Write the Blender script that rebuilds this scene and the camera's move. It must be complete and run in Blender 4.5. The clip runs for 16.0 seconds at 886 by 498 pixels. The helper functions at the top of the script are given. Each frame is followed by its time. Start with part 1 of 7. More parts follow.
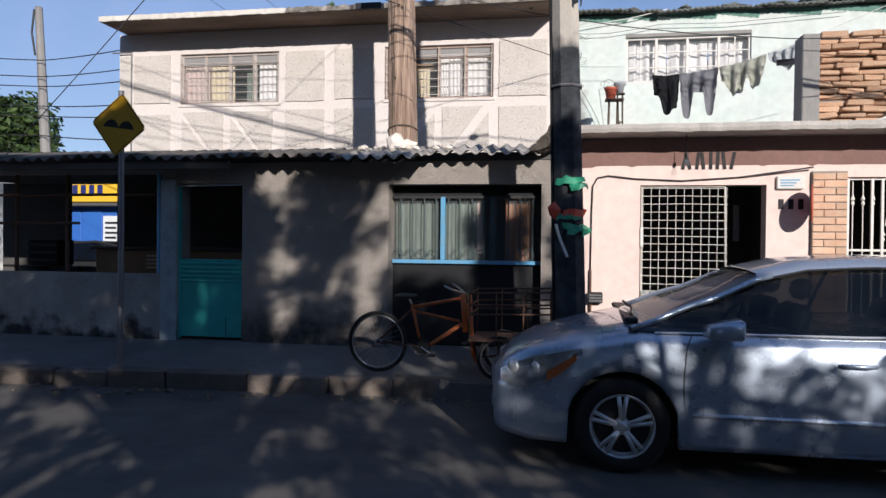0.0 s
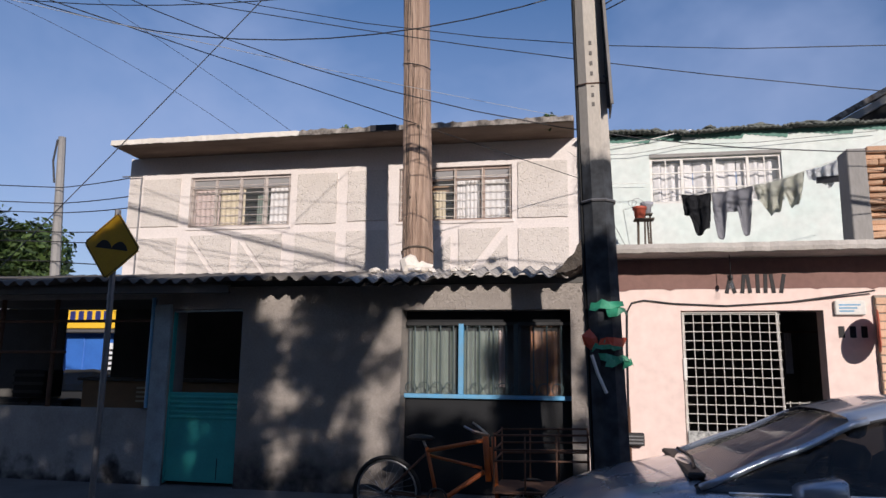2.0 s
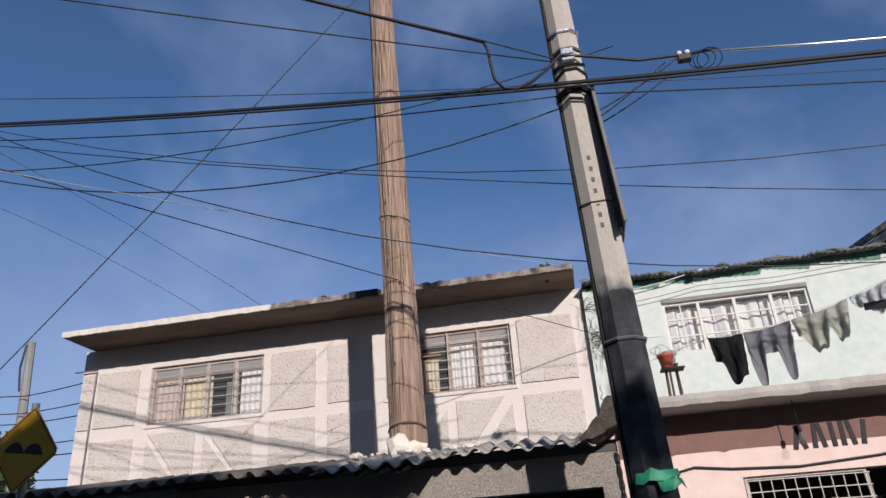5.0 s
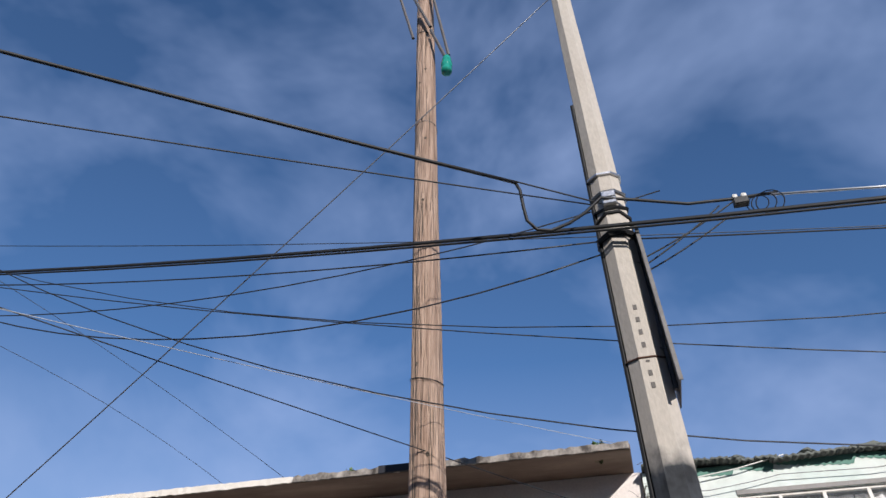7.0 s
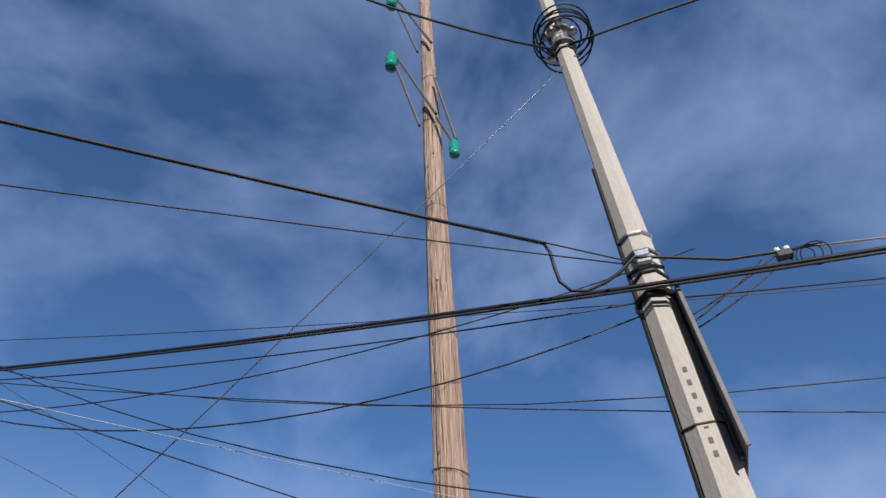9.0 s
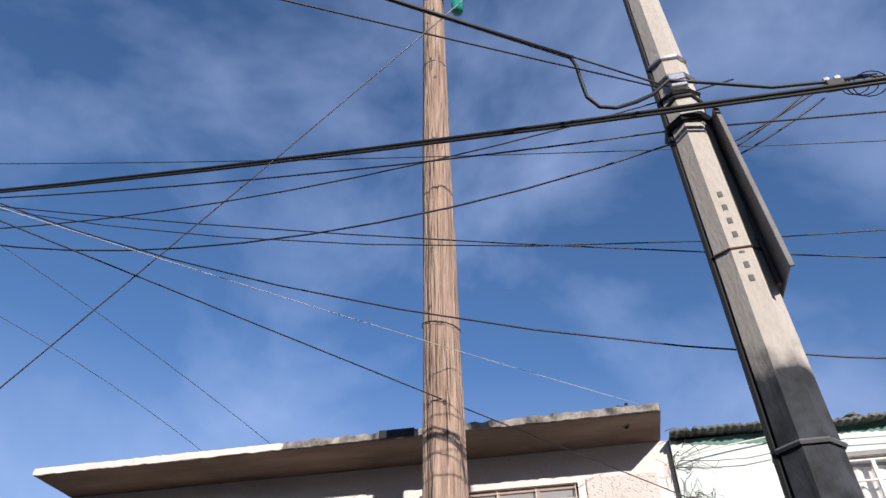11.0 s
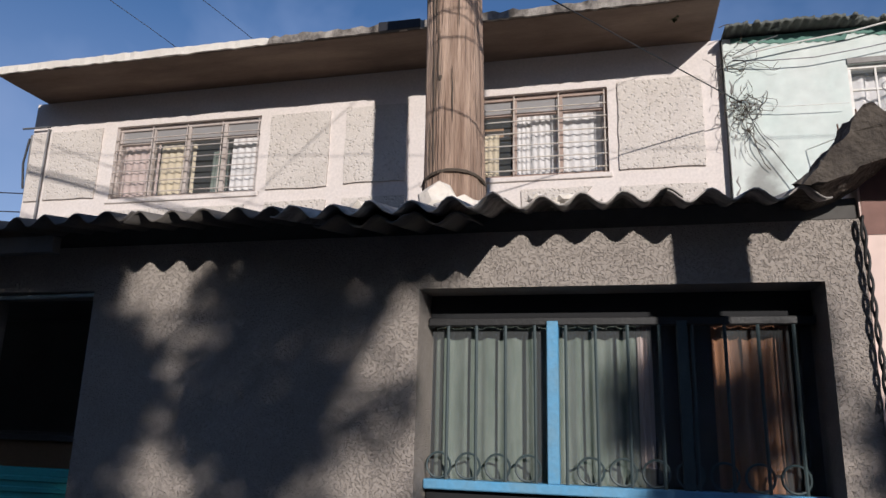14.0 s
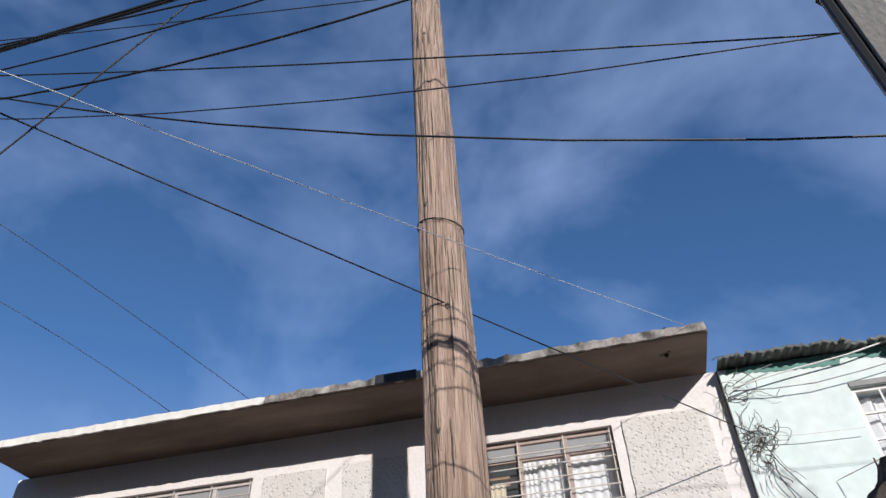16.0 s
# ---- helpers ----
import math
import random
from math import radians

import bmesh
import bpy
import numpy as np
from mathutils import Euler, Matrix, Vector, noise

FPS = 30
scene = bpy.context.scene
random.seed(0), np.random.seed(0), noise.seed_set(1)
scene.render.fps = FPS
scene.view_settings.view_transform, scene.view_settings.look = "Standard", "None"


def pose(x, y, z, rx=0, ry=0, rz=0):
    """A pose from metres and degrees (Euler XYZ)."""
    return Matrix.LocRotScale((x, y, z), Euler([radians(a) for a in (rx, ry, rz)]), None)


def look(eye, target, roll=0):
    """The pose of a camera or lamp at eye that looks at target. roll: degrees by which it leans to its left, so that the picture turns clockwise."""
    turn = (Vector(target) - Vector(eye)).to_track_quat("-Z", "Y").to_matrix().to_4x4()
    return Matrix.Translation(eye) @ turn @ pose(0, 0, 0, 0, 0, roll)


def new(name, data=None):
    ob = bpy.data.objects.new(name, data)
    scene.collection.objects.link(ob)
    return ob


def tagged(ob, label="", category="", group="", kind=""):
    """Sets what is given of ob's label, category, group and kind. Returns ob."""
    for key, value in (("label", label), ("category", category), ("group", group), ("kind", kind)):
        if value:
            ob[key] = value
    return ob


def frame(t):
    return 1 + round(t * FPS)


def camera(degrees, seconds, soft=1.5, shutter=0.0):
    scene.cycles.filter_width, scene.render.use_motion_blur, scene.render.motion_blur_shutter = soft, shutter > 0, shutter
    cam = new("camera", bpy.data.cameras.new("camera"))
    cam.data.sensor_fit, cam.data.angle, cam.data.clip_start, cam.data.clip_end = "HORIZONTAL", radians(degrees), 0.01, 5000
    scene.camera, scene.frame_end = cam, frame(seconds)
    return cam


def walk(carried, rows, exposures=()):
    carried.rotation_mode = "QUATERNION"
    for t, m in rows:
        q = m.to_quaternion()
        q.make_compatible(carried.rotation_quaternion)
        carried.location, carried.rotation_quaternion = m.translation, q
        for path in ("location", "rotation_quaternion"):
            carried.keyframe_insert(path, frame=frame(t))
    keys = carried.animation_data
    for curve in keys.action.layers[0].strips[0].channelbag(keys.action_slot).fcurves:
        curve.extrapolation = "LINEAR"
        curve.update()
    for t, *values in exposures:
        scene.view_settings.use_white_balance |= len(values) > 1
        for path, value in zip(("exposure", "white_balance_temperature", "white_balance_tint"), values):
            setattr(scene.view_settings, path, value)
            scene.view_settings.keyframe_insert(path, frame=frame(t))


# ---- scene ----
cam = camera(64.8, 16.0)
PATH = [
    (0, (0.225, -0.039, 1.578), (-0.113, 1.932, 1.557), 0.6),
    (0.5, (0.242, 0.119, 1.563), (-0.005, 2.104, 1.59), 2.6),
    (1, (0.109, 0.271, 1.605), (-0.113, 2.258, 1.664), 1.9),
    (1.5, (0.032, 0.416, 1.607), (-0.259, 2.387, 1.786), -0.7),
    (2, (0.051, 0.669, 1.627), (-0.323, 2.604, 1.965), 0.7),
    (2.5, (-0.01, 0.878, 1.64), (-0.377, 2.809, 2.01), 1.2),
    (3, (-0.111, 1.044, 1.669), (-0.472, 2.957, 2.125), -0.7),
    (3.5, (-0.122, 1.201, 1.657), (-0.422, 3.102, 2.203), -1.9),
    (4, (-0.095, 1.433, 1.664), (-0.343, 3.316, 2.29), -0.3),
    (4.5, (-0.157, 1.636, 1.688), (-0.42, 3.483, 2.407), -1.7),
    (5, (-0.13, 1.849, 1.706), (-0.444, 3.638, 2.542), -4.0),
    (5.2, (-0.103, 1.949, 1.677), (-0.482, 3.649, 2.659), -2.2),
    (7.3, (-0.01, 2.581, 1.866), (-0.418, 4.013, 3.2), 0.6),
    (7.5, (-0.031, 2.625, 1.876), (-0.443, 4.003, 3.266), 0.7),
    (8, (-0.187, 2.721, 1.857), (-0.506, 4.055, 3.313), -1.7),
    (8.2, (-0.217, 2.746, 1.875), (-0.546, 4.048, 3.357), -1.4),
    (10.3, (-0.41, 3.169, 1.834), (-0.795, 4.54, 3.238), -2.0),
    (10.5, (-0.465, 3.269, 1.812), (-0.864, 4.669, 3.184), -0.4),
    (11, (-0.62, 3.471, 1.781), (-0.969, 4.959, 3.071), -0.0),
    (11.5, (-0.718, 3.647, 1.759), (-1.039, 5.222, 2.949), -2.0),
    (12, (-0.728, 3.892, 1.734), (-1.098, 5.529, 2.822), -0.7),
    (12.5, (-0.792, 4.121, 1.688), (-1.2, 5.859, 2.587), 0.7),
    (13, (-0.895, 4.364, 1.67), (-1.238, 6.236, 2.287), -0.2),
    (13.5, (-0.864, 4.588, 1.669), (-1.278, 6.451, 2.266), -0.2),
    (14, (-0.897, 4.784, 1.647), (-1.367, 6.671, 2.115), 1.5),
    (14.5, (-0.98, 4.964, 1.69), (-1.409, 6.84, 2.233), 1.2),
    (15, (-0.965, 4.959, 1.735), (-1.38, 6.702, 2.625), 0.9),
    (15.1, (-0.949, 4.96, 1.737), (-1.356, 6.666, 2.698), 0.3),
    (15.5, (-0.925, 4.915, 1.744), (-1.319, 6.482, 2.923), -0.1),
    (16, (-0.926, 4.916, 1.782), (-1.284, 6.381, 3.096), -2.2),
]
EXPOSURES = [(0.0, 0.38, 6500, 10), (1.5, 0.3, 6600, 12), (3.0, 0.15, 6900, 15), (4.0, 0.1, 6900, 15), (5.2, 0.15, 6600, 12), (7.3, 0.40, 6450, 10), (8.2, 0.42, 6400, 9), (10.5, 0.50, 6600, 12), (11.0, 0.63, 6600, 12), (12.0, 0.34, 6100, 9), (12.5, 0.17, 6050, 9), (13.2, 0.10, 6250, 9), (14.0, 0.12, 6550, 11), (14.5, 0.32, 6550, 11), (15.2, 0.22, 6300, 11), (16.0, 0.38, 6200, 8)]
walk(cam, [(t, look(eye, target, roll)) for t, eye, target, roll in PATH], EXPOSURES)

# ---- world, sun, exposure ----
SUN_WAY = Vector((-0.49, 1.0, -0.42)).normalized()
world = bpy.data.worlds.new("world")
scene.world = world
world.use_nodes = True
wn, wl = world.node_tree.nodes, world.node_tree.links
wn.clear()
sky = wn.new("ShaderNodeTexSky")
sky.sky_type, sky.sun_disc = "NISHITA", False
sky.sun_elevation = math.asin(-SUN_WAY.z)
sky.sun_rotation = math.atan2(-SUN_WAY.x, -SUN_WAY.y)
sky.air_density, sky.dust_density, sky.ozone_density = 1.0, 0.1, 6.5
w_coord = wn.new("ShaderNodeTexCoord")
w_map = wn.new("ShaderNodeMapping")
w_map.inputs["Scale"].default_value = (1.0, 0.9, 1.35)
w_map.inputs["Rotation"].default_value = (0.5, 0.35, 0.2)
w_noise = wn.new("ShaderNodeTexNoise")
w_noise.inputs["Scale"].default_value, w_noise.inputs["Detail"].default_value = 2.6, 5.0
w_noise.inputs["Roughness"].default_value, w_noise.inputs["Distortion"].default_value = 0.55, 0.25
w_ramp = wn.new("ShaderNodeValToRGB")
w_ramp.color_ramp.elements[0].position, w_ramp.color_ramp.elements[1].position = 0.44, 0.80
w_ramp.color_ramp.elements[0].color, w_ramp.color_ramp.elements[1].color = (0, 0, 0, 1), (0.56, 0.56, 0.56, 1)
w_mix = wn.new("ShaderNodeMixRGB")
w_mix.inputs["Color2"].default_value = (3.7, 4.75, 7.5, 1)
w_back = wn.new("ShaderNodeBackground")
w_back.inputs["Strength"].default_value = 0.10
w_out = wn.new("ShaderNodeOutputWorld")
wl.new(w_coord.outputs["Generated"], w_map.inputs["Vector"])
wl.new(w_map.outputs["Vector"], w_noise.inputs["Vector"])
wl.new(w_noise.outputs["Fac"], w_ramp.inputs["Fac"])
wl.new(w_ramp.outputs["Color"], w_mix.inputs["Fac"])
wl.new(sky.outputs["Color"], w_mix.inputs["Color1"])
w_sep = wn.new("ShaderNodeSeparateXYZ")
w_low = wn.new("ShaderNodeMapRange")
w_low.inputs["From Min"].default_value, w_low.inputs["From Max"].default_value = 0.15, 0.50
w_low.inputs["To Min"].default_value, w_low.inputs["To Max"].default_value = 0.50, 0.0
w_haze = wn.new("ShaderNodeMixRGB")
w_haze.inputs["Color2"].default_value = (3.5, 3.75, 5.2, 1)
wl.new(w_coord.outputs["Generated"], w_sep.inputs["Vector"])
wl.new(w_sep.outputs["Z"], w_low.inputs["Value"])
wl.new(w_low.outputs["Result"], w_haze.inputs["Fac"])
wl.new(w_mix.outputs["Color"], w_haze.inputs["Color1"])
wl.new(w_haze.outputs["Color"], w_back.inputs["Color"])
wl.new(w_back.outputs["Background"], w_out.inputs["Surface"])

sun = new("sun", bpy.data.lights.new("sun", "SUN"))
sun.data.energy, sun.data.angle, sun.data.color = 3.8, radians(0.55), (1.0, 0.95, 0.90)
sun.matrix_world = Matrix.Translation((4, -8, 12)) @ SUN_WAY.to_track_quat("-Z", "Y").to_matrix().to_4x4()

# ---- materials ----
MATS = {}


def mat(name, base, var=None, scale=4.0, fine=60.0, rough=0.8, metal=0.0, bump=0.2, dist=0.01, amount=0.5, stretch=(1, 1, 1), coat=0.0, rand=0.0):
    """Two scales of colour variation, fine bump, and a little roughness change."""
    m = bpy.data.materials.new(name)
    m.use_nodes = True
    n, l = m.node_tree.nodes, m.node_tree.links
    b = n["Principled BSDF"]
    b.inputs["Metallic"].default_value = metal
    b.inputs["Coat Weight"].default_value = coat
    co = n.new("ShaderNodeTexCoord")
    mp = n.new("ShaderNodeMapping")
    mp.inputs["Scale"].default_value = stretch
    l.new(co.outputs["Object"], mp.inputs["Vector"])
    n1, n2 = n.new("ShaderNodeTexNoise"), n.new("ShaderNodeTexNoise")
    n1.inputs["Scale"].default_value, n1.inputs["Detail"].default_value, n1.inputs["Roughness"].default_value = scale, 8, 0.65
    n2.inputs["Scale"].default_value, n2.inputs["Detail"].default_value = fine, 4
    for k in (n1, n2):
        l.new(mp.outputs["Vector"], k.inputs["Vector"])
    r = n.new("ShaderNodeValToRGB")
    r.color_ramp.elements[0].position, r.color_ramp.elements[1].position = 0.36, 0.66
    r.color_ramp.elements[0].color, r.color_ramp.elements[1].color = (0, 0, 0, 1), (amount, amount, amount, 1)
    l.new(n1.outputs["Fac"], r.inputs["Fac"])
    mx = n.new("ShaderNodeMixRGB")
    var = var or tuple(c * 0.6 for c in base)
    mx.inputs["Color1"].default_value, mx.inputs["Color2"].default_value = (*base, 1), (*var, 1)
    l.new(r.outputs["Color"], mx.inputs["Fac"])
    sp = n.new("ShaderNodeMapRange")
    sp.inputs["To Min"].default_value, sp.inputs["To Max"].default_value = 0.82, 1.18
    l.new(n2.outputs["Fac"], sp.inputs["Value"])
    hv = n.new("ShaderNodeHueSaturation")
    l.new(mx.outputs["Color"], hv.inputs["Color"])
    if rand:
        oi = n.new("ShaderNodeObjectInfo")
        rr = n.new("ShaderNodeMapRange")
        rr.inputs["To Min"].default_value, rr.inputs["To Max"].default_value = 1 - rand, 1 + rand
        mu = n.new("ShaderNodeMath")
        mu.operation = "MULTIPLY"
        l.new(oi.outputs["Random"], rr.inputs["Value"])
        l.new(rr.outputs["Result"], mu.inputs[0])
        l.new(sp.outputs["Result"], mu.inputs[1])
        l.new(mu.outputs["Value"], hv.inputs["Value"])
    else:
        l.new(sp.outputs["Result"], hv.inputs["Value"])
    l.new(hv.outputs["Color"], b.inputs["Base Color"])
    rg = n.new("ShaderNodeMapRange")
    rg.inputs["To Min"].default_value, rg.inputs["To Max"].default_value = max(0.02, rough - 0.12), min(1, rough + 0.12)
    l.new(n1.outputs["Fac"], rg.inputs["Value"])
    l.new(rg.outputs["Result"], b.inputs["Roughness"])
    if bump:
        bp = n.new("ShaderNodeBump")
        bp.inputs["Strength"].default_value, bp.inputs["Distance"].default_value = bump, dist
        l.new(n2.outputs["Fac"], bp.inputs["Height"])
        l.new(bp.outputs["Normal"], b.inputs["Normal"])
    MATS[name] = m
    return m


def nodes_of(m):
    return m.node_tree.nodes, m.node_tree.links, m.node_tree.nodes["Principled BSDF"]


def pitted(m, scale, strength, dist, lo=0.1, hi=0.45, pits=False):
    """Replace the bump by rough-cast pits and lumps."""
    n, l, b = nodes_of(m)
    co = n.new("ShaderNodeTexCoord")
    nz = n.new("ShaderNodeTexNoise")
    nz.inputs["Scale"].default_value = scale * 0.8
    av = n.new("ShaderNodeMixRGB")
    av.inputs["Fac"].default_value = 0.12
    vo = n.new("ShaderNodeTexVoronoi")
    vo.feature = "SMOOTH_F1"
    vo.inputs["Scale"].default_value = scale
    rp = n.new("ShaderNodeMapRange")
    rp.inputs["From Min"].default_value, rp.inputs["From Max"].default_value = lo, hi
    n2 = n.new("ShaderNodeTexNoise")
    n2.inputs["Scale"].default_value, n2.inputs["Detail"].default_value = scale * 2.2, 5
    ad = n.new("ShaderNodeMath")
    ad.operation = "MULTIPLY"
    bp = n.new("ShaderNodeBump")
    bp.inputs["Strength"].default_value, bp.inputs["Distance"].default_value = strength, dist
    l.new(co.outputs["Object"], nz.inputs["Vector"])
    l.new(co.outputs["Object"], av.inputs["Color1"])
    l.new(nz.outputs["Color"], av.inputs["Color2"])
    l.new(av.outputs["Color"], vo.inputs["Vector"])
    l.new(vo.outputs["Distance"], rp.inputs["Value"])
    l.new(co.outputs["Object"], n2.inputs["Vector"])
    if pits:
        vo.feature = "F1"
        av.inputs["Fac"].default_value = 0.03
        ad.operation = "MULTIPLY_ADD"
        ad.inputs[1].default_value = 0.35
        l.new(n2.outputs["Fac"], ad.inputs[0])
        l.new(rp.outputs["Result"], ad.inputs[2])
    else:
        l.new(rp.outputs["Result"], ad.inputs[0])
        l.new(n2.outputs["Fac"], ad.inputs[1])
    l.new(ad.outputs["Value"], bp.inputs["Height"])
    l.new(bp.outputs["Normal"], b.inputs["Normal"])
    return m


def second_coat(m, colour, axis, edge, width, ragged=0.3, scale=3.0, above=False):
    """A second paint on one side of a height (or length), with a ragged border."""
    n, l, b = nodes_of(m)
    src = b.inputs["Base Color"].links[0].from_socket
    co = n.new("ShaderNodeTexCoord")
    sx = n.new("ShaderNodeSeparateXYZ")
    nz = n.new("ShaderNodeTexNoise")
    nz.inputs["Scale"].default_value, nz.inputs["Detail"].default_value = scale, 7
    mu = n.new("ShaderNodeMath")
    mu.operation = "MULTIPLY_ADD"
    mu.inputs[1].default_value = ragged * 2
    rp = n.new("ShaderNodeMapRange")
    rp.inputs["From Min"].default_value, rp.inputs["From Max"].default_value = edge + ragged - width, edge + ragged + width
    if not above:
        rp.inputs["To Min"].default_value, rp.inputs["To Max"].default_value = 1, 0
    mx = n.new("ShaderNodeMixRGB")
    mottle = n.new("ShaderNodeTexNoise")
    mottle.inputs["Scale"].default_value, mottle.inputs["Detail"].default_value = 9.0, 6
    tone = n.new("ShaderNodeMapRange")
    tone.inputs["From Min"].default_value, tone.inputs["From Max"].default_value = 0.35, 0.7
    tone.inputs["To Min"].default_value, tone.inputs["To Max"].default_value = 0.6, 1.9
    hs = n.new("ShaderNodeHueSaturation")
    hs.inputs["Color"].default_value = (*colour, 1)
    l.new(co.outputs["Object"], mottle.inputs["Vector"])
    l.new(mottle.outputs["Fac"], tone.inputs["Value"])
    l.new(tone.outputs["Result"], hs.inputs["Value"])
    l.new(hs.outputs["Color"], mx.inputs["Color2"])
    l.new(co.outputs["Object"], sx.inputs["Vector"])
    l.new(co.outputs["Object"], nz.inputs["Vector"])
    l.new(nz.outputs["Fac"], mu.inputs[0])
    l.new(sx.outputs[axis], mu.inputs[2])
    l.new(mu.outputs["Value"], rp.inputs["Value"])
    l.new(rp.outputs["Result"], mx.inputs["Fac"])
    l.new(src, mx.inputs["Color1"])
    l.new(mx.outputs["Color"], b.inputs["Base Color"])
    return m


def mould_patch(m, colour, centre, size):
    """A mottled upright stain about a place (x, z) on a wall."""
    n, l, b = nodes_of(m)
    src = b.inputs["Base Color"].links[0].from_socket
    co = n.new("ShaderNodeTexCoord")
    mp = n.new("ShaderNodeMapping")
    mp.vector_type = "POINT"
    mp.inputs["Location"].default_value = (-centre[0] / size[0], 0, -centre[1] / size[1])
    mp.inputs["Scale"].default_value = (1 / size[0], 0, 1 / size[1])
    ln = n.new("ShaderNodeVectorMath")
    ln.operation = "LENGTH"
    nz = n.new("ShaderNodeTexNoise")
    nz.inputs["Scale"].default_value, nz.inputs["Detail"].default_value = 7.0, 8
    ad = n.new("ShaderNodeMath")
    ad.operation = "MULTIPLY_ADD"
    ad.inputs[1].default_value = 1.5
    rp = n.new("ShaderNodeMapRange")
    rp.inputs["From Min"].default_value, rp.inputs["From Max"].default_value = 1.05, 1.75
    rp.inputs["To Min"].default_value, rp.inputs["To Max"].default_value = 0.85, 0.0
    mx = n.new("ShaderNodeMixRGB")
    mx.inputs["Color2"].default_value = (*colour, 1)
    l.new(co.outputs["Object"], mp.inputs["Vector"])
    l.new(mp.outputs["Vector"], ln.inputs[0])
    l.new(co.outputs["Object"], nz.inputs["Vector"])
    l.new(nz.outputs["Fac"], ad.inputs[0])
    l.new(ln.outputs["Value"], ad.inputs[2])
    l.new(ad.outputs["Value"], rp.inputs["Value"])
    l.new(rp.outputs["Result"], mx.inputs["Fac"])
    l.new(src, mx.inputs["Color1"])
    l.new(mx.outputs["Color"], b.inputs["Base Color"])
    return m


asphalt = mat("asphalt", (0.058, 0.054, 0.053), (0.17, 0.15, 0.13), 0.9, 90, 0.9, bump=0.5, dist=0.008, amount=0.75)
paving = mat("paving_concrete", (0.17, 0.165, 0.165), (0.10, 0.095, 0.09), 1.3, 50, 0.9, bump=0.35, dist=0.008, amount=0.8)
kerbstone = mat("kerb_concrete", (0.10, 0.082, 0.074), (0.22, 0.175, 0.14), 2.0, 40, 0.92, bump=0.6, dist=0.015, amount=0.7, rand=0.25)
broken_conc = mat("dark_broken_concrete", (0.045, 0.036, 0.030), (0.15, 0.125, 0.10), 9, 40, 0.95, bump=0.9, dist=0.02, amount=0.45)
dust = mat("dry_dirt", (0.20, 0.15, 0.11), (0.12, 0.09, 0.07), 4, 40, 0.95, bump=0.8, dist=0.02)
grey_render = pitted(mat("grey_render", (0.37, 0.325, 0.29), (0.27, 0.235, 0.21), 1.5, 40, 0.94, amount=0.8), 90, 0.85, 0.010, 0.05, 0.55, True)
second_coat(grey_render, (0.085, 0.075, 0.07), "Z", 0.62, 0.2, 0.5, 2.8)
stall_render = mat("stall_render", (0.36, 0.35, 0.34), (0.22, 0.21, 0.20), 2.2, 40, 0.93, bump=0.5, dist=0.01, amount=0.8)
second_coat(stall_render, (0.04, 0.036, 0.036), "Z", 0.42, 0.10, 0.60, 3.6)
band_paint = mat("pale_band_paint", (0.71, 0.645, 0.61), (0.65, 0.58, 0.54), 1.4, 40, 0.85, bump=0.15, dist=0.004, amount=0.6)
rough_cast = pitted(mat("rough_cast", (0.62, 0.565, 0.52), (0.55, 0.495, 0.45), 2.5, 50, 0.93, amount=0.7), 30, 0.75, 0.014, 0.04, 0.42, True)
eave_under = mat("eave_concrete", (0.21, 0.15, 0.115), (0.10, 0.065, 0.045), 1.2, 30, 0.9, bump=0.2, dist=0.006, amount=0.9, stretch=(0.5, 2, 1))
slab_edge = mat("slab_edge", (0.74, 0.69, 0.62), (0.45, 0.40, 0.34), 2.5, 60, 0.9, bump=0.4, dist=0.008, amount=0.5)
second_coat(slab_edge, (0.11, 0.095, 0.085), "X", -4.1, 0.1, 0.9, 5.0, above=True)
slab_worn = mat("slab_edge_worn", (0.055, 0.046, 0.040), (0.60, 0.54, 0.48), 7.0, 60, 0.92, bump=0.7, dist=0.012, amount=0.6, stretch=(1, 1, 0.7))
tar = mat("tar_patch", (0.012, 0.013, 0.02), None, 8, 60, 0.6)
mint = mat("mint_plaster", (0.57, 0.65, 0.61), (0.67, 0.68, 0.645), 1.1, 9, 0.88, bump=0.12, dist=0.006, amount=0.9)
second_coat(mint, (0.36, 0.36, 0.33), "Z", 2.95, 0.25, 0.6, 2.2)
mould_patch(mint, (0.25, 0.25, 0.235), (0.42, 3.55), (0.20, 0.62))
ledge_shade_tone = mat("ledge_shade_tone", (0.24, 0.135, 0.115), (0.18, 0.10, 0.085), 1.6, 20, 0.88, bump=0.12, amount=0.7)
plate_metal = mat("dull_sheet_metal", (0.21, 0.20, 0.195), (0.13, 0.12, 0.115), 4, 60, 0.7, 0.2, amount=0.7)
stay_wire = mat("grey_steel_wire", (0.16, 0.16, 0.17), None, 10, 60, 0.4, 0.7, bump=0)
jade = mat("jade_shade_tone", (0.10, 0.24, 0.19), (0.06, 0.13, 0.11), 4, 40, 0.7)
pink = mat("pink_plaster", (0.80, 0.625, 0.565), (0.74, 0.56, 0.50), 0.9, 9, 0.86, bump=0.12, dist=0.005, amount=0.8)
ledge_conc = mat("ledge_concrete", (0.36, 0.33, 0.30), (0.52, 0.48, 0.44), 3, 40, 0.92, bump=0.5, dist=0.01, amount=0.8)
clay = mat("clay_brick", (0.50, 0.285, 0.175), (0.55, 0.37, 0.25), 7, 50, 0.94, bump=0.9, dist=0.014, amount=0.9, rand=0.24)
tan_brick = mat("tan_brick", (0.60, 0.36, 0.24), (0.66, 0.47, 0.34), 7, 60, 0.92, bump=0.4, dist=0.006, amount=0.8, rand=0.15)
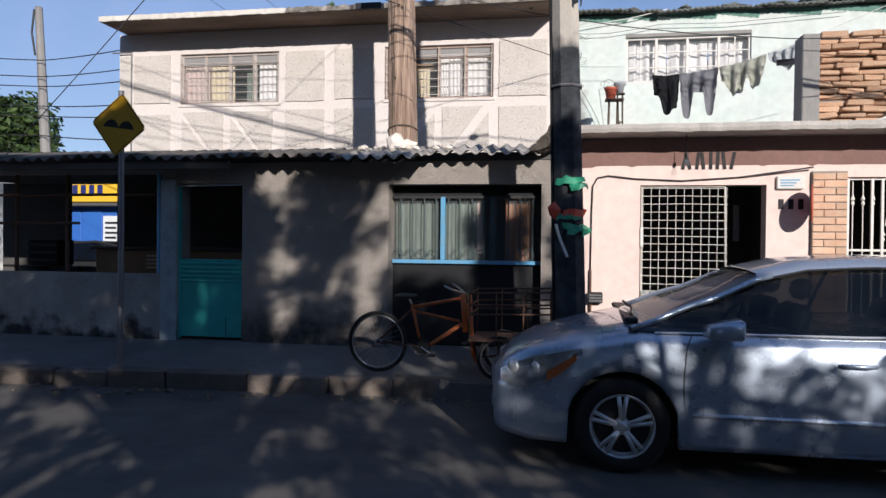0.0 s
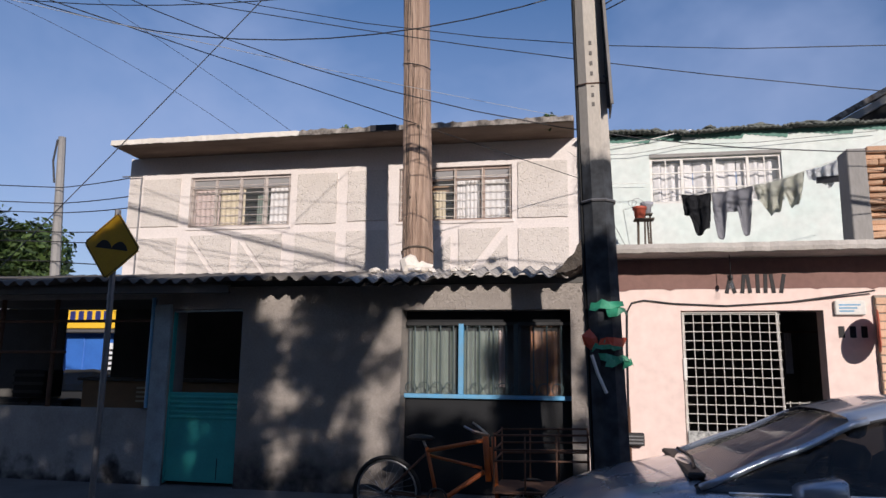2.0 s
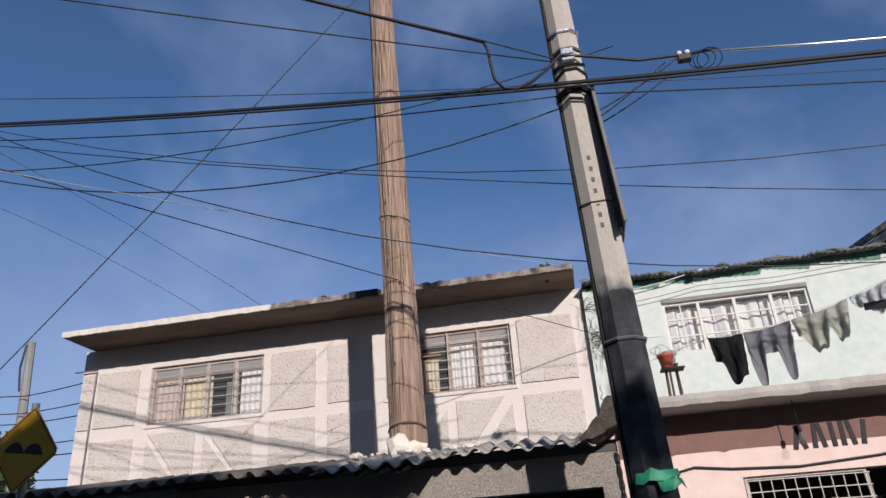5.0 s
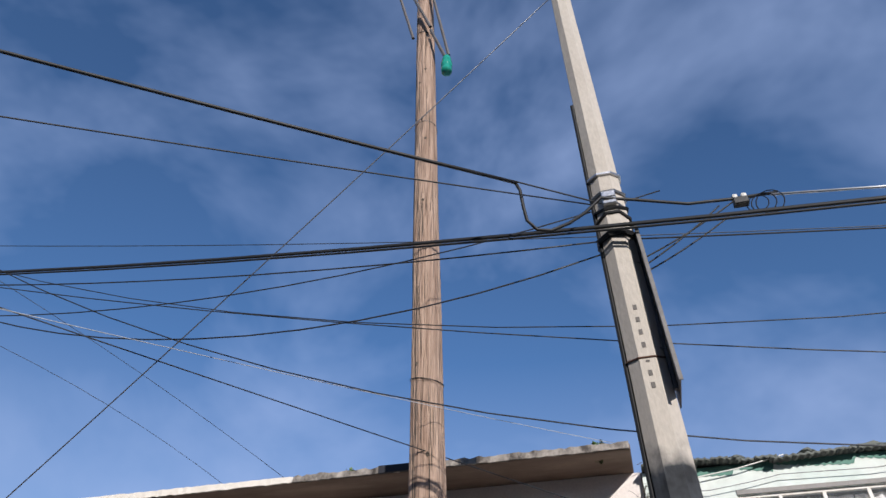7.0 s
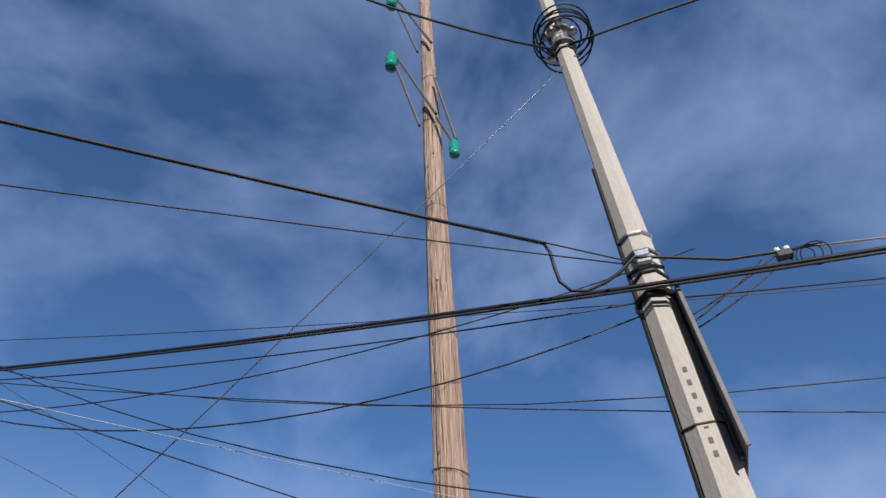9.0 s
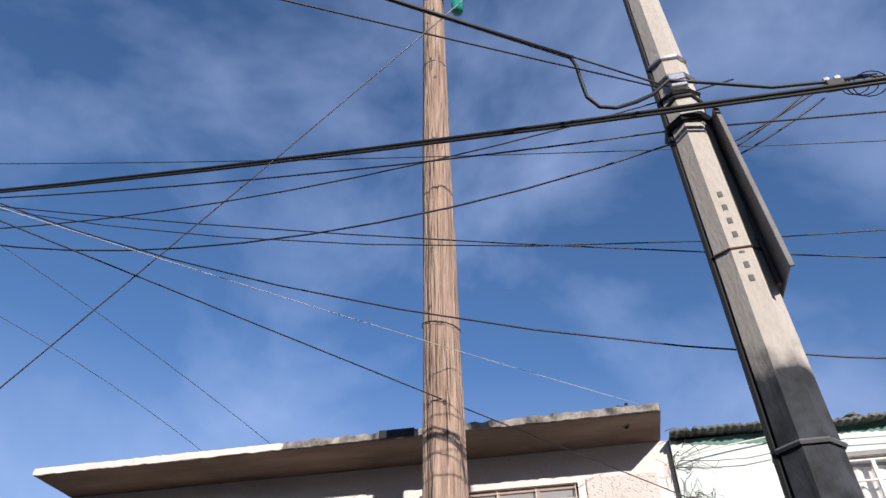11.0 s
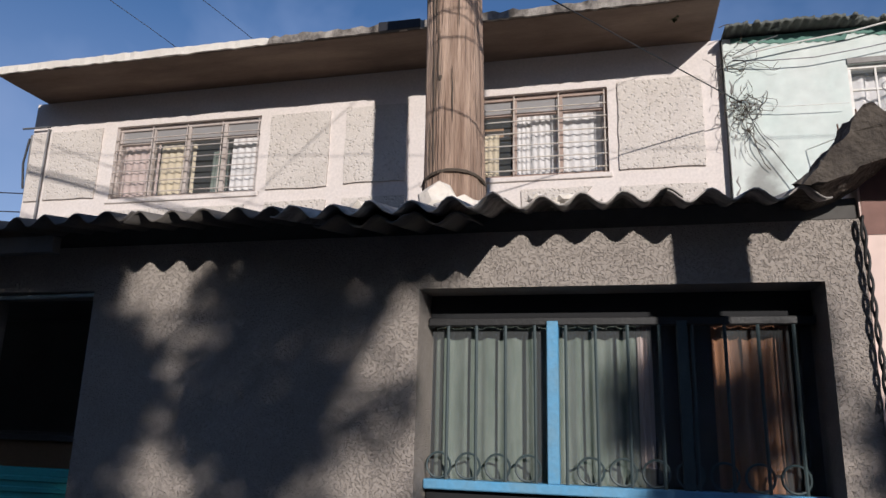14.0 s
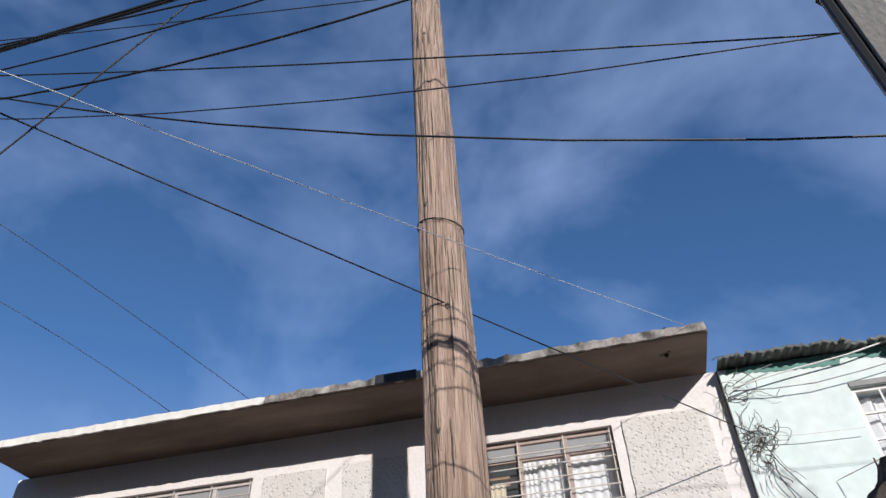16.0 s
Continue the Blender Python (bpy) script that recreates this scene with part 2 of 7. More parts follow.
mortar = mat("mortar", (0.33, 0.29, 0.25), (0.22, 0.19, 0.17), 6, 60, 0.95, bump=0.5)
cement = mat("white_cement", (0.78, 0.72, 0.64), (0.6, 0.52, 0.45), 5, 40, 0.9, bump=0.5, dist=0.015)
pier_conc = mat("pier_concrete", (0.30, 0.285, 0.27), (0.20, 0.19, 0.18), 3, 40, 0.92, bump=0.4, dist=0.01, stretch=(1, 1, 0.3))
pole_wood = mat("pole_wood", (0.50, 0.355, 0.27), (0.19, 0.115, 0.08), 7, 17, 0.88, bump=1.0, dist=0.05, amount=0.85, stretch=(3.0, 3.0, 0.16))
arm_iron = mat("galvanised_iron", (0.16, 0.15, 0.145), (0.09, 0.07, 0.06), 6, 60, 0.55, 0.6)
pole_conc = mat("pole_concrete", (0.50, 0.455, 0.40), (0.42, 0.37, 0.32), 2.5, 50, 0.9, bump=0.35, dist=0.008, amount=0.7, stretch=(1, 1, 0.4))
second_coat(pole_conc, (0.030, 0.033, 0.038), "Z", 3.42, 0.10, 0.34, 4.5)
sheet_dark = mat("old_roof_sheet", (0.085, 0.08, 0.078), (0.17, 0.145, 0.12), 3, 40, 0.85, bump=0.3, amount=0.8)
sheet_light = mat("limed_roof_sheet", (0.13, 0.118, 0.108), (0.66, 0.61, 0.56), 7, 50, 0.88, bump=0.5, amount=0.8)
sheet_far = mat("grey_green_roof_sheet", (0.15, 0.16, 0.14), (0.07, 0.075, 0.07), 3, 40, 0.8, amount=0.8, rand=0.2)
teal = mat("teal_paint", (0.035, 0.40, 0.37), (0.022, 0.26, 0.25), 3, 50, 0.45, bump=0.1, amount=0.7)
sky_paint = mat("sky_blue_paint", (0.10, 0.34, 0.58), (0.16, 0.30, 0.40), 5, 50, 0.5, amount=0.7)
pale_blue = mat("pale_blue_post_paint", (0.34, 0.42, 0.46), (0.22, 0.25, 0.26), 4, 50, 0.75, amount=0.8)
bar_paint = mat("dark_bar_paint", (0.05, 0.075, 0.08), None, 8, 60, 0.55)
white_iron = mat("white_iron_paint", (0.74, 0.72, 0.68), (0.5, 0.42, 0.34), 9, 60, 0.6, amount=0.4)
frame_paint = mat("window_frame_paint", (0.52, 0.46, 0.43), (0.36, 0.29, 0.25), 8, 60, 0.65, amount=0.7)
wood_frame = mat("brown_window_wood", (0.40, 0.30, 0.255), (0.26, 0.18, 0.14), 6, 50, 0.7, stretch=(3, 3, 0.4))
# dark plaster whose colour stands in for unlit rooms; also on dark boards
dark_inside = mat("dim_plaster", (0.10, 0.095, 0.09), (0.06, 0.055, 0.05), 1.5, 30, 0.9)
dark_panel = mat("black_panel_paint", (0.010, 0.011, 0.013), (0.018, 0.018, 0.02), 3, 50, 0.88)
rubber = mat("black_cable_rubber", (0.012, 0.012, 0.013), None, 10, 60, 0.6, bump=0)
thin_wire = mat("dull_wire", (0.018, 0.018, 0.021), None, 10, 60, 0.5, bump=0)
bright_wire = mat("bright_aluminium_wire", (0.75, 0.75, 0.76), None, 10, 60, 0.35, 0.6, bump=0)
steel = mat("bright_steel", (0.55, 0.55, 0.56), (0.35, 0.34, 0.33), 9, 60, 0.35, 0.9)
rust = mat("rusty_steel", (0.14, 0.07, 0.045), (0.07, 0.045, 0.035), 9, 70, 0.8, 0.3)
orange = mat("orange_frame_paint", (0.50, 0.12, 0.025), (0.28, 0.07, 0.02), 9, 60, 0.5, amount=0.6)
tyre_rubber = mat("tyre_rubber", (0.009, 0.009, 0.010), (0.02, 0.019, 0.018), 9, 70, 0.85)
sign_yellow = mat("sign_yellow", (0.52, 0.285, 0.012), (0.44, 0.23, 0.012), 4, 60, 0.45, bump=0.05, amount=0.5)
sign_black = mat("sign_black", (0.01, 0.01, 0.01), None, 8, 60, 0.5, bump=0)
galv = mat("galvanised_post", (0.22, 0.22, 0.23), (0.13, 0.12, 0.12), 6, 60, 0.55, 0.5)
car_paint = mat("silver_blue_car_paint", (0.42, 0.475, 0.57), (0.38, 0.43, 0.52), 2.5, 400, 0.28, 0.55, bump=0, coat=0.8, amount=0.5)
lamp_chrome = mat("lamp_reflector", (0.72, 0.74, 0.78), (0.22, 0.23, 0.25), 14, 80, 0.18, 0.8, bump=0, amount=0.9)
black_plastic = mat("black_plastic", (0.02, 0.02, 0.021), None, 9, 90, 0.55)
alloy = mat("wheel_alloy", (0.66, 0.66, 0.67), (0.52, 0.52, 0.52), 8, 80, 0.32, 0.55, bump=0)
red_clay = mat("red_pot_plastic", (0.45, 0.09, 0.05), (0.32, 0.07, 0.04), 6, 50, 0.6)
cloth_black = mat("black_cloth", (0.018, 0.019, 0.024), (0.035, 0.035, 0.04), 6, 120, 0.95)
cloth_grey = mat("grey_cloth", (0.30, 0.30, 0.33), (0.40, 0.40, 0.43), 6, 120, 0.95)
cloth_sage = mat("sage_cloth", (0.62, 0.62, 0.54), (0.54, 0.54, 0.46), 5, 120, 0.95)
cloth_white = mat("white_cloth", (0.70, 0.71, 0.72), (0.55, 0.58, 0.60), 5, 120, 0.95)
curtain_white = mat("white_curtain", (0.72, 0.70, 0.70), (0.6, 0.57, 0.56), 6, 90, 0.95, stretch=(3, 3, 0.5))
curtain_cream = mat("cream_curtain", (0.62, 0.53, 0.38), (0.5, 0.42, 0.33), 6, 90, 0.95, stretch=(3, 3, 0.5))
curtain_pink = mat("pinkish_curtain", (0.55, 0.44, 0.41), (0.42, 0.33, 0.31), 6, 90, 0.95, stretch=(3, 3, 0.5))
curtain_green = mat("grey_green_curtain", (0.17, 0.20, 0.175), (0.09, 0.125, 0.10), 5, 90, 0.95, amount=0.9, stretch=(3, 3, 0.7))
curtain_rust = mat("rust_brown_curtain", (0.36, 0.18, 0.10), (0.12, 0.06, 0.04), 4, 90, 0.95, stretch=(4, 4, 0.5))
bark = mat("bark", (0.11, 0.085, 0.065), (0.06, 0.045, 0.035), 8, 40, 0.95, bump=0.9, dist=0.02, stretch=(1, 1, 0.3))
dry_twig = mat("dry_twig", (0.10, 0.08, 0.06), None, 8, 60, 0.95)
shop_yellow = mat("shop_yellow_paint", (0.80, 0.48, 0.03), (0.7, 0.4, 0.03), 2, 30, 0.6)
shop_blue = mat("shop_blue_paint", (0.03, 0.14, 0.48), (0.02, 0.10, 0.38), 2, 30, 0.6)
shop_white = mat("shop_white_paint", (0.72, 0.70, 0.66), (0.6, 0.57, 0.53), 2, 30, 0.85)
letter_blue = mat("letter_navy", (0.02, 0.03, 0.16), None, 6, 60, 0.5, bump=0)
letter_black = mat("brushed_black_paint", (0.012, 0.010, 0.012), None, 20, 90, 0.7, bump=0)
bag_green = mat("green_plastic_film", (0.02, 0.26, 0.13), (0.05, 0.36, 0.22), 9, 60, 0.4, amount=0.8)
bag_red = mat("red_plastic_film", (0.60, 0.06, 0.02), (0.7, 0.12, 0.05), 9, 60, 0.4)
carton = mat("brown_carton", (0.33, 0.20, 0.11), (0.22, 0.13, 0.08), 5, 60, 0.9)
wall_far = mat("far_plaster", (0.45, 0.40, 0.36), (0.33, 0.29, 0.26), 0.8, 20, 0.9)


def leaf_mat(name, a, b):
    m = mat(name, a, b, 1.5, 20, 0.55, bump=0, amount=0.9)
    n, l, p = nodes_of(m)
    g = n.new("ShaderNodeNewGeometry")
    rr = n.new("ShaderNodeMapRange")
    rr.inputs["To Min"].default_value, rr.inputs["To Max"].default_value = 0.55, 1.5
    hv = n.new("ShaderNodeHueSaturation")
    src = p.inputs["Base Color"].links[0].from_socket
    l.new(g.outputs["Random Per Island"], rr.inputs["Value"])
    l.new(rr.outputs["Result"], hv.inputs["Value"])
    l.new(src, hv.inputs["Color"])
    l.new(hv.outputs["Color"], p.inputs["Base Color"])
    return m


leaves = leaf_mat("tree_leaves", (0.075, 0.12, 0.03), (0.05, 0.09, 0.025))


def glass_mat(name, tint, rough, alpha):
    m = bpy.data.materials.new(name)
    m.use_nodes = True
    n, l = m.node_tree.nodes, m.node_tree.links
    b = n["Principled BSDF"]
    b.inputs["Base Color"].default_value = (*tint, 1)
    b.inputs["Roughness"].default_value = rough
    b.inputs["Alpha"].default_value = alpha
    b.inputs["IOR"].default_value = 1.5
    nz = n.new("ShaderNodeTexNoise")
    nz.inputs["Scale"].default_value = 3
    bp = n.new("ShaderNodeBump")
    bp.inputs["Strength"].default_value, bp.inputs["Distance"].default_value = 0.06, 0.01
    l.new(nz.outputs["Fac"], bp.inputs["Height"])
    l.new(bp.outputs["Normal"], b.inputs["Normal"])
    return m


pane_glass = glass_mat("window_glass", (0.3, 0.32, 0.33), 0.05, 0.10)
# half-clear upper panes, the grey tint standing partly for a reflection
greyed_glass = glass_mat("greyed_window_glass", (0.36, 0.35, 0.35), 0.25, 0.55)
car_glass = glass_mat("tinted_car_glass", (0.004, 0.005, 0.006), 0.02, 0.86)
lamp_glass = glass_mat("lamp_glass", (0.3, 0.33, 0.36), 0.03, 0.12)
screen_glass = glass_mat("windscreen_glass", (0.03, 0.035, 0.04), 0.02, 0.35)
car_glass.node_tree.nodes["Principled BSDF"].inputs["Specular IOR Level"].default_value = 0.35
green_glass = glass_mat("green_insulator_glass", (0.02, 0.30, 0.22), 0.08, 0.85)

# ---- mesh helpers ----


def part(name, bm, material, parent=None, label="", smooth=False):
    me = bpy.data.meshes.new(name)
    bmesh.ops.recalc_face_normals(bm, faces=bm.faces)
    bm.to_mesh(me)
    bm.free()
    me.materials.append(material)
    if smooth:
        for p in me.polygons:
            p.use_smooth = True
    ob = new(name, me)
    if parent:
        ob.parent = parent
    if label:
        ob["label"] = label
    return ob


def empty(name, place=(0, 0, 0), label="", category="", group="", kind=""):
    ob = new(name)
    ob.location = place
    ob.empty_display_size = 0.1
    return tagged(ob, label, category, group, kind)


def box(bm, x0, x1, y0, y1, z0, z1, bevel=0.0, jitter=0.0, m=None):
    r = bmesh.ops.create_cube(bm, size=1)
    vs = r["verts"]
    for v in vs:
        v.co = Vector((x0 + (v.co.x + 0.5) * (x1 - x0), y0 + (v.co.y + 0.5) * (y1 - y0), z0 + (v.co.z + 0.5) * (z1 - z0)))
        if jitter:
            v.co += Vector([random.uniform(-jitter, jitter) for _ in range(3)])
    if m is not None:
        bmesh.ops.transform(bm, matrix=m, verts=vs)
    if bevel:
        es = list({e for v in vs for e in v.link_edges})
        bmesh.ops.bevel(bm, geom=es, offset=bevel, segments=1, affect="EDGES", profile=0.6)
    return bm


def box_part(name, dims, material, parent=None, label="", bevel=0.004, jitter=0.0):
    return part(name, box(bmesh.new(), *dims, bevel=bevel, jitter=jitter), material, parent, label)


def frame_of(d):
    d = d.normalized()
    a = Vector((0, 0, 1)) if abs(d.z) < 0.9 else Vector((1, 0, 0))
    u = d.cross(a).normalized()
    return u, d.cross(u).normalized()


def tube(bm, pts, radius, sides=6, cap=True):
    """A round bar along a line of points; radius is one number or one for each point."""
    pts = [Vector(p) for p in pts]
    rad = radius if isinstance(radius, (list, tuple)) else [radius] * len(pts)
    rings, u_prev = [], None
    for i, p in enumerate(pts):
        d = pts[min(i + 1, len(pts) - 1)] - pts[max(i - 1, 0)]
        if u_prev is None:
            u, w = frame_of(d)
        else:
            dn = d.normalized()
            u = (u_prev - dn * u_prev.dot(dn)).normalized()
            w = dn.cross(u)
        u_prev = u
        rings.append([bm.verts.new(p + (u * math.cos(a) + w * math.sin(a)) * rad[i]) for a in [2 * math.pi * k / sides for k in range(sides)]])
    for r0, r1 in zip(rings, rings[1:]):
        for k in range(sides):
            bm.faces.new((r0[k], r0[(k + 1) % sides], r1[(k + 1) % sides], r1[k]))
    if cap:
        bm.faces.new(rings[0][::-1])
        bm.faces.new(rings[-1])
    return bm


def ring(bm, centre, normal, R, r, seg=28, sides=8):
    """A torus."""
    c, nrm = Vector(centre), Vector(normal).normalized()
    u, w = frame_of(nrm)
    rows = []
    for i in range(seg):
        a = 2 * math.pi * i / seg
        d = u * math.cos(a) + w * math.sin(a)
        rows.append([bm.verts.new(c + d * (R + r * math.cos(b)) + nrm * r * math.sin(b)) for b in [2 * math.pi * k / sides for k in range(sides)]])
    for i in range(seg):
        a, b = rows[i], rows[(i + 1) % seg]
        for k in range(sides):
            bm.faces.new((a[k], a[(k + 1) % sides], b[(k + 1) % sides], b[k]))
    return bm


def lathe(bm, centre, axis, profile, seg=24):
    """profile: (radius, distance along the axis)."""
    c, nrm = Vector(centre), Vector(axis).normalized()
    u, w = frame_of(nrm)
    rows = [[bm.verts.new(c + nrm * h + (u * math.cos(a) + w * math.sin(a)) * max(r, 0.0004)) for a in [2 * math.pi * k / seg for k in range(seg)]] for r, h in profile]
    for a, b in zip(rows, rows[1:]):
        for k in range(seg):
            bm.faces.new((a[k], a[(k + 1) % seg], b[(k + 1) % seg], b[k]))
    bm.faces.new(rows[0][::-1])
    bm.faces.new(rows[-1])
    return bm


def sagging(a, b, sag, n=14):
    a, b = Vector(a), Vector(b)
    return [a.lerp(b, i / n) - Vector((0, 0, 4 * sag * (i / n) * (1 - i / n))) for i in range(n + 1)]


def pierced_wall(bm, x0, x1, z0, z1, y0, y1, holes):
    """A wall along x between y0 and y1 with rectangular openings (xa, xb, za, zb)."""
    xs = sorted({x0, x1, *[v for h in holes for v in h[:2]]})
    zs = sorted({z0, z1, *[v for h in holes for v in h[2:]]})
    xs = [x for x in xs if x0 <= x <= x1]
    zs = [z for z in zs if z0 <= z <= z1]
    solid = {}
    for i in range(len(xs) - 1):
        for k in range(len(zs) - 1):
            cx, cz = (xs[i] + xs[i + 1]) / 2, (zs[k] + zs[k + 1]) / 2
            solid[i, k] = not any(h[0] < cx < h[1] and h[2] < cz < h[3] for h in holes)
    vert = {}

    def v(x, y, z):
        key = (round(x, 4), round(y, 4), round(z, 4))
        if key not in vert:
            vert[key] = bm.verts.new((x, y, z))
        return vert[key]
    for (i, k), s in solid.items():
        if not s:
            continue
        a, b, c, d = xs[i], xs[i + 1], zs[k], zs[k + 1]
        bm.faces.new((v(a, y0, c), v(b, y0, c), v(b, y0, d), v(a, y0, d)))
        bm.faces.new((v(a, y1, c), v(a, y1, d), v(b, y1, d), v(b, y1, c)))
        if not solid.get((i - 1, k)):
            bm.faces.new((v(a, y0, c), v(a, y0, d), v(a, y1, d), v(a, y1, c)))
        if not solid.get((i + 1, k)):
            bm.faces.new((v(b, y0, c), v(b, y1, c), v(b, y1, d), v(b, y0, d)))
        if not solid.get((i, k - 1)):
            bm.faces.new((v(a, y0, c), v(a, y1, c), v(b, y1, c), v(b, y0, c)))
        if not solid.get((i, k + 1)):
            bm.faces.new((v(a, y0, d), v(b, y0, d), v(b, y1, d), v(a, y1, d)))
    return bm


def corrugated(bm, x0, x1, y0, z0, y1, z1, pitch=0.177, amp=0.028, thick=0.008, ragged=0.0, bow=0.0, seed=0):
    """A wavy sheet; waves run along y, the edge at y0 is uneven by ragged."""
    rng = random.Random(seed)
    nx = max(8, int((x1 - x0) / pitch * 8))
    ny = 5
    top, low = [], []
    edge = 0
    for i in range(nx + 1):
        x = x0 + (x1 - x0) * i / nx
        if i % 5 == 0:
            edge = rng.uniform(-ragged, ragged)
        a, b = [], []
        for j in range(ny + 1):
            f = j / ny
            y = y0 + (y1 - y0) * f + (edge if j == 0 else 0)
            z = z0 + (z1 - z0) * f + amp * math.sin(2 * math.pi * x / pitch) + bow * math.sin(x * 1.7 + seed) * (1 - f)
            a.append(bm.verts.new((x, y, z)))
            b.append(bm.verts.new((x, y, z - thick)))
        top.append(a)
        low.append(b)
    for i in range(nx):
        for j in range(ny):
            bm.faces.new((top[i][j], top[i + 1][j], top[i + 1][j + 1], top[i][j + 1]))
            bm.faces.new((low[i][j], low[i][j + 1], low[i + 1][j + 1], low[i + 1][j]))
        bm.faces.new((top[i][0], low[i][0], low[i + 1][0], top[i + 1][0]))
        bm.faces.new((top[i][ny], top[i + 1][ny], low[i + 1][ny], low[i][ny]))
    for i in (0, nx):
        for j in range(ny):
            bm.faces.new((top[i][j], top[i][j + 1], low[i][j + 1], low[i][j]))
    return bm


def drape(bm, x0, x1, z0, z1, y, folds, depth, seed=0, nx=28, nz=8, skew=0.0, thick=0.004, hem=0.0):
    """A hanging cloth with folds."""
    rng = random.Random(seed)
    ph = rng.uniform(0, 6)
    fr, bk = [], []
    for i in range(nx + 1):
        f = i / nx
        a, b = [], []
        for k in range(nz + 1):
            g = k / nz
            x = x0 + (x1 - x0) * f + skew * (1 - g)
            w = depth * (math.sin(2 * math.pi * folds * f + ph + 0.5 * math.sin(3 * g)) + 0.4 * math.sin(2 * math.pi * folds * 2.3 * f + 1.7 * ph)) * (1.1 - 0.5 * g)
            z = z0 + (z1 - z0) * g + (hem * math.sin(5 * f + ph) * (1 - g))
            a.append(bm.verts.new((x, y + w, z)))
            b.append(bm.verts.new((x, y + w + thick, z)))
        fr.append(a)
        bk.append(b)
    for i in range(nx):
        for k in range(nz):
            bm.faces.new((fr[i][k], fr[i + 1][k], fr[i + 1][k + 1], fr[i][k + 1]))
            bm.faces.new((bk[i][k], bk[i][k + 1], bk[i + 1][k + 1], bk[i + 1][k]))
    return bm


def lumps(bm, centre, size, seed, n=2, rough=0.35):
    r = bmesh.ops.create_icosphere(bm, subdivisions=n, radius=1)
    for v in r["verts"]:
        k = 1 + rough * noise.noise(v.co * 1.8 + Vector((seed * 3.1, seed, 0))) + 0.4 * rough * noise.noise(v.co * 5 + Vector((seed, 0, 2)))
        v.co = Vector(centre) + Vector((v.co.x * size[0] * k, v.co.y * size[1] * k, v.co.z * size[2] * k))
    return bm


def leaf_cloud(blobs, count, size, seed):
    """Many small folded leaves about a set of blobs (x, y, z, r); one mesh."""
    rng = random.Random(seed)
    vs, fs = [], []
    tot = sum(b[3] ** 2 for b in blobs)
    for b in blobs:
        c = Vector(b[:3])
        for _ in range(int(count * b[3] ** 2 / tot)):
            d = Vector((rng.gauss(0, 1), rng.gauss(0, 1), rng.gauss(0, 1))).normalized()
            p = c + d * b[3] * rng.uniform(0.35, 1.08) ** 0.7
            p.z += rng.uniform(-0.1, 0.1)
            u = Vector((rng.gauss(0, 1), rng.gauss(0, 1), rng.gauss(0, 0.6))).normalized()
            w = u.cross(Vector((rng.gauss(0, 1), rng.gauss(0, 1), rng.gauss(0, 1)))).normalized()
            s = size * rng.uniform(0.6, 1.4)
            k = len(vs)
            vs += [p - u * s, p + w * s * 0.42, p + u * s, p - w * s * 0.42]
            fs += [(k, k + 1, k + 2, k + 3)]
    me = bpy.data.meshes.new("crown")
    me.from_pydata(vs, [], fs)
    return me


def tree(place, height, blobs, count, size, seed, label, trunk_r=0.2, split=0.4, limb_every=1):
    rng = random.Random(seed)
    t = empty("tree", place, label, "tree")
    bm = bmesh.new()
    top = Vector((0.15, 0.1, height * split))
    tube(bm, [(0, 0, -0.1), (0.03, 0.02, height * split * 0.5), top], [trunk_r * 1.2, trunk_r * 0.9, trunk_r * 0.75], 10)
    part("trunk", bm, bark, t, smooth=True)
    for b in blobs[::limb_every]:
        e = Vector(b[:3])
        mid = top.lerp(e, 0.5) + Vector((rng.uniform(-0.2, 0.2), rng.uniform(-0.2, 0.2), 0.15))
        bm = tube(bmesh.new(), [top - Vector((0, 0, 0.1)), mid, e], [trunk_r * 0.5, trunk_r * 0.3, 0.02], 6)
        part("limb", bm, bark, t, smooth=True)
    me = leaf_cloud(blobs, count, size, seed)
    me.materials.append(leaves)
    cr = new("crown", me)
    cr.parent = t
    return t
pale_rod = mat("pale_rod_paint", (0.62, 0.57, 0.52), (0.45, 0.36, 0.28), 8, 60, 0.6, bump=0.1)
amber = mat("amber_plastic", (0.55, 0.14, 0.04), (0.45, 0.10, 0.03), 8, 60, 0.25, bump=0)
pole_digit = mat("faded_stencil_paint", (0.11, 0.10, 0.095), (0.25, 0.23, 0.21), 30, 90, 0.9)
gable_black = mat("flat_black_gable", (0.006, 0.006, 0.007), (0.012, 0.011, 0.011), 3, 40, 0.97, bump=0.2)

# ---- ground, pavement, kerb ----
LOW, UP, MINT = 8.0, 11.07, 10.97  # faces of the lower wall, the upper wall and the mint wall
LEDGE_Y = 7.59


def kerb_y(x):
    return 6.9 + 0.06 * x if x < -0.35 else 6.68


bm = bmesh.new()
bmesh.ops.create_grid(bm, x_segments=2, y_segments=2, size=900)
tagged(part("ground", bm, asphalt), "grey worn asphalt street surface", "ground", kind="structure")

bm = bmesh.new()
XS = [-9.6, -7, -5, -3.5, -2, -0.35, -0.349, 2, 5, 9, 14]
cols = []
for x in XS:
    ky = kerb_y(x) + 0.13
    cols.append([bm.verts.new((x, ky, 0.17)), bm.verts.new((x, (ky + LOW) / 2, 0.265 + 0.01 * math.sin(x * 3))), bm.verts.new((x, LOW + 0.3, 0.34)),
                 bm.verts.new((x, LOW + 0.3, -0.05)), bm.verts.new((x, ky, -0.05))])
for a, b in zip(cols, cols[1:]):
    for k in range(5):
        bm.faces.new((a[k], b[k], b[(k + 1) % 5], a[(k + 1) % 5]))
bm.faces.new(cols[0])
bm.faces.new(cols[-1][::-1])
tagged(part("pavement", bm, paving), "dark grey worn concrete pavement", "pavement", kind="structure")

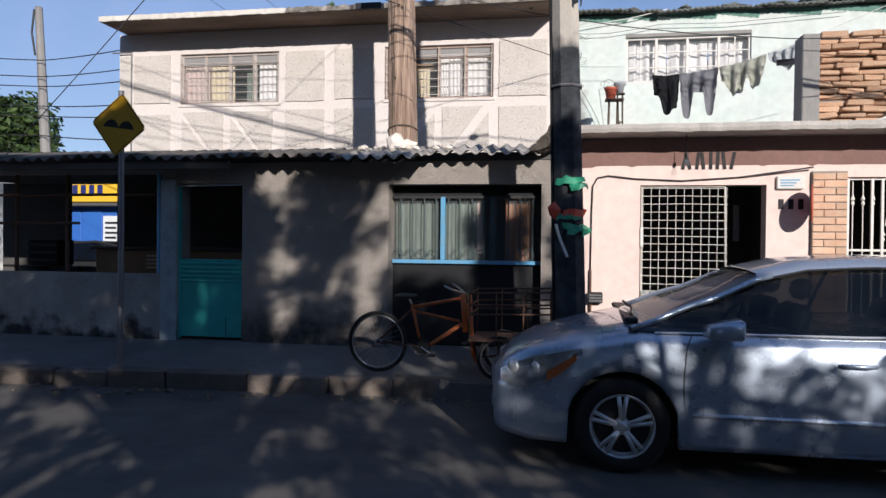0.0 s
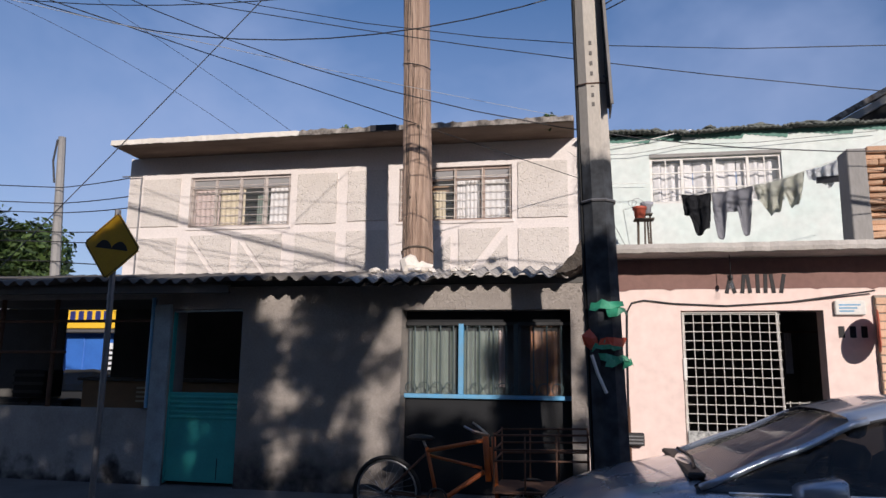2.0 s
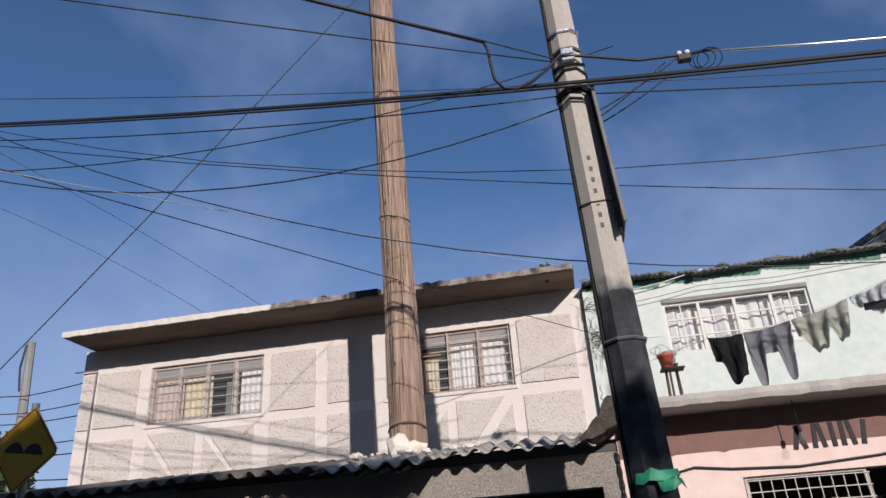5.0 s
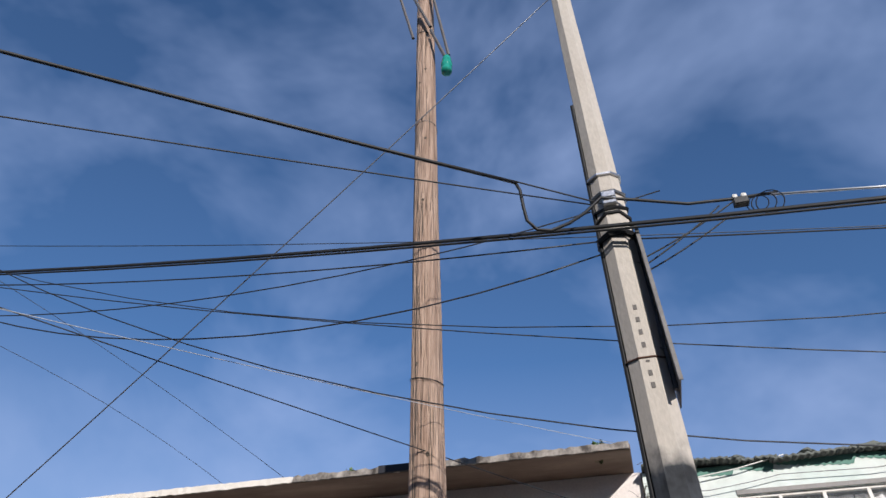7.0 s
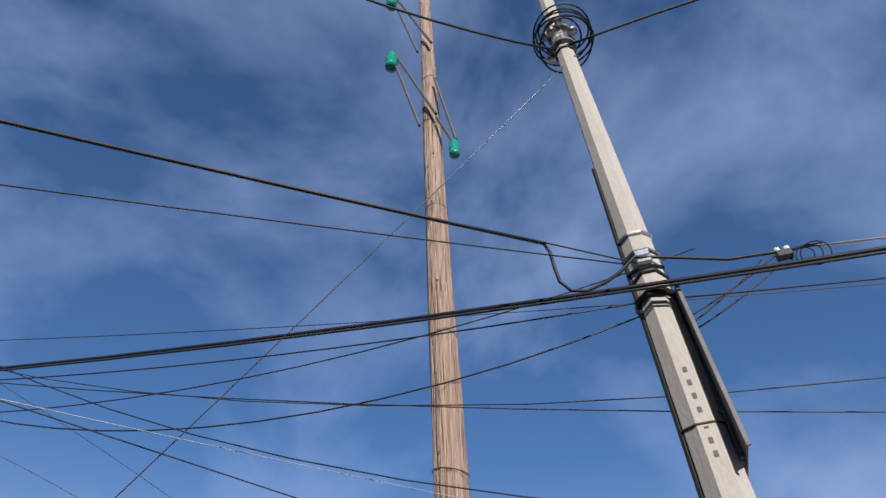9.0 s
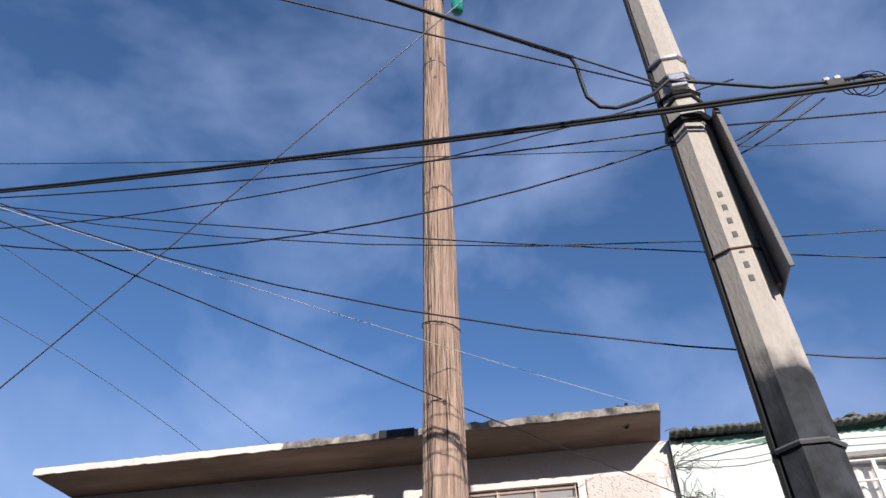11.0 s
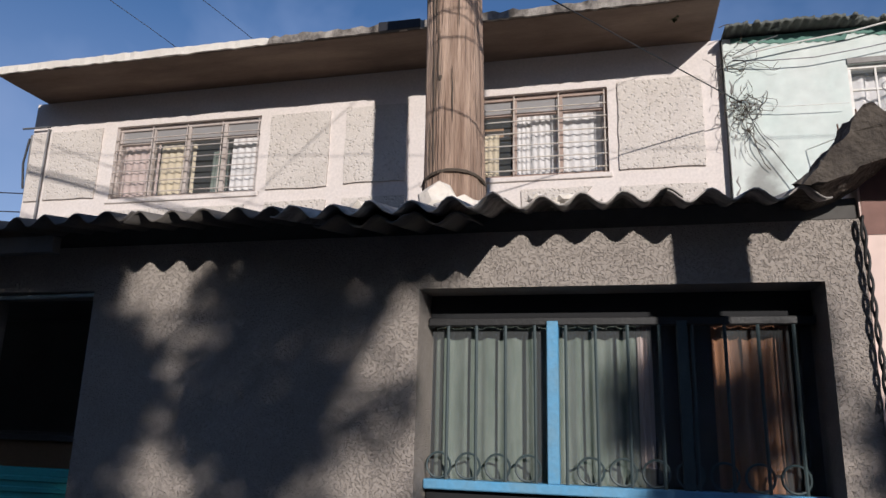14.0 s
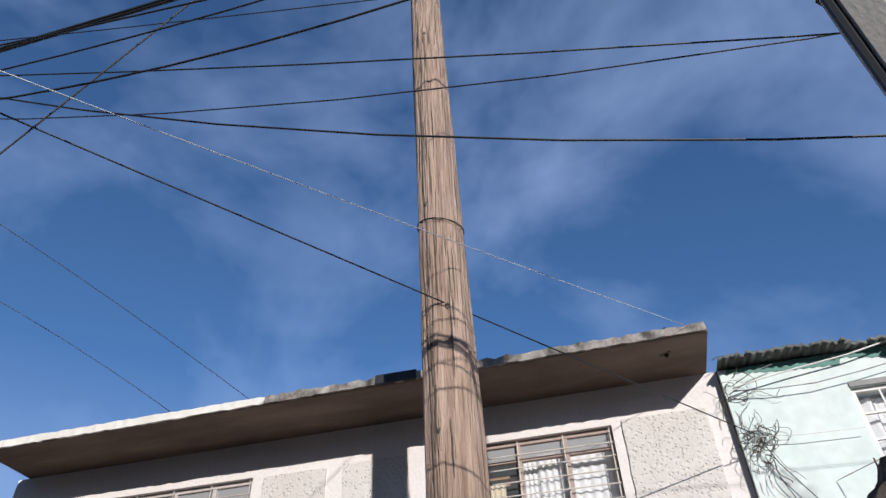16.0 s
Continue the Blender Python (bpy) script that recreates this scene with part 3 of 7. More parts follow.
kerb = empty("kerb", (0, 0, 0), "worn kerb of chipped concrete blocks with yellowish remains", "kerb", kind="structure")
rng = random.Random(4)
x = -9.6
while x < 9:
    w = rng.uniform(0.55, 0.95)
    if x < -0.35 < x + w:
        w = -0.36 - x
    bm = box(bmesh.new(), 0, w - 0.012, -0.01, 0.16, -0.05, 0.185 + rng.uniform(-0.02, 0.012), bevel=0.018, jitter=0.012)
    ob = part("kerb_block", bm, kerbstone, kerb)
    ob.location = (x, kerb_y(x + w / 2), 0)
    ob.rotation_euler.z = 0.06 if x < -0.4 else 0
    x += max(w, 0.02)

rubble = empty("rubble", (0, 0, 0), "loose broken stones and dirt along the kerb", "rubble", kind="stuff")
bm = bmesh.new()
for i in range(90):
    px = rng.uniform(-6.8, -0.6)
    py = kerb_y(px) - abs(rng.gauss(0, 0.16)) - 0.03
    s = rng.uniform(0.012, 0.045)
    lumps(bm, (px, py, s * 0.3), (s, s * 0.9, s * 0.6), i, 1, 0.6)
part("stones", bm, dust, rubble)

# ---- corner house ----
house = empty("corner_house", (0, 0, 0), "two-storey house of grey render with pale panelled upper wall", "house")
bm = pierced_wall(bmesh.new(), -4.72, 0.14, 0.1, 2.52, LOW, LOW + 0.3, [(-4.52, -3.66, 0.1, 2.27), (-1.81, -0.02, 0.1, 2.25)])
part("wall", bm, grey_render, house, "rough grey-brown render, dirty at the foot")
bm = pierced_wall(bmesh.new(), -9.3, -4.722, 0.1, 2.52, LOW + 0.003, LOW + 0.2, [(-9.1, -4.74, 1.13, 2.40)])
part("wall", bm, stall_render, house, "low stall wall with flaking grey render")
box_part("door_post", (-4.74, -4.53, LOW - 0.03, LOW + 0.1, 0.25, 2.32), pale_blue, house, "pale blue painted post", bevel=0.008, jitter=0.004)
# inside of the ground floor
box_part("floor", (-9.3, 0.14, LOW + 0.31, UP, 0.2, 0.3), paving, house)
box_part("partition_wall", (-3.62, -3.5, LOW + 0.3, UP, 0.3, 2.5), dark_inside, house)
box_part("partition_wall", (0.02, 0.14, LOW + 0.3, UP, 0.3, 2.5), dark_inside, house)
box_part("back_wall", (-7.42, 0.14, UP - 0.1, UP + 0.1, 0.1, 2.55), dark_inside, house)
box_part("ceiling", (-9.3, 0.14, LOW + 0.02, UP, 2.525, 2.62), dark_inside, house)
# roof beams over the stall front
for y0, z0, h in ((LOW - 0.30, 2.42, 0.09), (LOW + 0.5, 2.44, 0.08)):
    box_part("roof_beam", (-9.3, -3.7, y0, y0 + 0.06, z0, z0 + h), dark_inside, house, "dark weathered roof beam")
# upper storey
W1, W2 = (-6.30, -4.506, 3.89, 4.75), (-2.68, -0.895, 3.89, 4.75)
bm = pierced_wall(bmesh.new(), -7.45, 0.14, 2.55, 5.124, UP, UP + 0.2, [W1, W2])
part("wall", bm, band_paint, house, "smooth pale pinkish bands")
box_part("side_wall", (-7.45, -7.25, UP + 0.2, UP + 4, 0.1, 5.12), band_paint, house)
box_part("side_wall", (-0.06, 0.14, UP + 0.2, UP + 4, 2.55, 5.12), band_paint, house)
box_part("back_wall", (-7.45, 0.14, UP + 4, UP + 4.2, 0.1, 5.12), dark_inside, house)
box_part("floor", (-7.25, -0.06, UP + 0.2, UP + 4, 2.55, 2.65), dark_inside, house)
PANELS = [(-7.16, -6.48, 3.92, 4.74), (-4.38, -3.70, 3.90, 4.73), (-3.52, -2.86, 3.92, 4.74), (-0.80, -0.05, 3.90, 4.78),
          (-7.16, -6.48, 2.95, 3.72), (-4.38, -3.70, 2.95, 3.76), (-3.52, -2.86, 2.95, 3.76), (-0.80, -0.05, 2.95, 3.74), (-7.42, -7.22, 3.92, 4.74)]


def panel(poly):
    bm = bmesh.new()
    rng2 = random.Random(round(poly[0][0] * 100))
    pts = []
    for i, (x, z) in enumerate(poly):
        x2, z2 = poly[(i + 1) % len(poly)]
        n = max(1, int(math.hypot(x2 - x, z2 - z) / 0.12))
        for k in range(n):
            pts.append((x + (x2 - x) * k / n + rng2.uniform(-0.006, 0.006), z + (z2 - z) * k / n + rng2.uniform(-0.006, 0.006)))
    f = bm.faces.new([bm.verts.new((x, UP - 0.022, z)) for x, z in pts])
    r = bmesh.ops.extrude_face_region(bm, geom=[f])
    bmesh.ops.translate(bm, vec=(0, 0.03, 0), verts=[g for g in r["geom"] if isinstance(g, bmesh.types.BMVert)])
    return part("panel", bm, rough_cast, house)


for a, b, c, d in PANELS:
    panel([(a, c), (b, c), (b, d), (a, d)])
# panels under the windows, parted by upright and slanting bands
for wx0, wx1, flip, gap in ((-6.30, -4.52, False, 0.03), (-2.68, -0.92, True, 0.10)):
    half = (wx1 - wx0) / 2
    zt, zb = 3.75, 2.95
    for h0 in (0.0, half):
        for poly in ([(0.04, zb), (0.04, zt - 0.1), (0.60, zb)], [(0.04 + gap, zt), (half - 0.09, zt), (half - 0.09, zb), (0.66 + gap, zb)]):
            panel([((wx1 - h0 - f) if flip else (wx0 + h0 + f), z) for f, z in poly])

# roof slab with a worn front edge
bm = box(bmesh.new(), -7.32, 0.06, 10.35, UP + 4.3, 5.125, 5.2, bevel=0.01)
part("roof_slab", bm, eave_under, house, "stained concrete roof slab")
bm = bmesh.new()
rng = random.Random(11)
xs = [-7.33 + i * 0.06 for i in range(124)]
cols = []
for x in xs:
    x = min(x, 0.065)
    wear = 0.005 if x < -4.1 else 0.018
    zt = 5.215 + rng.uniform(-wear, wear * 0.6)
    cols.append([bm.verts.new((x, 10.33 + rng.uniform(-0.006, 0.006), 5.132 + rng.uniform(-0.006, 0.006))), bm.verts.new((x, 10.335 + rng.uniform(-0.008, 0.008), zt)),
                 bm.verts.new((x, 10.7, zt - 0.005)), bm.verts.new((x, 10.7, 5.132))])
for i, (a, b) in enumerate(zip(cols, cols[1:])):
    for k in range(4):
        bm.faces.new((a[k], b[k], b[(k + 1) % 4], a[(k + 1) % 4])).material_index = 1 if xs[i] > -4.15 else 0
bm.faces.new(cols[0])
bm.faces.new(cols[-1][::-1])
ob = part("slab_rim", bm, slab_edge, house, "whitewashed rim, blackened and flaking towards one end")
ob.data.materials.append(slab_worn)
box_part("tar_patch", (-2.95, -2.55, 10.315, 10.36, 5.128, 5.225), tar, house, "black tar patch on the rim", jitter=0.004)
# drain pipe and electric mast on the upper wall
bm = tube(bmesh.new(), [(-7.2, UP - 0.04, 4.78), (-7.2, UP - 0.04, 2.9)], 0.012, 8)
part("conduit", bm, galv, house, "thin grey conduit pipe")
bm = tube(bmesh.new(), [(-7.55, UP - 0.06, 4.80), (-7.18, UP - 0.05, 4.80)], 0.012, 8)
part("bracket", bm, galv, house)
bm = tube(bmesh.new(), [(0.145, UP - 0.03, 5.1), (0.15, UP - 0.04, 4.2), (0.14, UP - 0.03, 2.6)], 0.016, 8)
part("conduit", bm, thin_wire, house)


def upper_window(h, frame_m, curtains, seed):
    """Four lights in an iron frame, with a guard of level rods outside."""
    a, b, c, d = h
    win = tagged(empty("window", ((a + b) / 2, UP + 0.1, c)), "", "")
    win.parent = house
    inv = Matrix.Translation(-Vector(win.location))

    def put(name, bm, m, label=""):
        bmesh.ops.transform(bm, matrix=inv, verts=bm.verts)
        return part(name, bm, m, win, label)
    y0, y1 = UP + 0.05, UP + 0.10
    bm = bmesh.new()
    for dims in ((a, b, y0, y1, d - 0.045, d), (a, b, y0, y1, c, c + 0.04), (a, a + 0.04, y0, y1, c + 0.04, d - 0.045), (b - 0.04, b, y0, y1, c + 0.04, d - 0.045)):
        box(bm, *dims, bevel=0.004)
    put("frame", bm, frame_m)
    n = 4
    rod_m = frame_m if frame_m is frame_paint else pale_rod
    for i in range(1, n):
        x = a + (b - a) * i / n
        put("mullion", box(bmesh.new(), x - 0.022, x + 0.022, y0, y1, c + 0.04, d - 0.045, bevel=0.003), frame_m)
    for i in range(n):
        xa, xb = a + (b - a) * i / n + 0.022, a + (b - a) * (i + 1) / n - 0.022
        put("pane", box(bmesh.new(), xa, xb, y0 + 0.02, y0 + 0.026, c + 0.04, d - 0.20), pane_glass).visible_shadow = False
        put("pane", box(bmesh.new(), xa, xb, y0 + 0.02, y0 + 0.026, d - 0.19, d - 0.045), greyed_glass).visible_shadow = False
        put("transom", box(bmesh.new(), xa, xb, y0, y1, d - 0.205, d - 0.18), frame_m)
    for k in range(6):
        z = c + 0.06 + k * (d - c - 0.1) / 6
        put("guard_bar", tube(bmesh.new(), [(a + 0.01, UP - 0.005, z), ((a + b) / 2, UP - 0.008, z + 0.003), (b - 0.01, UP - 0.005, z)], 0.006, 6), rod_m)
    for i in range(0, n + 1):
        x = a + 0.03 + (b - a - 0.06) * i / n
        put("guard_bar", tube(bmesh.new(), [(x, UP + 0.008, c + 0.02), (x, UP + 0.008, d - 0.02)], 0.006, 6), rod_m)
    for i, (xa, xb, za, m, depth) in enumerate(curtains):
        bm = drape(bmesh.new(), a + xa, a + xb, c + 0.02, d - za, UP + 0.19 + 0.02 * (i % 2), 5, depth, seed + i)
        bmesh.ops.transform(bm, matrix=inv, verts=bm.verts)
        part("curtain", bm, m, win, smooth=True)
    box_bm = box(bmesh.new(), a - 0.03, b + 0.03, UP - 0.02, UP + 0.05, c - 0.05, c - 0.002, bevel=0.006)
    put("sill", box_bm, band_paint)
    return win


upper_window(W1, frame_paint, [(0.0, 0.45, 0.17, curtain_pink, 0.014), (0.45, 0.9, 0.18, curtain_cream, 0.014), (1.14, 1.34, 0.3, curtain_green, 0.01), (1.36, 1.79, 0.15, curtain_white, 0.014)], 3)
upper_window(W2, wood_frame, [(0.45, 0.72, 0.34, curtain_cream, 0.012), (0.86, 1.08, 0.10, curtain_white, 0.012), (1.05, 1.36, 0.05, curtain_white, 0.016), (1.34, 1.79, 0.03, curtain_white, 0.010)], 9)
box_part("shelf", (-2.3, -1.8, UP + 0.28, UP + 0.4, 4.42, 4.52), carton, house, "yellowish carton behind the upper window")

# roof sheets over the ground floor
for i, x0 in enumerate([-9.4, -8.52, -7.64, -6.76, -5.88, -5.0, -4.12, -3.24]):
    bm = corrugated(bmesh.new(), x0, min(x0 + 0.95, -2.28), 7.60 + 0.02 * (i % 3), 2.565 - 0.012 * (i % 2), 8.75, 2.76 + 0.006 * (i % 2), ragged=0.012, bow=0.012, seed=i)
    part("roof_sheet", bm, sheet_dark, house, "dark sooty corrugated roof sheet", smooth=True)
bm = corrugated(bmesh.new(), -2.36, -1.32, 7.50, 2.53, 8.75, 2.78, ragged=0.03, bow=0.015, seed=21)
part("roof_sheet", bm, sheet_light, house, "lime-spattered corrugated roof sheet with broken edge", smooth=True)
# dark ragged sheet added below, in place of the upper sheet's shadow
bm = corrugated(bmesh.new(), -2.2, -1.5, 7.56, 2.485, 8.2, 2.6, ragged=0.05, seed=33)
part("roof_sheet", bm, sheet_dark, house, smooth=True)
for i, (x0, x1) in enumerate([(-1.36, -0.6), (-0.66, -0.03)]):
    bm = corrugated(bmesh.new(), x0, x1, 7.74, 2.585 - 0.012 * i, 8.75, 2.79, ragged=0.012, bow=0.01, seed=40 + i)
    part("roof_sheet", bm, sheet_light, house, smooth=True)
# cement heaped round the pole and along the sheets
rng = random.Random(8)
bm = bmesh.new()
lumps(bm, (-1.83, 8.36, 2.78), (0.13, 0.10, 0.13), 1, 2, 0.5)
lumps(bm, (-1.70, 8.40, 2.76), (0.13, 0.08, 0.07), 2, 2, 0.5)
tagged(part("cement_mound", bm, cement, house), "white cement heaped round the pole")
bm = bmesh.new()
for i in range(18):
    x = rng.uniform(-2.3, -1.1)
    y = rng.uniform(7.9, 8.4)
    s = rng.uniform(0.02, 0.06)
    lumps(bm, (x, y, 2.60 + (y - 7.7) * 0.2 + s * 0.3), (s, s, s * 0.6), i, 1, 0.6)
tagged(part("roof_rubble", bm, cement, house), "crumbs of cement on the roof sheets", kind="stuff")

# half door of the stall
door = empty("half_door", (-4.09, LOW + 0.06, 0.34), "teal painted metal half door, closed", "door")
part("door_leaf", box(bmesh.new(), -0.42, 0.42, -0.02, 0.02, 0.02, 0.99, bevel=0.006), teal, door)
for k in range(5):
    z = 0.70 + k * 0.055
    part("rib", box(bmesh.new(), -0.42, 0.42, -0.033, -0.0201, z, z + 0.03, bevel=0.006), teal, door)
part("edge_bar", box(bmesh.new(), -0.45, -0.42, -0.04, 0.03, 0.0, 1.9, bevel=0.004), teal, door)
part("edge_bar", box(bmesh.new(), 0.42, 0.44, -0.03, 0.03, 0.0, 1.9, bevel=0.004), teal, door)
part("lintel_bar", tube(bmesh.new(), [(-0.42, -0.03, 1.9), (0.42, -0.03, 1.915)], 0.012, 8), pale_blue, door)
part("seam", box(bmesh.new(), 0.20, 0.208, -0.024, -0.0201, 0.05, 0.28), dark_panel, door)

# things in the stall
counter = empty("counter", (-5.6, 9.2, 0.3), "dim brown carton-faced counter inside the stall", "counter")
part("body", box(bmesh.new(), -0.75, 1.9, -0.25, 0.25, 0, 1.12, bevel=0.01), carton, counter)
part("top", box(bmesh.new(), -0.8, 1.95, -0.3, 0.3, 1.12, 1.16, bevel=0.006), dark_inside, counter)
for k in range(4):
    part("label_bar", box(bmesh.new(), 0.05, 0.33 - 0.04 * (k % 2), -0.262, -0.2505, 0.86 + k * 0.055, 0.885 + k * 0.055), curtain_cream, counter)
for k, z in enumerate((1.75, 2.12)):
    rail = part("rail", tube(bmesh.new(), [(-9.1, LOW + 0.08, z), (-4.75 - 1.2 * (k == 0), LOW + 0.08, z + 0.02)], 0.018, 8), rust)
    tagged(rail, "thin dark iron rail across the stall opening", "rail", "stall rails")
for x in (-6.15, -6.9, -8.2):
    tagged(part("stall_post", tube(bmesh.new(), [(x, LOW + 0.12, 1.13), (x, LOW + 0.12, 2.42)], 0.028, 8), rust), "thin dark iron post on the stall wall", "post", "stall posts")
bm = tube(bmesh.new(), [(-4.77, LOW - 0.012, 1.15), (-4.77, LOW - 0.012, 2.4)], 0.022, 6)
tagged(part("window_edge", bm, sky_paint), "blue painted edge strip of the stall opening", "trim", kind="structure")

# shop window with bars
win = empty("shop_window", (-0.915, LOW + 0.20, 0.34), "barred shop window in blue iron frame over black panel", "window")
part("panel", box(bmesh.new(), -0.89, 0.89, 0.0, 0.05, 0.0, 0.97, bevel=0.006), dark_panel, win, "black painted lower panel")
part("sill_rail", box(bmesh.new(), -0.89, 0.89, -0.05, 0.02, 0.975, 1.02, bevel=0.005), sky_paint, win, "light blue rail")
part("head_rail", box(bmesh.new(), -0.89, 0.89, -0.03, 0.02, 1.75, 1.79, bevel=0.005), black_plastic, win)
part("mullion", box(bmesh.new(), -0.30, -0.245, -0.045, 0.02, 1.02, 1.77, bevel=0.004), sky_paint, win, "light blue upright")
part("mullion", box(bmesh.new(), 0.295, 0.345, -0.04, 0.02, 1.02, 1.77, bevel=0.004), bar_paint, win)
# black strip that stands for the lintel's shadow at the window head
part("head_panel", box(bmesh.new(), -0.89, 0.89, 0.02, 0.05, 1.79, 1.91), dark_panel, win)
for i in range(12):
    x = -0.89 + 0.143 * (i + 0.75)
    if abs(x + 0.27) < 0.05:
        continue
    part("bar", tube(bmesh.new(), [(x, -0.03, 1.02), (x + random.uniform(-0.005, 0.005), -0.03, 1.75)], 0.0085, 6), bar_paint, win)
for i in range(12):
    x = -0.82 + 0.143 * i
    if abs(x + 0.27) > 0.06:
        part("scroll_ring", ring(bmesh.new(), (x, -0.03, 1.085), (0, 1, 0), 0.058, 0.006, 18, 5), bar_paint, win)
part("pane", box(bmesh.new(), -0.88, 0.88, 0.025, 0.031, 1.02, 1.75), pane_glass, win).visible_shadow = False
for i, (a, b, m) in enumerate([(-0.88, -0.3, curtain_green), (-0.27, 0.16, curtain_green), (0.46, 0.80, curtain_rust)]):
    part("curtain", drape(bmesh.new(), a, b, 1.0, 1.76, 0.10, 5, 0.02, 60 + i), m, win, smooth=True)
part("curtain", drape(bmesh.new(), 0.12, 0.19, 1.1, 1.76, 0.085, 2, 0.012, 71), curtain_pink, win, "thin pinkish strip of cloth", smooth=True)
# dark board added behind the shop window so the room reads unlit
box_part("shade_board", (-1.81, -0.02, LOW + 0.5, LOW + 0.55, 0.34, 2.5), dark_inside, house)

# ---- mint and pink house ----
mh = empty("mint_house", (0, 0, 0), "house with pink ground floor, concrete ledge and mint upper wall", "house")
bm = pierced_wall(bmesh.new(), 0.143, 8.5, 0.1, 2.755, LOW, LOW + 0.2, [(1.07, 2.39, 0.1, 2.23), (3.2, 4.5, 0.1, 2.31)])
part("wall", bm, pink, mh, "pale pink plaster")
box_part("ledge", (0.3, 8.5, LEDGE_Y + 0.04, MINT, 2.757, 2.84), ledge_conc, mh, "rough concrete ledge slab", bevel=0.012)
bm = bmesh.new()
rng = random.Random(61)
cols = []
for i in range(111):
    x = 0.27 + 0.075 * i
    dz, dy = rng.uniform(-0.008, 0.006), rng.uniform(-0.010, 0.008)
    cols.append([bm.verts.new(v) for v in ((x, LEDGE_Y + dy + 0.01, 2.762 + dz), (x, LEDGE_Y + dy, 2.80 + dz), (x, LEDGE_Y + dy + 0.012, 2.846 + dz * 0.5), (x, LEDGE_Y + 0.12, 2.848), (x, LEDGE_Y + 0.12, 2.75))])
for a, b in zip(cols, cols[1:]):
    for k in range(5):
        bm.faces.new((a[k], b[k], b[(k + 1) % 5], a[(k + 1) % 5]))
bm.faces.new(cols[0])
bm.faces.new(cols[-1][::-1])
part("ledge_lip", bm, ledge_conc, mh, "crumbling front lip of the ledge")
# ragged band that paints the ledge's shadow onto the pink wall
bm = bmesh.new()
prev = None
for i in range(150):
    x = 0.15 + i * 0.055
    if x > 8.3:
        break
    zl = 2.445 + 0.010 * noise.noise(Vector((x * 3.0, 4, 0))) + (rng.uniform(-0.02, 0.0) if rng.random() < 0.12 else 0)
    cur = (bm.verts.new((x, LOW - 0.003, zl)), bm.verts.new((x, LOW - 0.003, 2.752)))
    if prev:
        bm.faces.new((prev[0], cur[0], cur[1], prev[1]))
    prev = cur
part("painted_band", bm, ledge_shade_tone, mh, "ragged painted shade under the ledge")
GW = (1.14, 2.95, 4.03, 4.72)
bm = pierced_wall(bmesh.new(), 0.143, 8.5, 2.84, 5.07, MINT, MINT + 0.2, [GW])
part("wall", bm, mint, mh, "mint green plaster, grey at the foot")
box_part("back_wall", (0.2, 8.5, MINT + 3, MINT + 3.2, 0.1, 5.07), dark_inside, mh)
box_part("side_wall", (8.3, 8.5, LOW + 0.2, MINT + 3, 0.1, 5.07), mint, mh)
box_part("side_wall", (0.2, 0.36, MINT + 0.2, MINT + 3, 2.84, 5.07), mint, mh)
box_part("floor", (0.15, 8.3, LOW + 0.2, MINT + 3, 0.2, 0.3), paving, mh)
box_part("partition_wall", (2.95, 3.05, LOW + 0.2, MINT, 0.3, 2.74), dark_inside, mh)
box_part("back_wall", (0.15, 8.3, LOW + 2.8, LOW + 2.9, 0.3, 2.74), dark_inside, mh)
# strip painted as the roof sheets' shadow on the wall, and roof sheets
bm = bmesh.new()
rng = random.Random(5)
prev = None
STEPS = [0.18, 1.16, 1.60, 2.46, 3.05, 3.9, 4.8, 5.7, 6.6, 7.5, 8.5]
for i in range(300):
    x = 0.21 + i * 0.0275
    k = max(j for j, v in enumerate(STEPS) if v <= x)
    f = (x - STEPS[k]) / (STEPS[k + 1] - STEPS[k])
    zl = 5.02 - 0.075 * f + 0.012 * noise.noise(Vector((x * 2.2, 0, 0))) + 0.008 * math.sin(2 * math.pi * x / 0.08) + rng.uniform(-0.004, 0.004)
    cur = (bm.verts.new((x, MINT - 0.006, zl)), bm.verts.new((x, MINT - 0.006, 5.066)))
    if prev:
        bm.faces.new((prev[0], cur[0], cur[1], prev[1]))
    prev = cur
part("painted_strip", bm, jade, mh, "ragged dark green strip painted as shadow of the roof sheets")
for i, (x0, x1) in enumerate(zip(STEPS, STEPS[1:])):
    bm = corrugated(bmesh.new(), x0 - 0.03, x1 + 0.05, MINT - 0.17 + 0.05 * (i % 2), 5.095 + 0.03 * math.sin(i * 1.9), MINT + 3.0, 5.34, amp=0.007, pitch=0.078, thick=0.03, ragged=0.025, bow=0.03, seed=70 + i)
    part("roof_sheet", bm, sheet_far, mh, "grey-green corrugated roof sheet", smooth=True)
rng = random.Random(15)
for i in range(9):
    x0 = 0.3 + i * 0.7 + rng.uniform(0, 0.3)
    bm = lumps(bmesh.new(), (x0, MINT - 0.02, 5.13), (rng.uniform(0.08, 0.2), 0.07, 0.035), i, 2, 0.6)
    part("roof_stone", bm, sheet_far, mh)


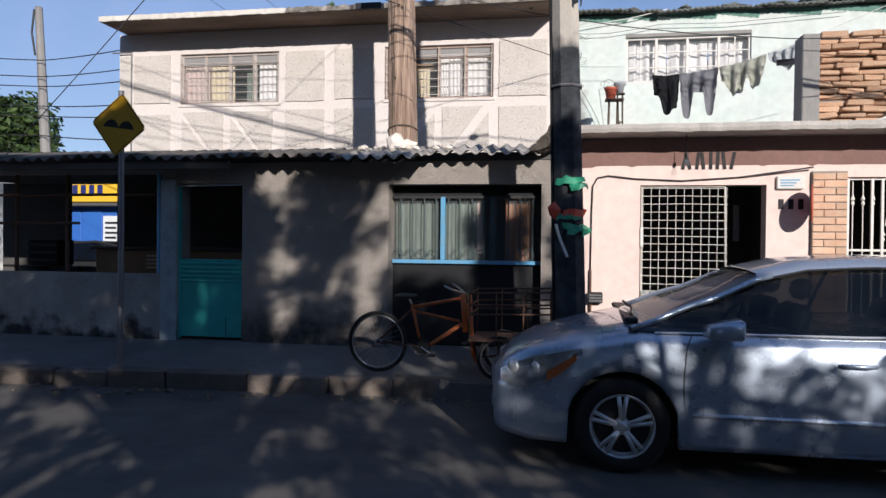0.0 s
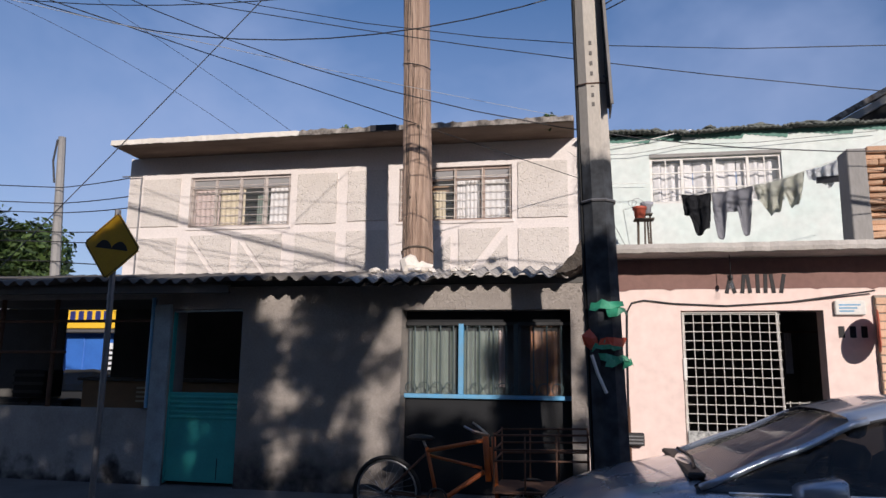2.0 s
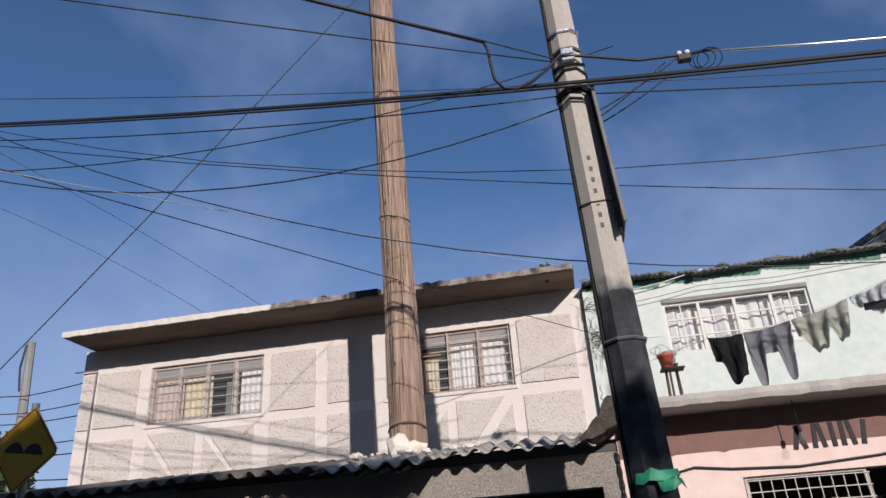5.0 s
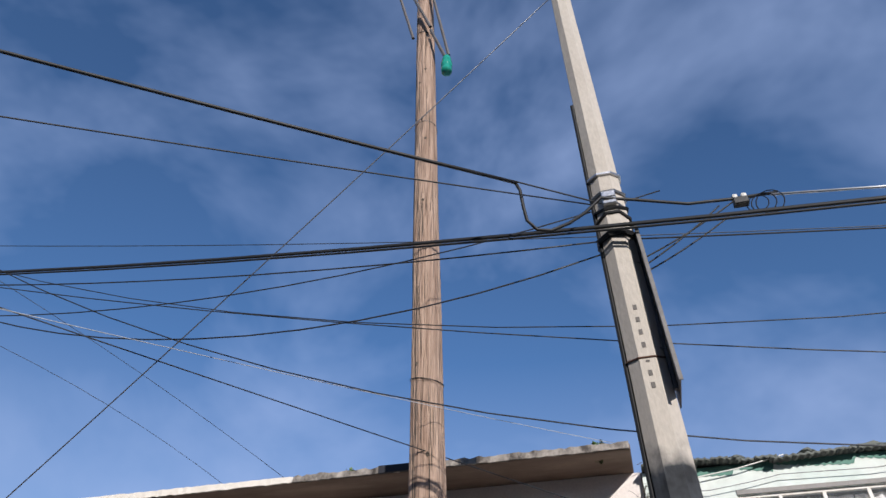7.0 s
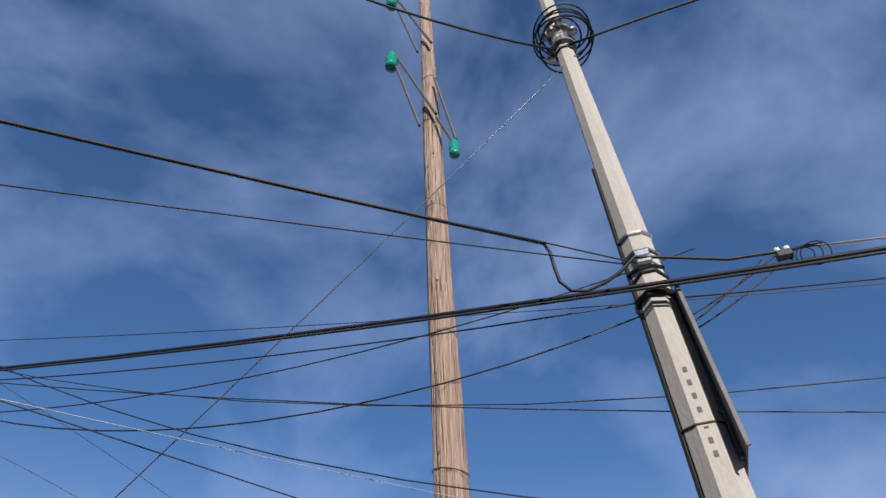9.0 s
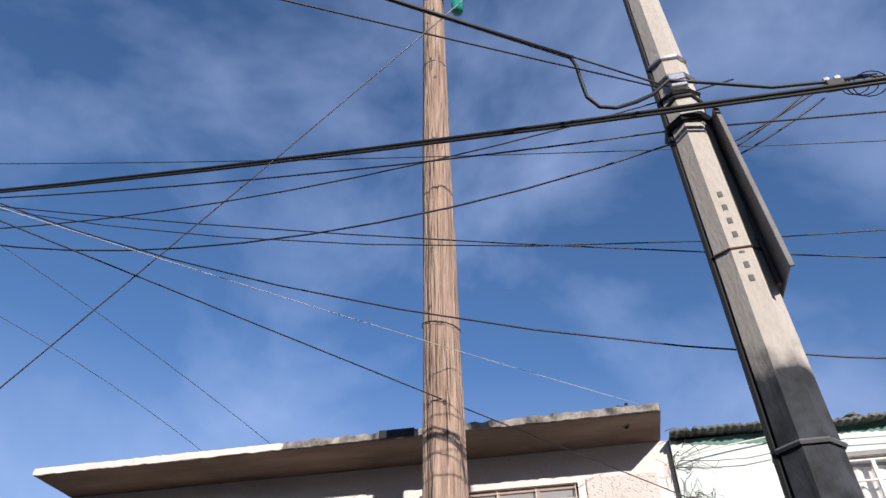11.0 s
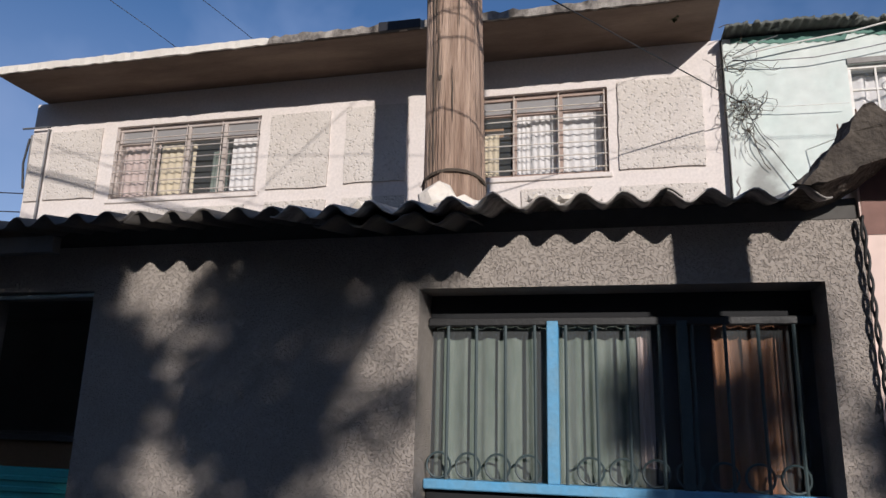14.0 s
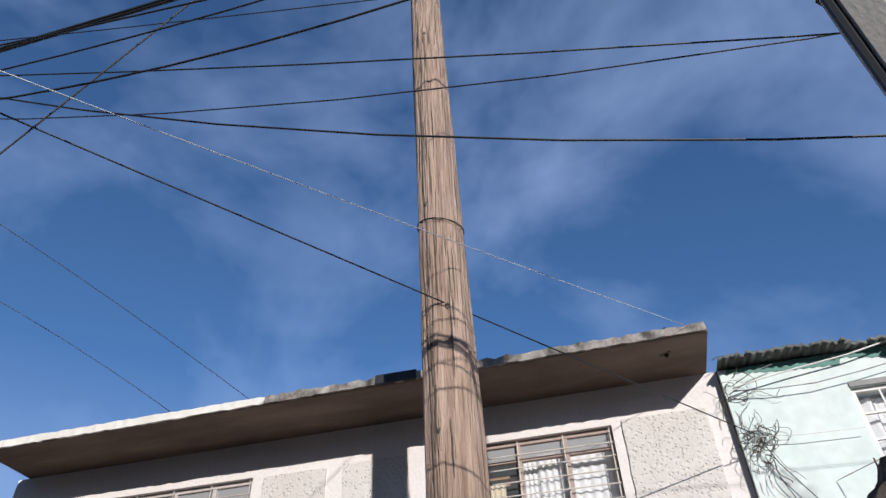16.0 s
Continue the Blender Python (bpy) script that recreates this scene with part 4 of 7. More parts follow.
def lettered_window(h):
    a, b, c, d = h
    w = empty("window", ((a + b) / 2, MINT + 0.05, c))
    w.parent = mh
    inv = Matrix.Translation(-Vector(w.location))

    def put(name, bm, m):
        bmesh.ops.transform(bm, matrix=inv, verts=bm.verts)
        return part(name, bm, m, w)
    bm = bmesh.new()
    y0, y1 = MINT + 0.03, MINT + 0.07
    for dims in ((a, b, y0, y1, d - 0.035, d), (a, b, y0, y1, c, c + 0.035), (a, a + 0.035, y0, y1, c + 0.035, d - 0.035), (b - 0.035, b, y0, y1, c + 0.035, d - 0.035)):
        box(bm, *dims, bevel=0.003)
    put("frame", bm, white_iron)
    for i in range(1, 4):
        x = a + (b - a) * i / 4
        put("mullion", box(bmesh.new(), x - 0.02, x + 0.02, y0, y1, c + 0.035, d - 0.035, bevel=0.003), white_iron)
    for i in range(4):
        xa, xb = a + (b - a) * i / 4 + 0.02, a + (b - a) * (i + 1) / 4 - 0.02
        put("pane", box(bmesh.new(), xa, xb, y0 + 0.015, y0 + 0.02, c + 0.035, d - 0.035), pane_glass).visible_shadow = False
        for k in (1, 2):
            z = c + (d - c) * k / 3
            put("glazing_bar", box(bmesh.new(), xa, xb, y0 + 0.005, y1 - 0.01, z - 0.008, z + 0.008), white_iron)
        if i in (0, 3):
            put("glazing_bar", box(bmesh.new(), (xa + xb) / 2 - 0.008, (xa + xb) / 2 + 0.008, y0 + 0.002, y0 + 0.014, c + 0.035, d - 0.035), white_iron)
    for i in range(3):
        bm = drape(bmesh.new(), a + 0.03 + i * 0.6, a + 0.62 + i * 0.6, c + 0.02, d - 0.05, MINT + 0.16, 3, 0.03, 90 + i)
        bmesh.ops.transform(bm, matrix=inv, verts=bm.verts)
        part("curtain", bm, curtain_white, w, smooth=True)
    # darker grey bar along the window head
    put("lintel", box(bmesh.new(), a, b, MINT - 0.015, MINT + 0.05, d - 0.001 + 0.002, d + 0.05), pier_conc)


lettered_window(GW)
# dark gable beyond the mint roof
gable = empty("gable_roof", (5.3, 15.0, 6.72), "black gable with pale sloping edge board behind the mint house", "roof")
bm = bmesh.new()
f = bm.faces.new([bm.verts.new((x, 0.02, z)) for x, z in ((-0.6, -0.55), (1.0, 0.30), (1.06, 0.66), (1.5, 0.95), (4.4, 2.5), (4.4, -1.3), (-0.6, -1.3))])
r = bmesh.ops.extrude_face_region(bm, geom=[f])
bmesh.ops.translate(bm, vec=(0, 3, 0), verts=[g for g in r["geom"] if isinstance(g, bmesh.types.BMVert)])
part("gable_wall", bm, gable_black, gable)
for z0, z1, y0, m in ((-0.11, 0.0, -0.16, slab_worn), (-0.27, -0.13, -0.10, pier_conc)):
    ob = part("edge_board", box(bmesh.new(), -1.0, 1.27 + (z0 < -0.2) * 0.06, y0, 0.015, z0, z1, bevel=0.008), m, gable)
    ob.matrix_local = pose(0, 0, 0, 0, -29, 0)

# dark crates added to stand in for the dark lower part of the stall
rng = random.Random(23)
for i, (x, z) in enumerate(((-8.6, 0.3), (-8.0, 0.3), (-7.4, 0.3), (-6.8, 0.3), (-8.5, 0.72), (-7.9, 0.72), (-7.25, 0.72), (-6.7, 0.72), (-8.2, 1.14))):
    cr = empty("crate", (x, 9.9 + rng.uniform(-0.1, 0.1), z), "dark plastic crate added to fill the dark lower stall", "crate", "crates in the stall")
    part("shell", box(bmesh.new(), 0, 0.52, 0, 0.4, 0, 0.40, bevel=0.015), dark_panel, cr)
    for k in range(3):
        part("rib", box(bmesh.new(), -0.006, 0.526, -0.012, -0.001, 0.06 + 0.12 * k, 0.1 + 0.12 * k, bevel=0.003), black_plastic, cr)
# dark board added to block the bright street beyond the stall
tagged(box_part("stall_screen", (-9.3, -8.0, 10.55, 10.6, 0.3, 2.5), dark_inside), "dark board added to block the bright view past the stall", "board")

# ---- poles ----
wp = empty("wooden_pole", (-1.77, 8.66, 0.3), "tall weathered brown wooden utility pole with iron arms", "utility pole")


def wp_x(z):
    return -1.735 - 0.0225 * z


bm = bmesh.new()
rings, N, K = [], 36, 72
for k in range(K + 1):
    z = 0.25 + (16.4 - 0.25) * k / K
    r = 0.198 - 0.0056 * z
    row = []
    for i in range(N):
        a = 2 * math.pi * i / N
        p = Vector((math.cos(a), math.sin(a), 0))
        g = 0.015 * noise.noise(Vector((p.x * 5.5, p.y * 5.5, z * 0.22))) + 0.008 * noise.noise(Vector((p.x * 13, p.y * 13, z * 0.5))) + 0.004 * noise.noise(Vector((p.x * 2, p.y * 2, z * 4)))
        row.append(bm.verts.new((wp_x(z) + 1.77 + p.x * (r + g), p.y * (r + g), z - 0.3)))
    rings.append(row)
for a, b in zip(rings, rings[1:]):
    for i in range(N):
        bm.faces.new((a[i], a[(i + 1) % N], b[(i + 1) % N], b[i]))
bm.faces.new(rings[-1])
part("shaft", bm, pole_wood, wp, smooth=True)


def wp_pt(dx, dy, z):
    return Vector((wp_x(z) + 1.77 + dx, dy, z - 0.3))


# thin bands, partly standing for cable shadows, with knots and cracks on the shaft
for z, m in ((2.98, bark), (5.33, thin_wire), (9.25, arm_iron), (12.95, arm_iron), (11.5, arm_iron)):
    r = 0.198 - 0.0056 * z
    bm = bmesh.new()
    tube(bm, [wp_pt((r + 0.006) * math.cos(a), (r + 0.006) * math.sin(a), z + 0.05 * math.sin(a + z)) for a in [2 * math.pi * i / 20 for i in range(21)]], 0.005 if m is not bark else 0.011, 5)
    part("band", bm, m, wp)
for z, dx in ((5.48, -0.06), (3.62, -0.04), (7.8, 0.0), (8.95, 0.03), (9.36, -0.02), (10.2, -0.05), (10.5, 0.03), (4.5, 0.05)):
    r = 0.198 - 0.0056 * z
    bm = lumps(bmesh.new(), wp_pt(dx, -math.sqrt(max(r * r - dx * dx, 0)) + 0.004, z), (0.022, 0.012, 0.03), z, 1, 0.4)
    part("knot", bm, bark, wp)
rng = random.Random(31)
for i in range(60):
    z, dx = rng.uniform(2.9, 11.5), rng.uniform(-0.12, 0.12)
    r = 0.198 - 0.0056 * z
    h = rng.uniform(0.25, 0.8)
    pts = [wp_pt(dx + 0.004 * math.sin(3 * k), -math.sqrt(max(r * r - dx * dx, 0)) + 0.001, z + h * k / 5) for k in range(6)]
    part("crack", tube(bmesh.new(), pts, [0.001, 0.004, 0.006, 0.005, 0.003, 0.001], 4), bark, wp)


def iron_arm(ends, tip, size):
    """Two struts from the shaft that meet at a hanging green glass insulator."""
    tip = Vector(tip) - wp.location
    arm = part("arm", tube(bmesh.new(), [Vector(ends[0]) - wp.location, tip + Vector((0.03, 0, 0))], 0.026, 6), arm_iron, wp, "pair of iron struts")
    part("strut", tube(bmesh.new(), [Vector(ends[1]) - wp.location, tip - Vector((0.03, 0, 0))], 0.026, 6), arm_iron, arm)
    prof = [(0.03, 0), (0.085, 0.01), (0.09, 0.06), (0.07, 0.08), (0.092, 0.1), (0.092, 0.16), (0.065, 0.18), (0.08, 0.2), (0.06, 0.26), (0.02, 0.29)]
    bm = lathe(bmesh.new(), tip + Vector((0, 0, -0.41 * size)), (0, 0, 1), [(r * size * 0.9, h * size * 1.42) for r, h in prof], 16)
    part("insulator", bm, green_glass, arm, "green glass insulator", smooth=True)


iron_arm([(-1.87, 8.45, 12.6), (-1.85, 8.45, 11.35)], (-1.585, 8.42, 10.55), 1.0)
iron_arm([(-1.85, 8.42, 11.4), (-2.13, 8.45, 11.24)], (-2.66, 8.40, 13.9), 1.45)
iron_arm([(-1.91, 8.42, 13.9), (-2.18, 8.45, 13.74)], (-2.75, 8.40, 16.6), 1.45)

cp = empty("concrete_pole", (0.33, 6.72, 0.0), "octagonal concrete utility pole with flaking black lower paint", "utility pole")


def cp_pt(dx, dy, z):
    return Vector((-0.029 * z + dx, -0.055 * z + dy, z))


def cp_r(z):
    return 0.152 - 0.0085 * z


bm = bmesh.new()
rings = []
for k in range(41):
    z = -0.1 + 11.2 * k / 40
    rings.append([bm.verts.new(cp_pt(cp_r(z) * 1.06 * math.cos(math.pi / 8 + math.pi / 4 * i) + 0.003 * noise.noise(Vector((i, z * 3, 1))), cp_r(z) * 1.06 * math.sin(math.pi / 8 + math.pi / 4 * i), z)) for i in range(8)])
for a, b in zip(rings, rings[1:]):
    for i in range(8):
        bm.faces.new((a[i], a[(i + 1) % 8], b[(i + 1) % 8], b[i]))
bm.faces.new(rings[-1])
part("shaft", bm, pole_conc, cp)


def cp_band(z, rad, m, tilt=0.0, label=""):
    r = cp_r(z) * 1.07 + rad * 0.6
    pts = [cp_pt(r * math.cos(a), r * math.sin(a), z + tilt * math.sin(a)) for a in [math.pi / 8 + 2 * math.pi * i / 8 for i in range(9)]]
    return part("band", tube(bmesh.new(), pts, rad, 5), m, cp, label)


for z, rad, m, tilt in ((3.02, 0.012, galv, 0.0), (5.55, 0.014, steel, 0.02), (5.36, 0.014, steel, 0.0), (5.25, 0.012, rubber, 0.05), (5.12, 0.012, rubber, -0.05), (4.98, 0.025, rubber, 0.0), (8.18, 0.012, rubber, 0.0), (4.05, 0.006, rust, 0.03)):
    cp_band(z, rad, m, tilt)
for z in (5.32, 5.26):
    part("clamp", box(bmesh.new(), *[v for a, b in zip(cp_pt(0, -cp_r(z) - 0.01, z), (0.05, 0.02, 0.03)) for v in (a - b, a + b)], bevel=0.006), steel, cp)
# cable tube running up the shaft, thickened to stand for its shaded left edge
part("riser_cable", tube(bmesh.new(), [cp_pt(-cp_r(z) * 1.0 - 0.012, -0.02, z) for z in (0.2, 2, 4, 5.6, 6.4)], 0.017, 6), rubber, cp)
# coil of service cables and their rack
rack = part("cable_rack", lathe(bmesh.new(), cp_pt(0, 0, 8.25), (0, 0, 1), [(0.09, 0), (0.13, 0.02), (0.13, 0.06), (0.09, 0.08), (0.09, 0.3), (0.13, 0.32), (0.13, 0.36), (0.09, 0.38)], 16), galv, cp)
rng = random.Random(6)
for i in range(9):
    a = 2 * math.pi * i / 9
    c = cp_pt(0.15 * math.cos(a), 0.15 * math.sin(a), 8.23 + rng.uniform(0, 0.4))
    part("spool", lathe(bmesh.new(), c, (0, 0, 1), [(0.02, 0), (0.045, 0.01), (0.03, 0.03), (0.045, 0.05), (0.02, 0.06)], 10), steel, rack)
for i in range(6):
    c = cp_pt(rng.uniform(-0.03, 0.08), rng.uniform(-0.05, 0.05), 8.45 + rng.uniform(-0.16, 0.2))
    part("coil", ring(bmesh.new(), c, (rng.uniform(-0.35, 0.35), rng.uniform(-0.35, 0.35), 1), rng.uniform(0.19, 0.30), 0.010, 26, 5), rubber, rack)
# plate fixed on edge to the shaft
pl = part("sign_plate", box(bmesh.new(), -0.005, 0.005, 0, 0.40, 0, 1.18, bevel=0.002), plate_metal, cp, "flat metal plate fixed edgewise")
pl.matrix_local = Matrix.Translation(Vector((0.366, 6.265, 3.80)) - cp.location) @ pose(0, 0, 0, 0, -2.8, 0)
part("plate_rail", box(bmesh.new(), -0.030, -0.006, 0.17, 0.20, 0.02, 1.1, bevel=0.003), arm_iron, pl, "dark strip along the plate")
part("plate_rim", box(bmesh.new(), -0.014, 0.012, -0.012, 0.0, -0.02, 1.18, bevel=0.003), plate_metal, pl)
for z in (4.1, 4.75):
    part("plate_bracket", tube(bmesh.new(), [cp_pt(0.08, -0.06, z), Vector((0.375 - 0.049 * (z - 3.81), 6.45, z)) - cp.location], 0.012, 6), galv, cp)
# illegible painted digits up the shaft
for k, z in enumerate((4.36, 4.27, 4.18, 4.09, 3.99, 3.90, 3.82)):
    r = cp_r(z) * 1.06 * math.cos(math.pi / 8)
    bm = box(bmesh.new(), -0.012, 0.012, -0.002, 0.0, 0, 0.012 if k == 4 else 0.036)
    ob = part("digit_bar", bm, pole_digit, cp)
    ob.matrix_local = Matrix.Translation(cp_pt(0.0, -r - 0.001, z)) @ pose(0, 0, 0, 3.3, -1.7, 0)
# torn plastic film tied round the shaft
rng = random.Random(17)
for k in range(9):
    if k in (4, 5, 6):
        continue
    z = 1.72 + 0.055 * k + rng.uniform(-0.03, 0.03)
    r = cp_r(z) * 1.1 + 0.012
    bm = bmesh.new()
    prev = None
    a0 = rng.uniform(3.3, 4.2)
    for i in range(6):
        a = a0 + 0.7 + rng.uniform(0.28, 0.32) * i
        q = cp_pt((r + rng.uniform(0, 0.03)) * math.cos(a), (r + rng.uniform(0, 0.03)) * math.sin(a), z + rng.uniform(-0.02, 0.02))
        h = rng.uniform(0.03, 0.09)
        cur = (bm.verts.new(q), bm.verts.new(q + Vector((rng.uniform(-0.03, 0.03), -0.01, -h))))
        if prev:
            bm.faces.new((prev[0], cur[0], cur[1], prev[1]))
        prev = cur
    part("film_strip", bm, bag_red if k == 3 else bag_green, cp)
bm = lumps(bmesh.new(), cp_pt(-0.13, -0.14, 1.86), (0.07, 0.03, 0.08), 3, 1, 0.8)
part("film_strip", bm, bag_red, cp)
part("tail", tube(bmesh.new(), [cp_pt(-0.12, -0.15, 1.75), cp_pt(-0.08, -0.17, 1.6), cp_pt(-0.02, -0.17, 1.45)], 0.014, 5), shop_white, cp)

# ---- overhead lines ----


def line(name, a, b, sag, r, m, label, n=16, cat="cable"):
    return tagged(part(name, tube(bmesh.new(), sagging(a, b, sag, n), r, 5), m, smooth=True), label, cat, "overhead lines")




def span(name, a, b, c, before, after, r, m, label, n=18):
    """A cable through three places, level in plan, drawn on past both ends."""
    a, b, c = Vector(a), Vector(b), Vector(c)
    pts = []
    for i in range(n + 1):
        t = -before + (1 + before + after) * i / n
        q = a.lerp(c, t)
        q.z = a.z * (2 * t - 1) * (t - 1) + b.z * 4 * t * (1 - t) + c.z * t * (2 * t - 1)
        pts.append(q)
    return tagged(part(name, tube(bmesh.new(), pts, r, 5), m, smooth=True), label, "cable", "overhead lines")


for dy, dz, r in ((0.0, 0.0, 0.013), (0.03, 0.035, 0.010), (0.0, -0.03, 0.009)):
    span("thick_cable", (-5.51, 6.80 + dy, 6.12 + dz), (-1.66, 6.42 + dy, 5.30 + dz), (2.19, 6.03 + dy, 4.62 + dz), 0.9, 1.2, r, rubber, "thick black cable of a bundle along the street")
span("thick_cable", (-3.27, 4.29, 5.50), (-1.84, 5.14, 5.39), (-0.43, 6.0, 5.30), 2.5, 0, 0.014, rubber, "thick black cable coming across the street")
tagged(part("cable_loop", tube(bmesh.new(), [(-0.44, 6.0, 5.30), (-0.415, 6.02, 5.24), (-0.405, 6.03, 5.10), (-0.39, 6.05, 4.98), (-0.33, 6.08, 4.91), (-0.24, 6.1, 4.90), (-0.12, 6.15, 4.98), (0.0, 6.25, 5.14), (0.12, 6.28, 5.28), (0.35, 6.33, 5.25), (0.7, 6.4, 5.19), (1.0, 6.44, 5.2), (1.3, 6.47, 5.22)], 0.012, 6), rubber, smooth=True), "slack black loop of cable at the pole", "cable")
line("thin_cable", (-0.43, 6.0, 5.31), (0.12, 6.3, 5.24), 0.0, 0.0061, rubber, "thin black stay of the slack cable")
span("thin_cable", (-3.09, 4.40, 4.96), (-1.54, 5.32, 5.08), (0.05, 6.27, 5.22), 2.5, 0, 0.0054, rubber, "thin black cable coming across the street")
span("thin_cable", (-5.56, 6.69, 6.37), (-3.62, 6.89, 6.12), (-1.67, 7.08, 5.90), 1.2, 1.6, 0.0041, thin_wire, "thin dark cable along the street")
span("thin_cable", (-5.13, 6.50, 5.66), (-2.53, 6.50, 5.26), (0.10, 6.45, 5.02), 0.9, 0, 0.0061, thin_wire, "thin dark cable along the street")
span("thin_cable", (0.15, 6.45, 5.02), (1.27, 6.37, 4.78), (2.25, 6.27, 4.55), 0, 2, 0.0061, thin_wire, "thin dark cable along the street")
span("thin_cable", (-4.87, 6.50, 5.28), (-2.70, 6.50, 5.13), (-0.53, 6.50, 5.27), 0.8, 0.25, 0.0054, thin_wire, "thin dark cable along the street")
span("thin_cable", (-5.02, 6.50, 5.20), (-2.48, 6.50, 4.68), (0.08, 6.45, 4.91), 0.6, 0, 0.0061, thin_wire, "sagging dark cable along the street")
span("thin_cable", (-6.02, 7.25, 6.45), (-1.71, 7.25, 5.13), (2.59, 7.25, 4.58), 0.7, 0.9, 0.0048, thin_wire, "thin dark cable along the street")
span("thin_cable", (-5.11, 6.49, 5.59), (-1.32, 6.87, 4.78), (2.47, 7.25, 4.19), 0.8, 0.9, 0.0048, thin_wire, "thin dark cable along the street")
span("thin_cable", (-5.12, 6.49, 5.69), (-2.09, 6.79, 4.39), (0.94, 7.09, 3.70), 0.5, 0.9, 0.0054, thin_wire, "sagging dark cable over the roof")
span("service_cable", (-4.05, 5.95, 4.72), (-1.94, 8.2, 4.54), (0.24, 10.83, 4.37), 0.9, 0, 0.0054, thin_wire, "dark service cable to the corner of the house")
span("service_cable", (-4.0, 5.4, 4.5), (-2.0, 7.9, 4.83), (0.0, 10.45, 5.22), 0.6, 0, 0.0034, bright_wire, "pale thin service cable to the roof corner")
span("service_cable", (-5.16, 6.77, 3.17), (-2.63, 6.51, 5.46), (-0.02, 6.24, 7.85), 0.5, 0.05, 0.0054, stay_wire, "slanting steel stay cable across the street")
span("service_cable", (-6.41, 8.06, 6.57), (-5.33, 9.35, 5.94), (-4.22, 10.66, 5.22), 2, 0, 0.0034, thin_wire, "thin service cable to the roof of the house")
span("service_cable", (-7.03, 8.72, 6.32), (-6.10, 9.65, 5.84), (-5.1, 10.62, 5.22), 2, 0, 0.0034, thin_wire, "thin service cable to the roof of the house")
span("twisted_cable", (0.0, 6.2, 8.2), (-0.75, 5.7, 8.12), (-1.56, 5.2, 8.2), 0, 3, 0.013, rubber, "twisted black cable to the coil rack")
span("twisted_cable", (0.05, 6.2, 8.2), (0.75, 6.25, 8.38), (2.2, 6.2, 8.45), 0, 3, 0.014, rubber, "twisted black cable to the coil rack")
line("bright_cable", (1.25, 6.46, 5.2), (14, 6.6, 5.6), 0.55, 0.010, bright_wire, "bright bare cable from the splice box")
for k, (z0, z1) in enumerate(((4.72, 5.1), (4.68, 5.0), (4.80, 5.12))):
    line("tie_wire", (0.2, 6.5, z0), (0.9 + 0.05 * k, 6.43, z1 + 0.05), 0.03, 0.006, thin_wire, "thin tie wire at the pole")
sb = empty("splice_box", (1.05, 6.45, 5.2), "small black splice box hanging on a cable", "splice box")
part("body", box(bmesh.new(), -0.05, 0.05, -0.03, 0.03, -0.06, 0.0, bevel=0.006), black_plastic, sb)
for dx in (-0.03, 0.03):
    part("cap", lathe(bmesh.new(), (dx, 0, 0.0), (0, 0, 1), [(0.02, 0), (0.022, 0.03), (0.012, 0.04)], 8), shop_white, sb)
for k in range(3):
    part("tail", ring(bmesh.new(), (0.1 + 0.04 * k, 0, -0.07), (0.2, 1, 0.1 * k), 0.07 + 0.01 * k, 0.004, 16, 4), thin_wire, sb)

# ---- road sign ----
sg = empty("road_sign", (-4.55, 6.88, 0.19), "yellow diamond warning sign of a bump on a grey post", "road sign")
part("post", tube(bmesh.new(), [(0, 0.02, 0), (0.01, 0.02, 1.5), (0.0, 0.02, 3.0)], 0.03, 8), galv, sg)
bm = box(bmesh.new(), -0.245, 0.245, -0.004, 0.004, -0.245, 0.245)
bmesh.ops.bevel(bm, geom=[e for e in bm.edges if abs((e.verts[0].co - e.verts[1].co).y) > 0.005], offset=0.03, segments=3, affect="EDGES")
bmesh.ops.transform(bm, matrix=pose(0, -0.02, 2.62, 0, 53, 0), verts=bm.verts)
face = part("plate", bm, sign_yellow, sg)
for s, m, yy in ((0.235, sign_black, -0.0245), (0.226, sign_yellow, -0.0252)):
    bm = box(bmesh.new(), -s, s, -0.0002, 0.0002, -s, s)
    bmesh.ops.transform(bm, matrix=pose(0, yy, 2.62, 0, 53, 0), verts=bm.verts)
    part("border", bm, m, sg)
bm = bmesh.new()
pts = [(-0.2, 0)] + [(-0.19 + 0.38 * i / 24, 0.014 + 0.072 * abs(math.sin(2 * math.pi * i / 24)) ** 0.7) for i in range(25)] + [(0.2, 0)]
f = bm.faces.new([bm.verts.new((x * 0.99 + z * 0.14, -0.0262, 2.585 + z - x * 0.14)) for x, z in pts])
r = bmesh.ops.extrude_face_region(bm, geom=[f])
bmesh.ops.translate(bm, vec=(0, 0.0006, 0), verts=[g for g in r["geom"] if isinstance(g, bmesh.types.BMVert)])
part("bump_symbol", bm, sign_black, sg)
sg.rotation_euler.z = radians(-4)

# ---- trees ----
rng = random.Random(2)


def shade_tree(x, y, w, lo, hi, n, count, seed, rad=(0.5, 0.95)):
    """Unseen tree added to block light, with a crown of many small clumps."""
    r2 = random.Random(seed)
    bl = [(r2.uniform(-w, w), r2.uniform(-1.7, 1.7), r2.uniform(lo, hi), r2.uniform(*rad)) for _ in range(n)]
    tree((x, y, 0), hi, bl, count, 0.085, seed, "unseen broad tree with loose green crown, placed for its shade", 0.16, 0.42)


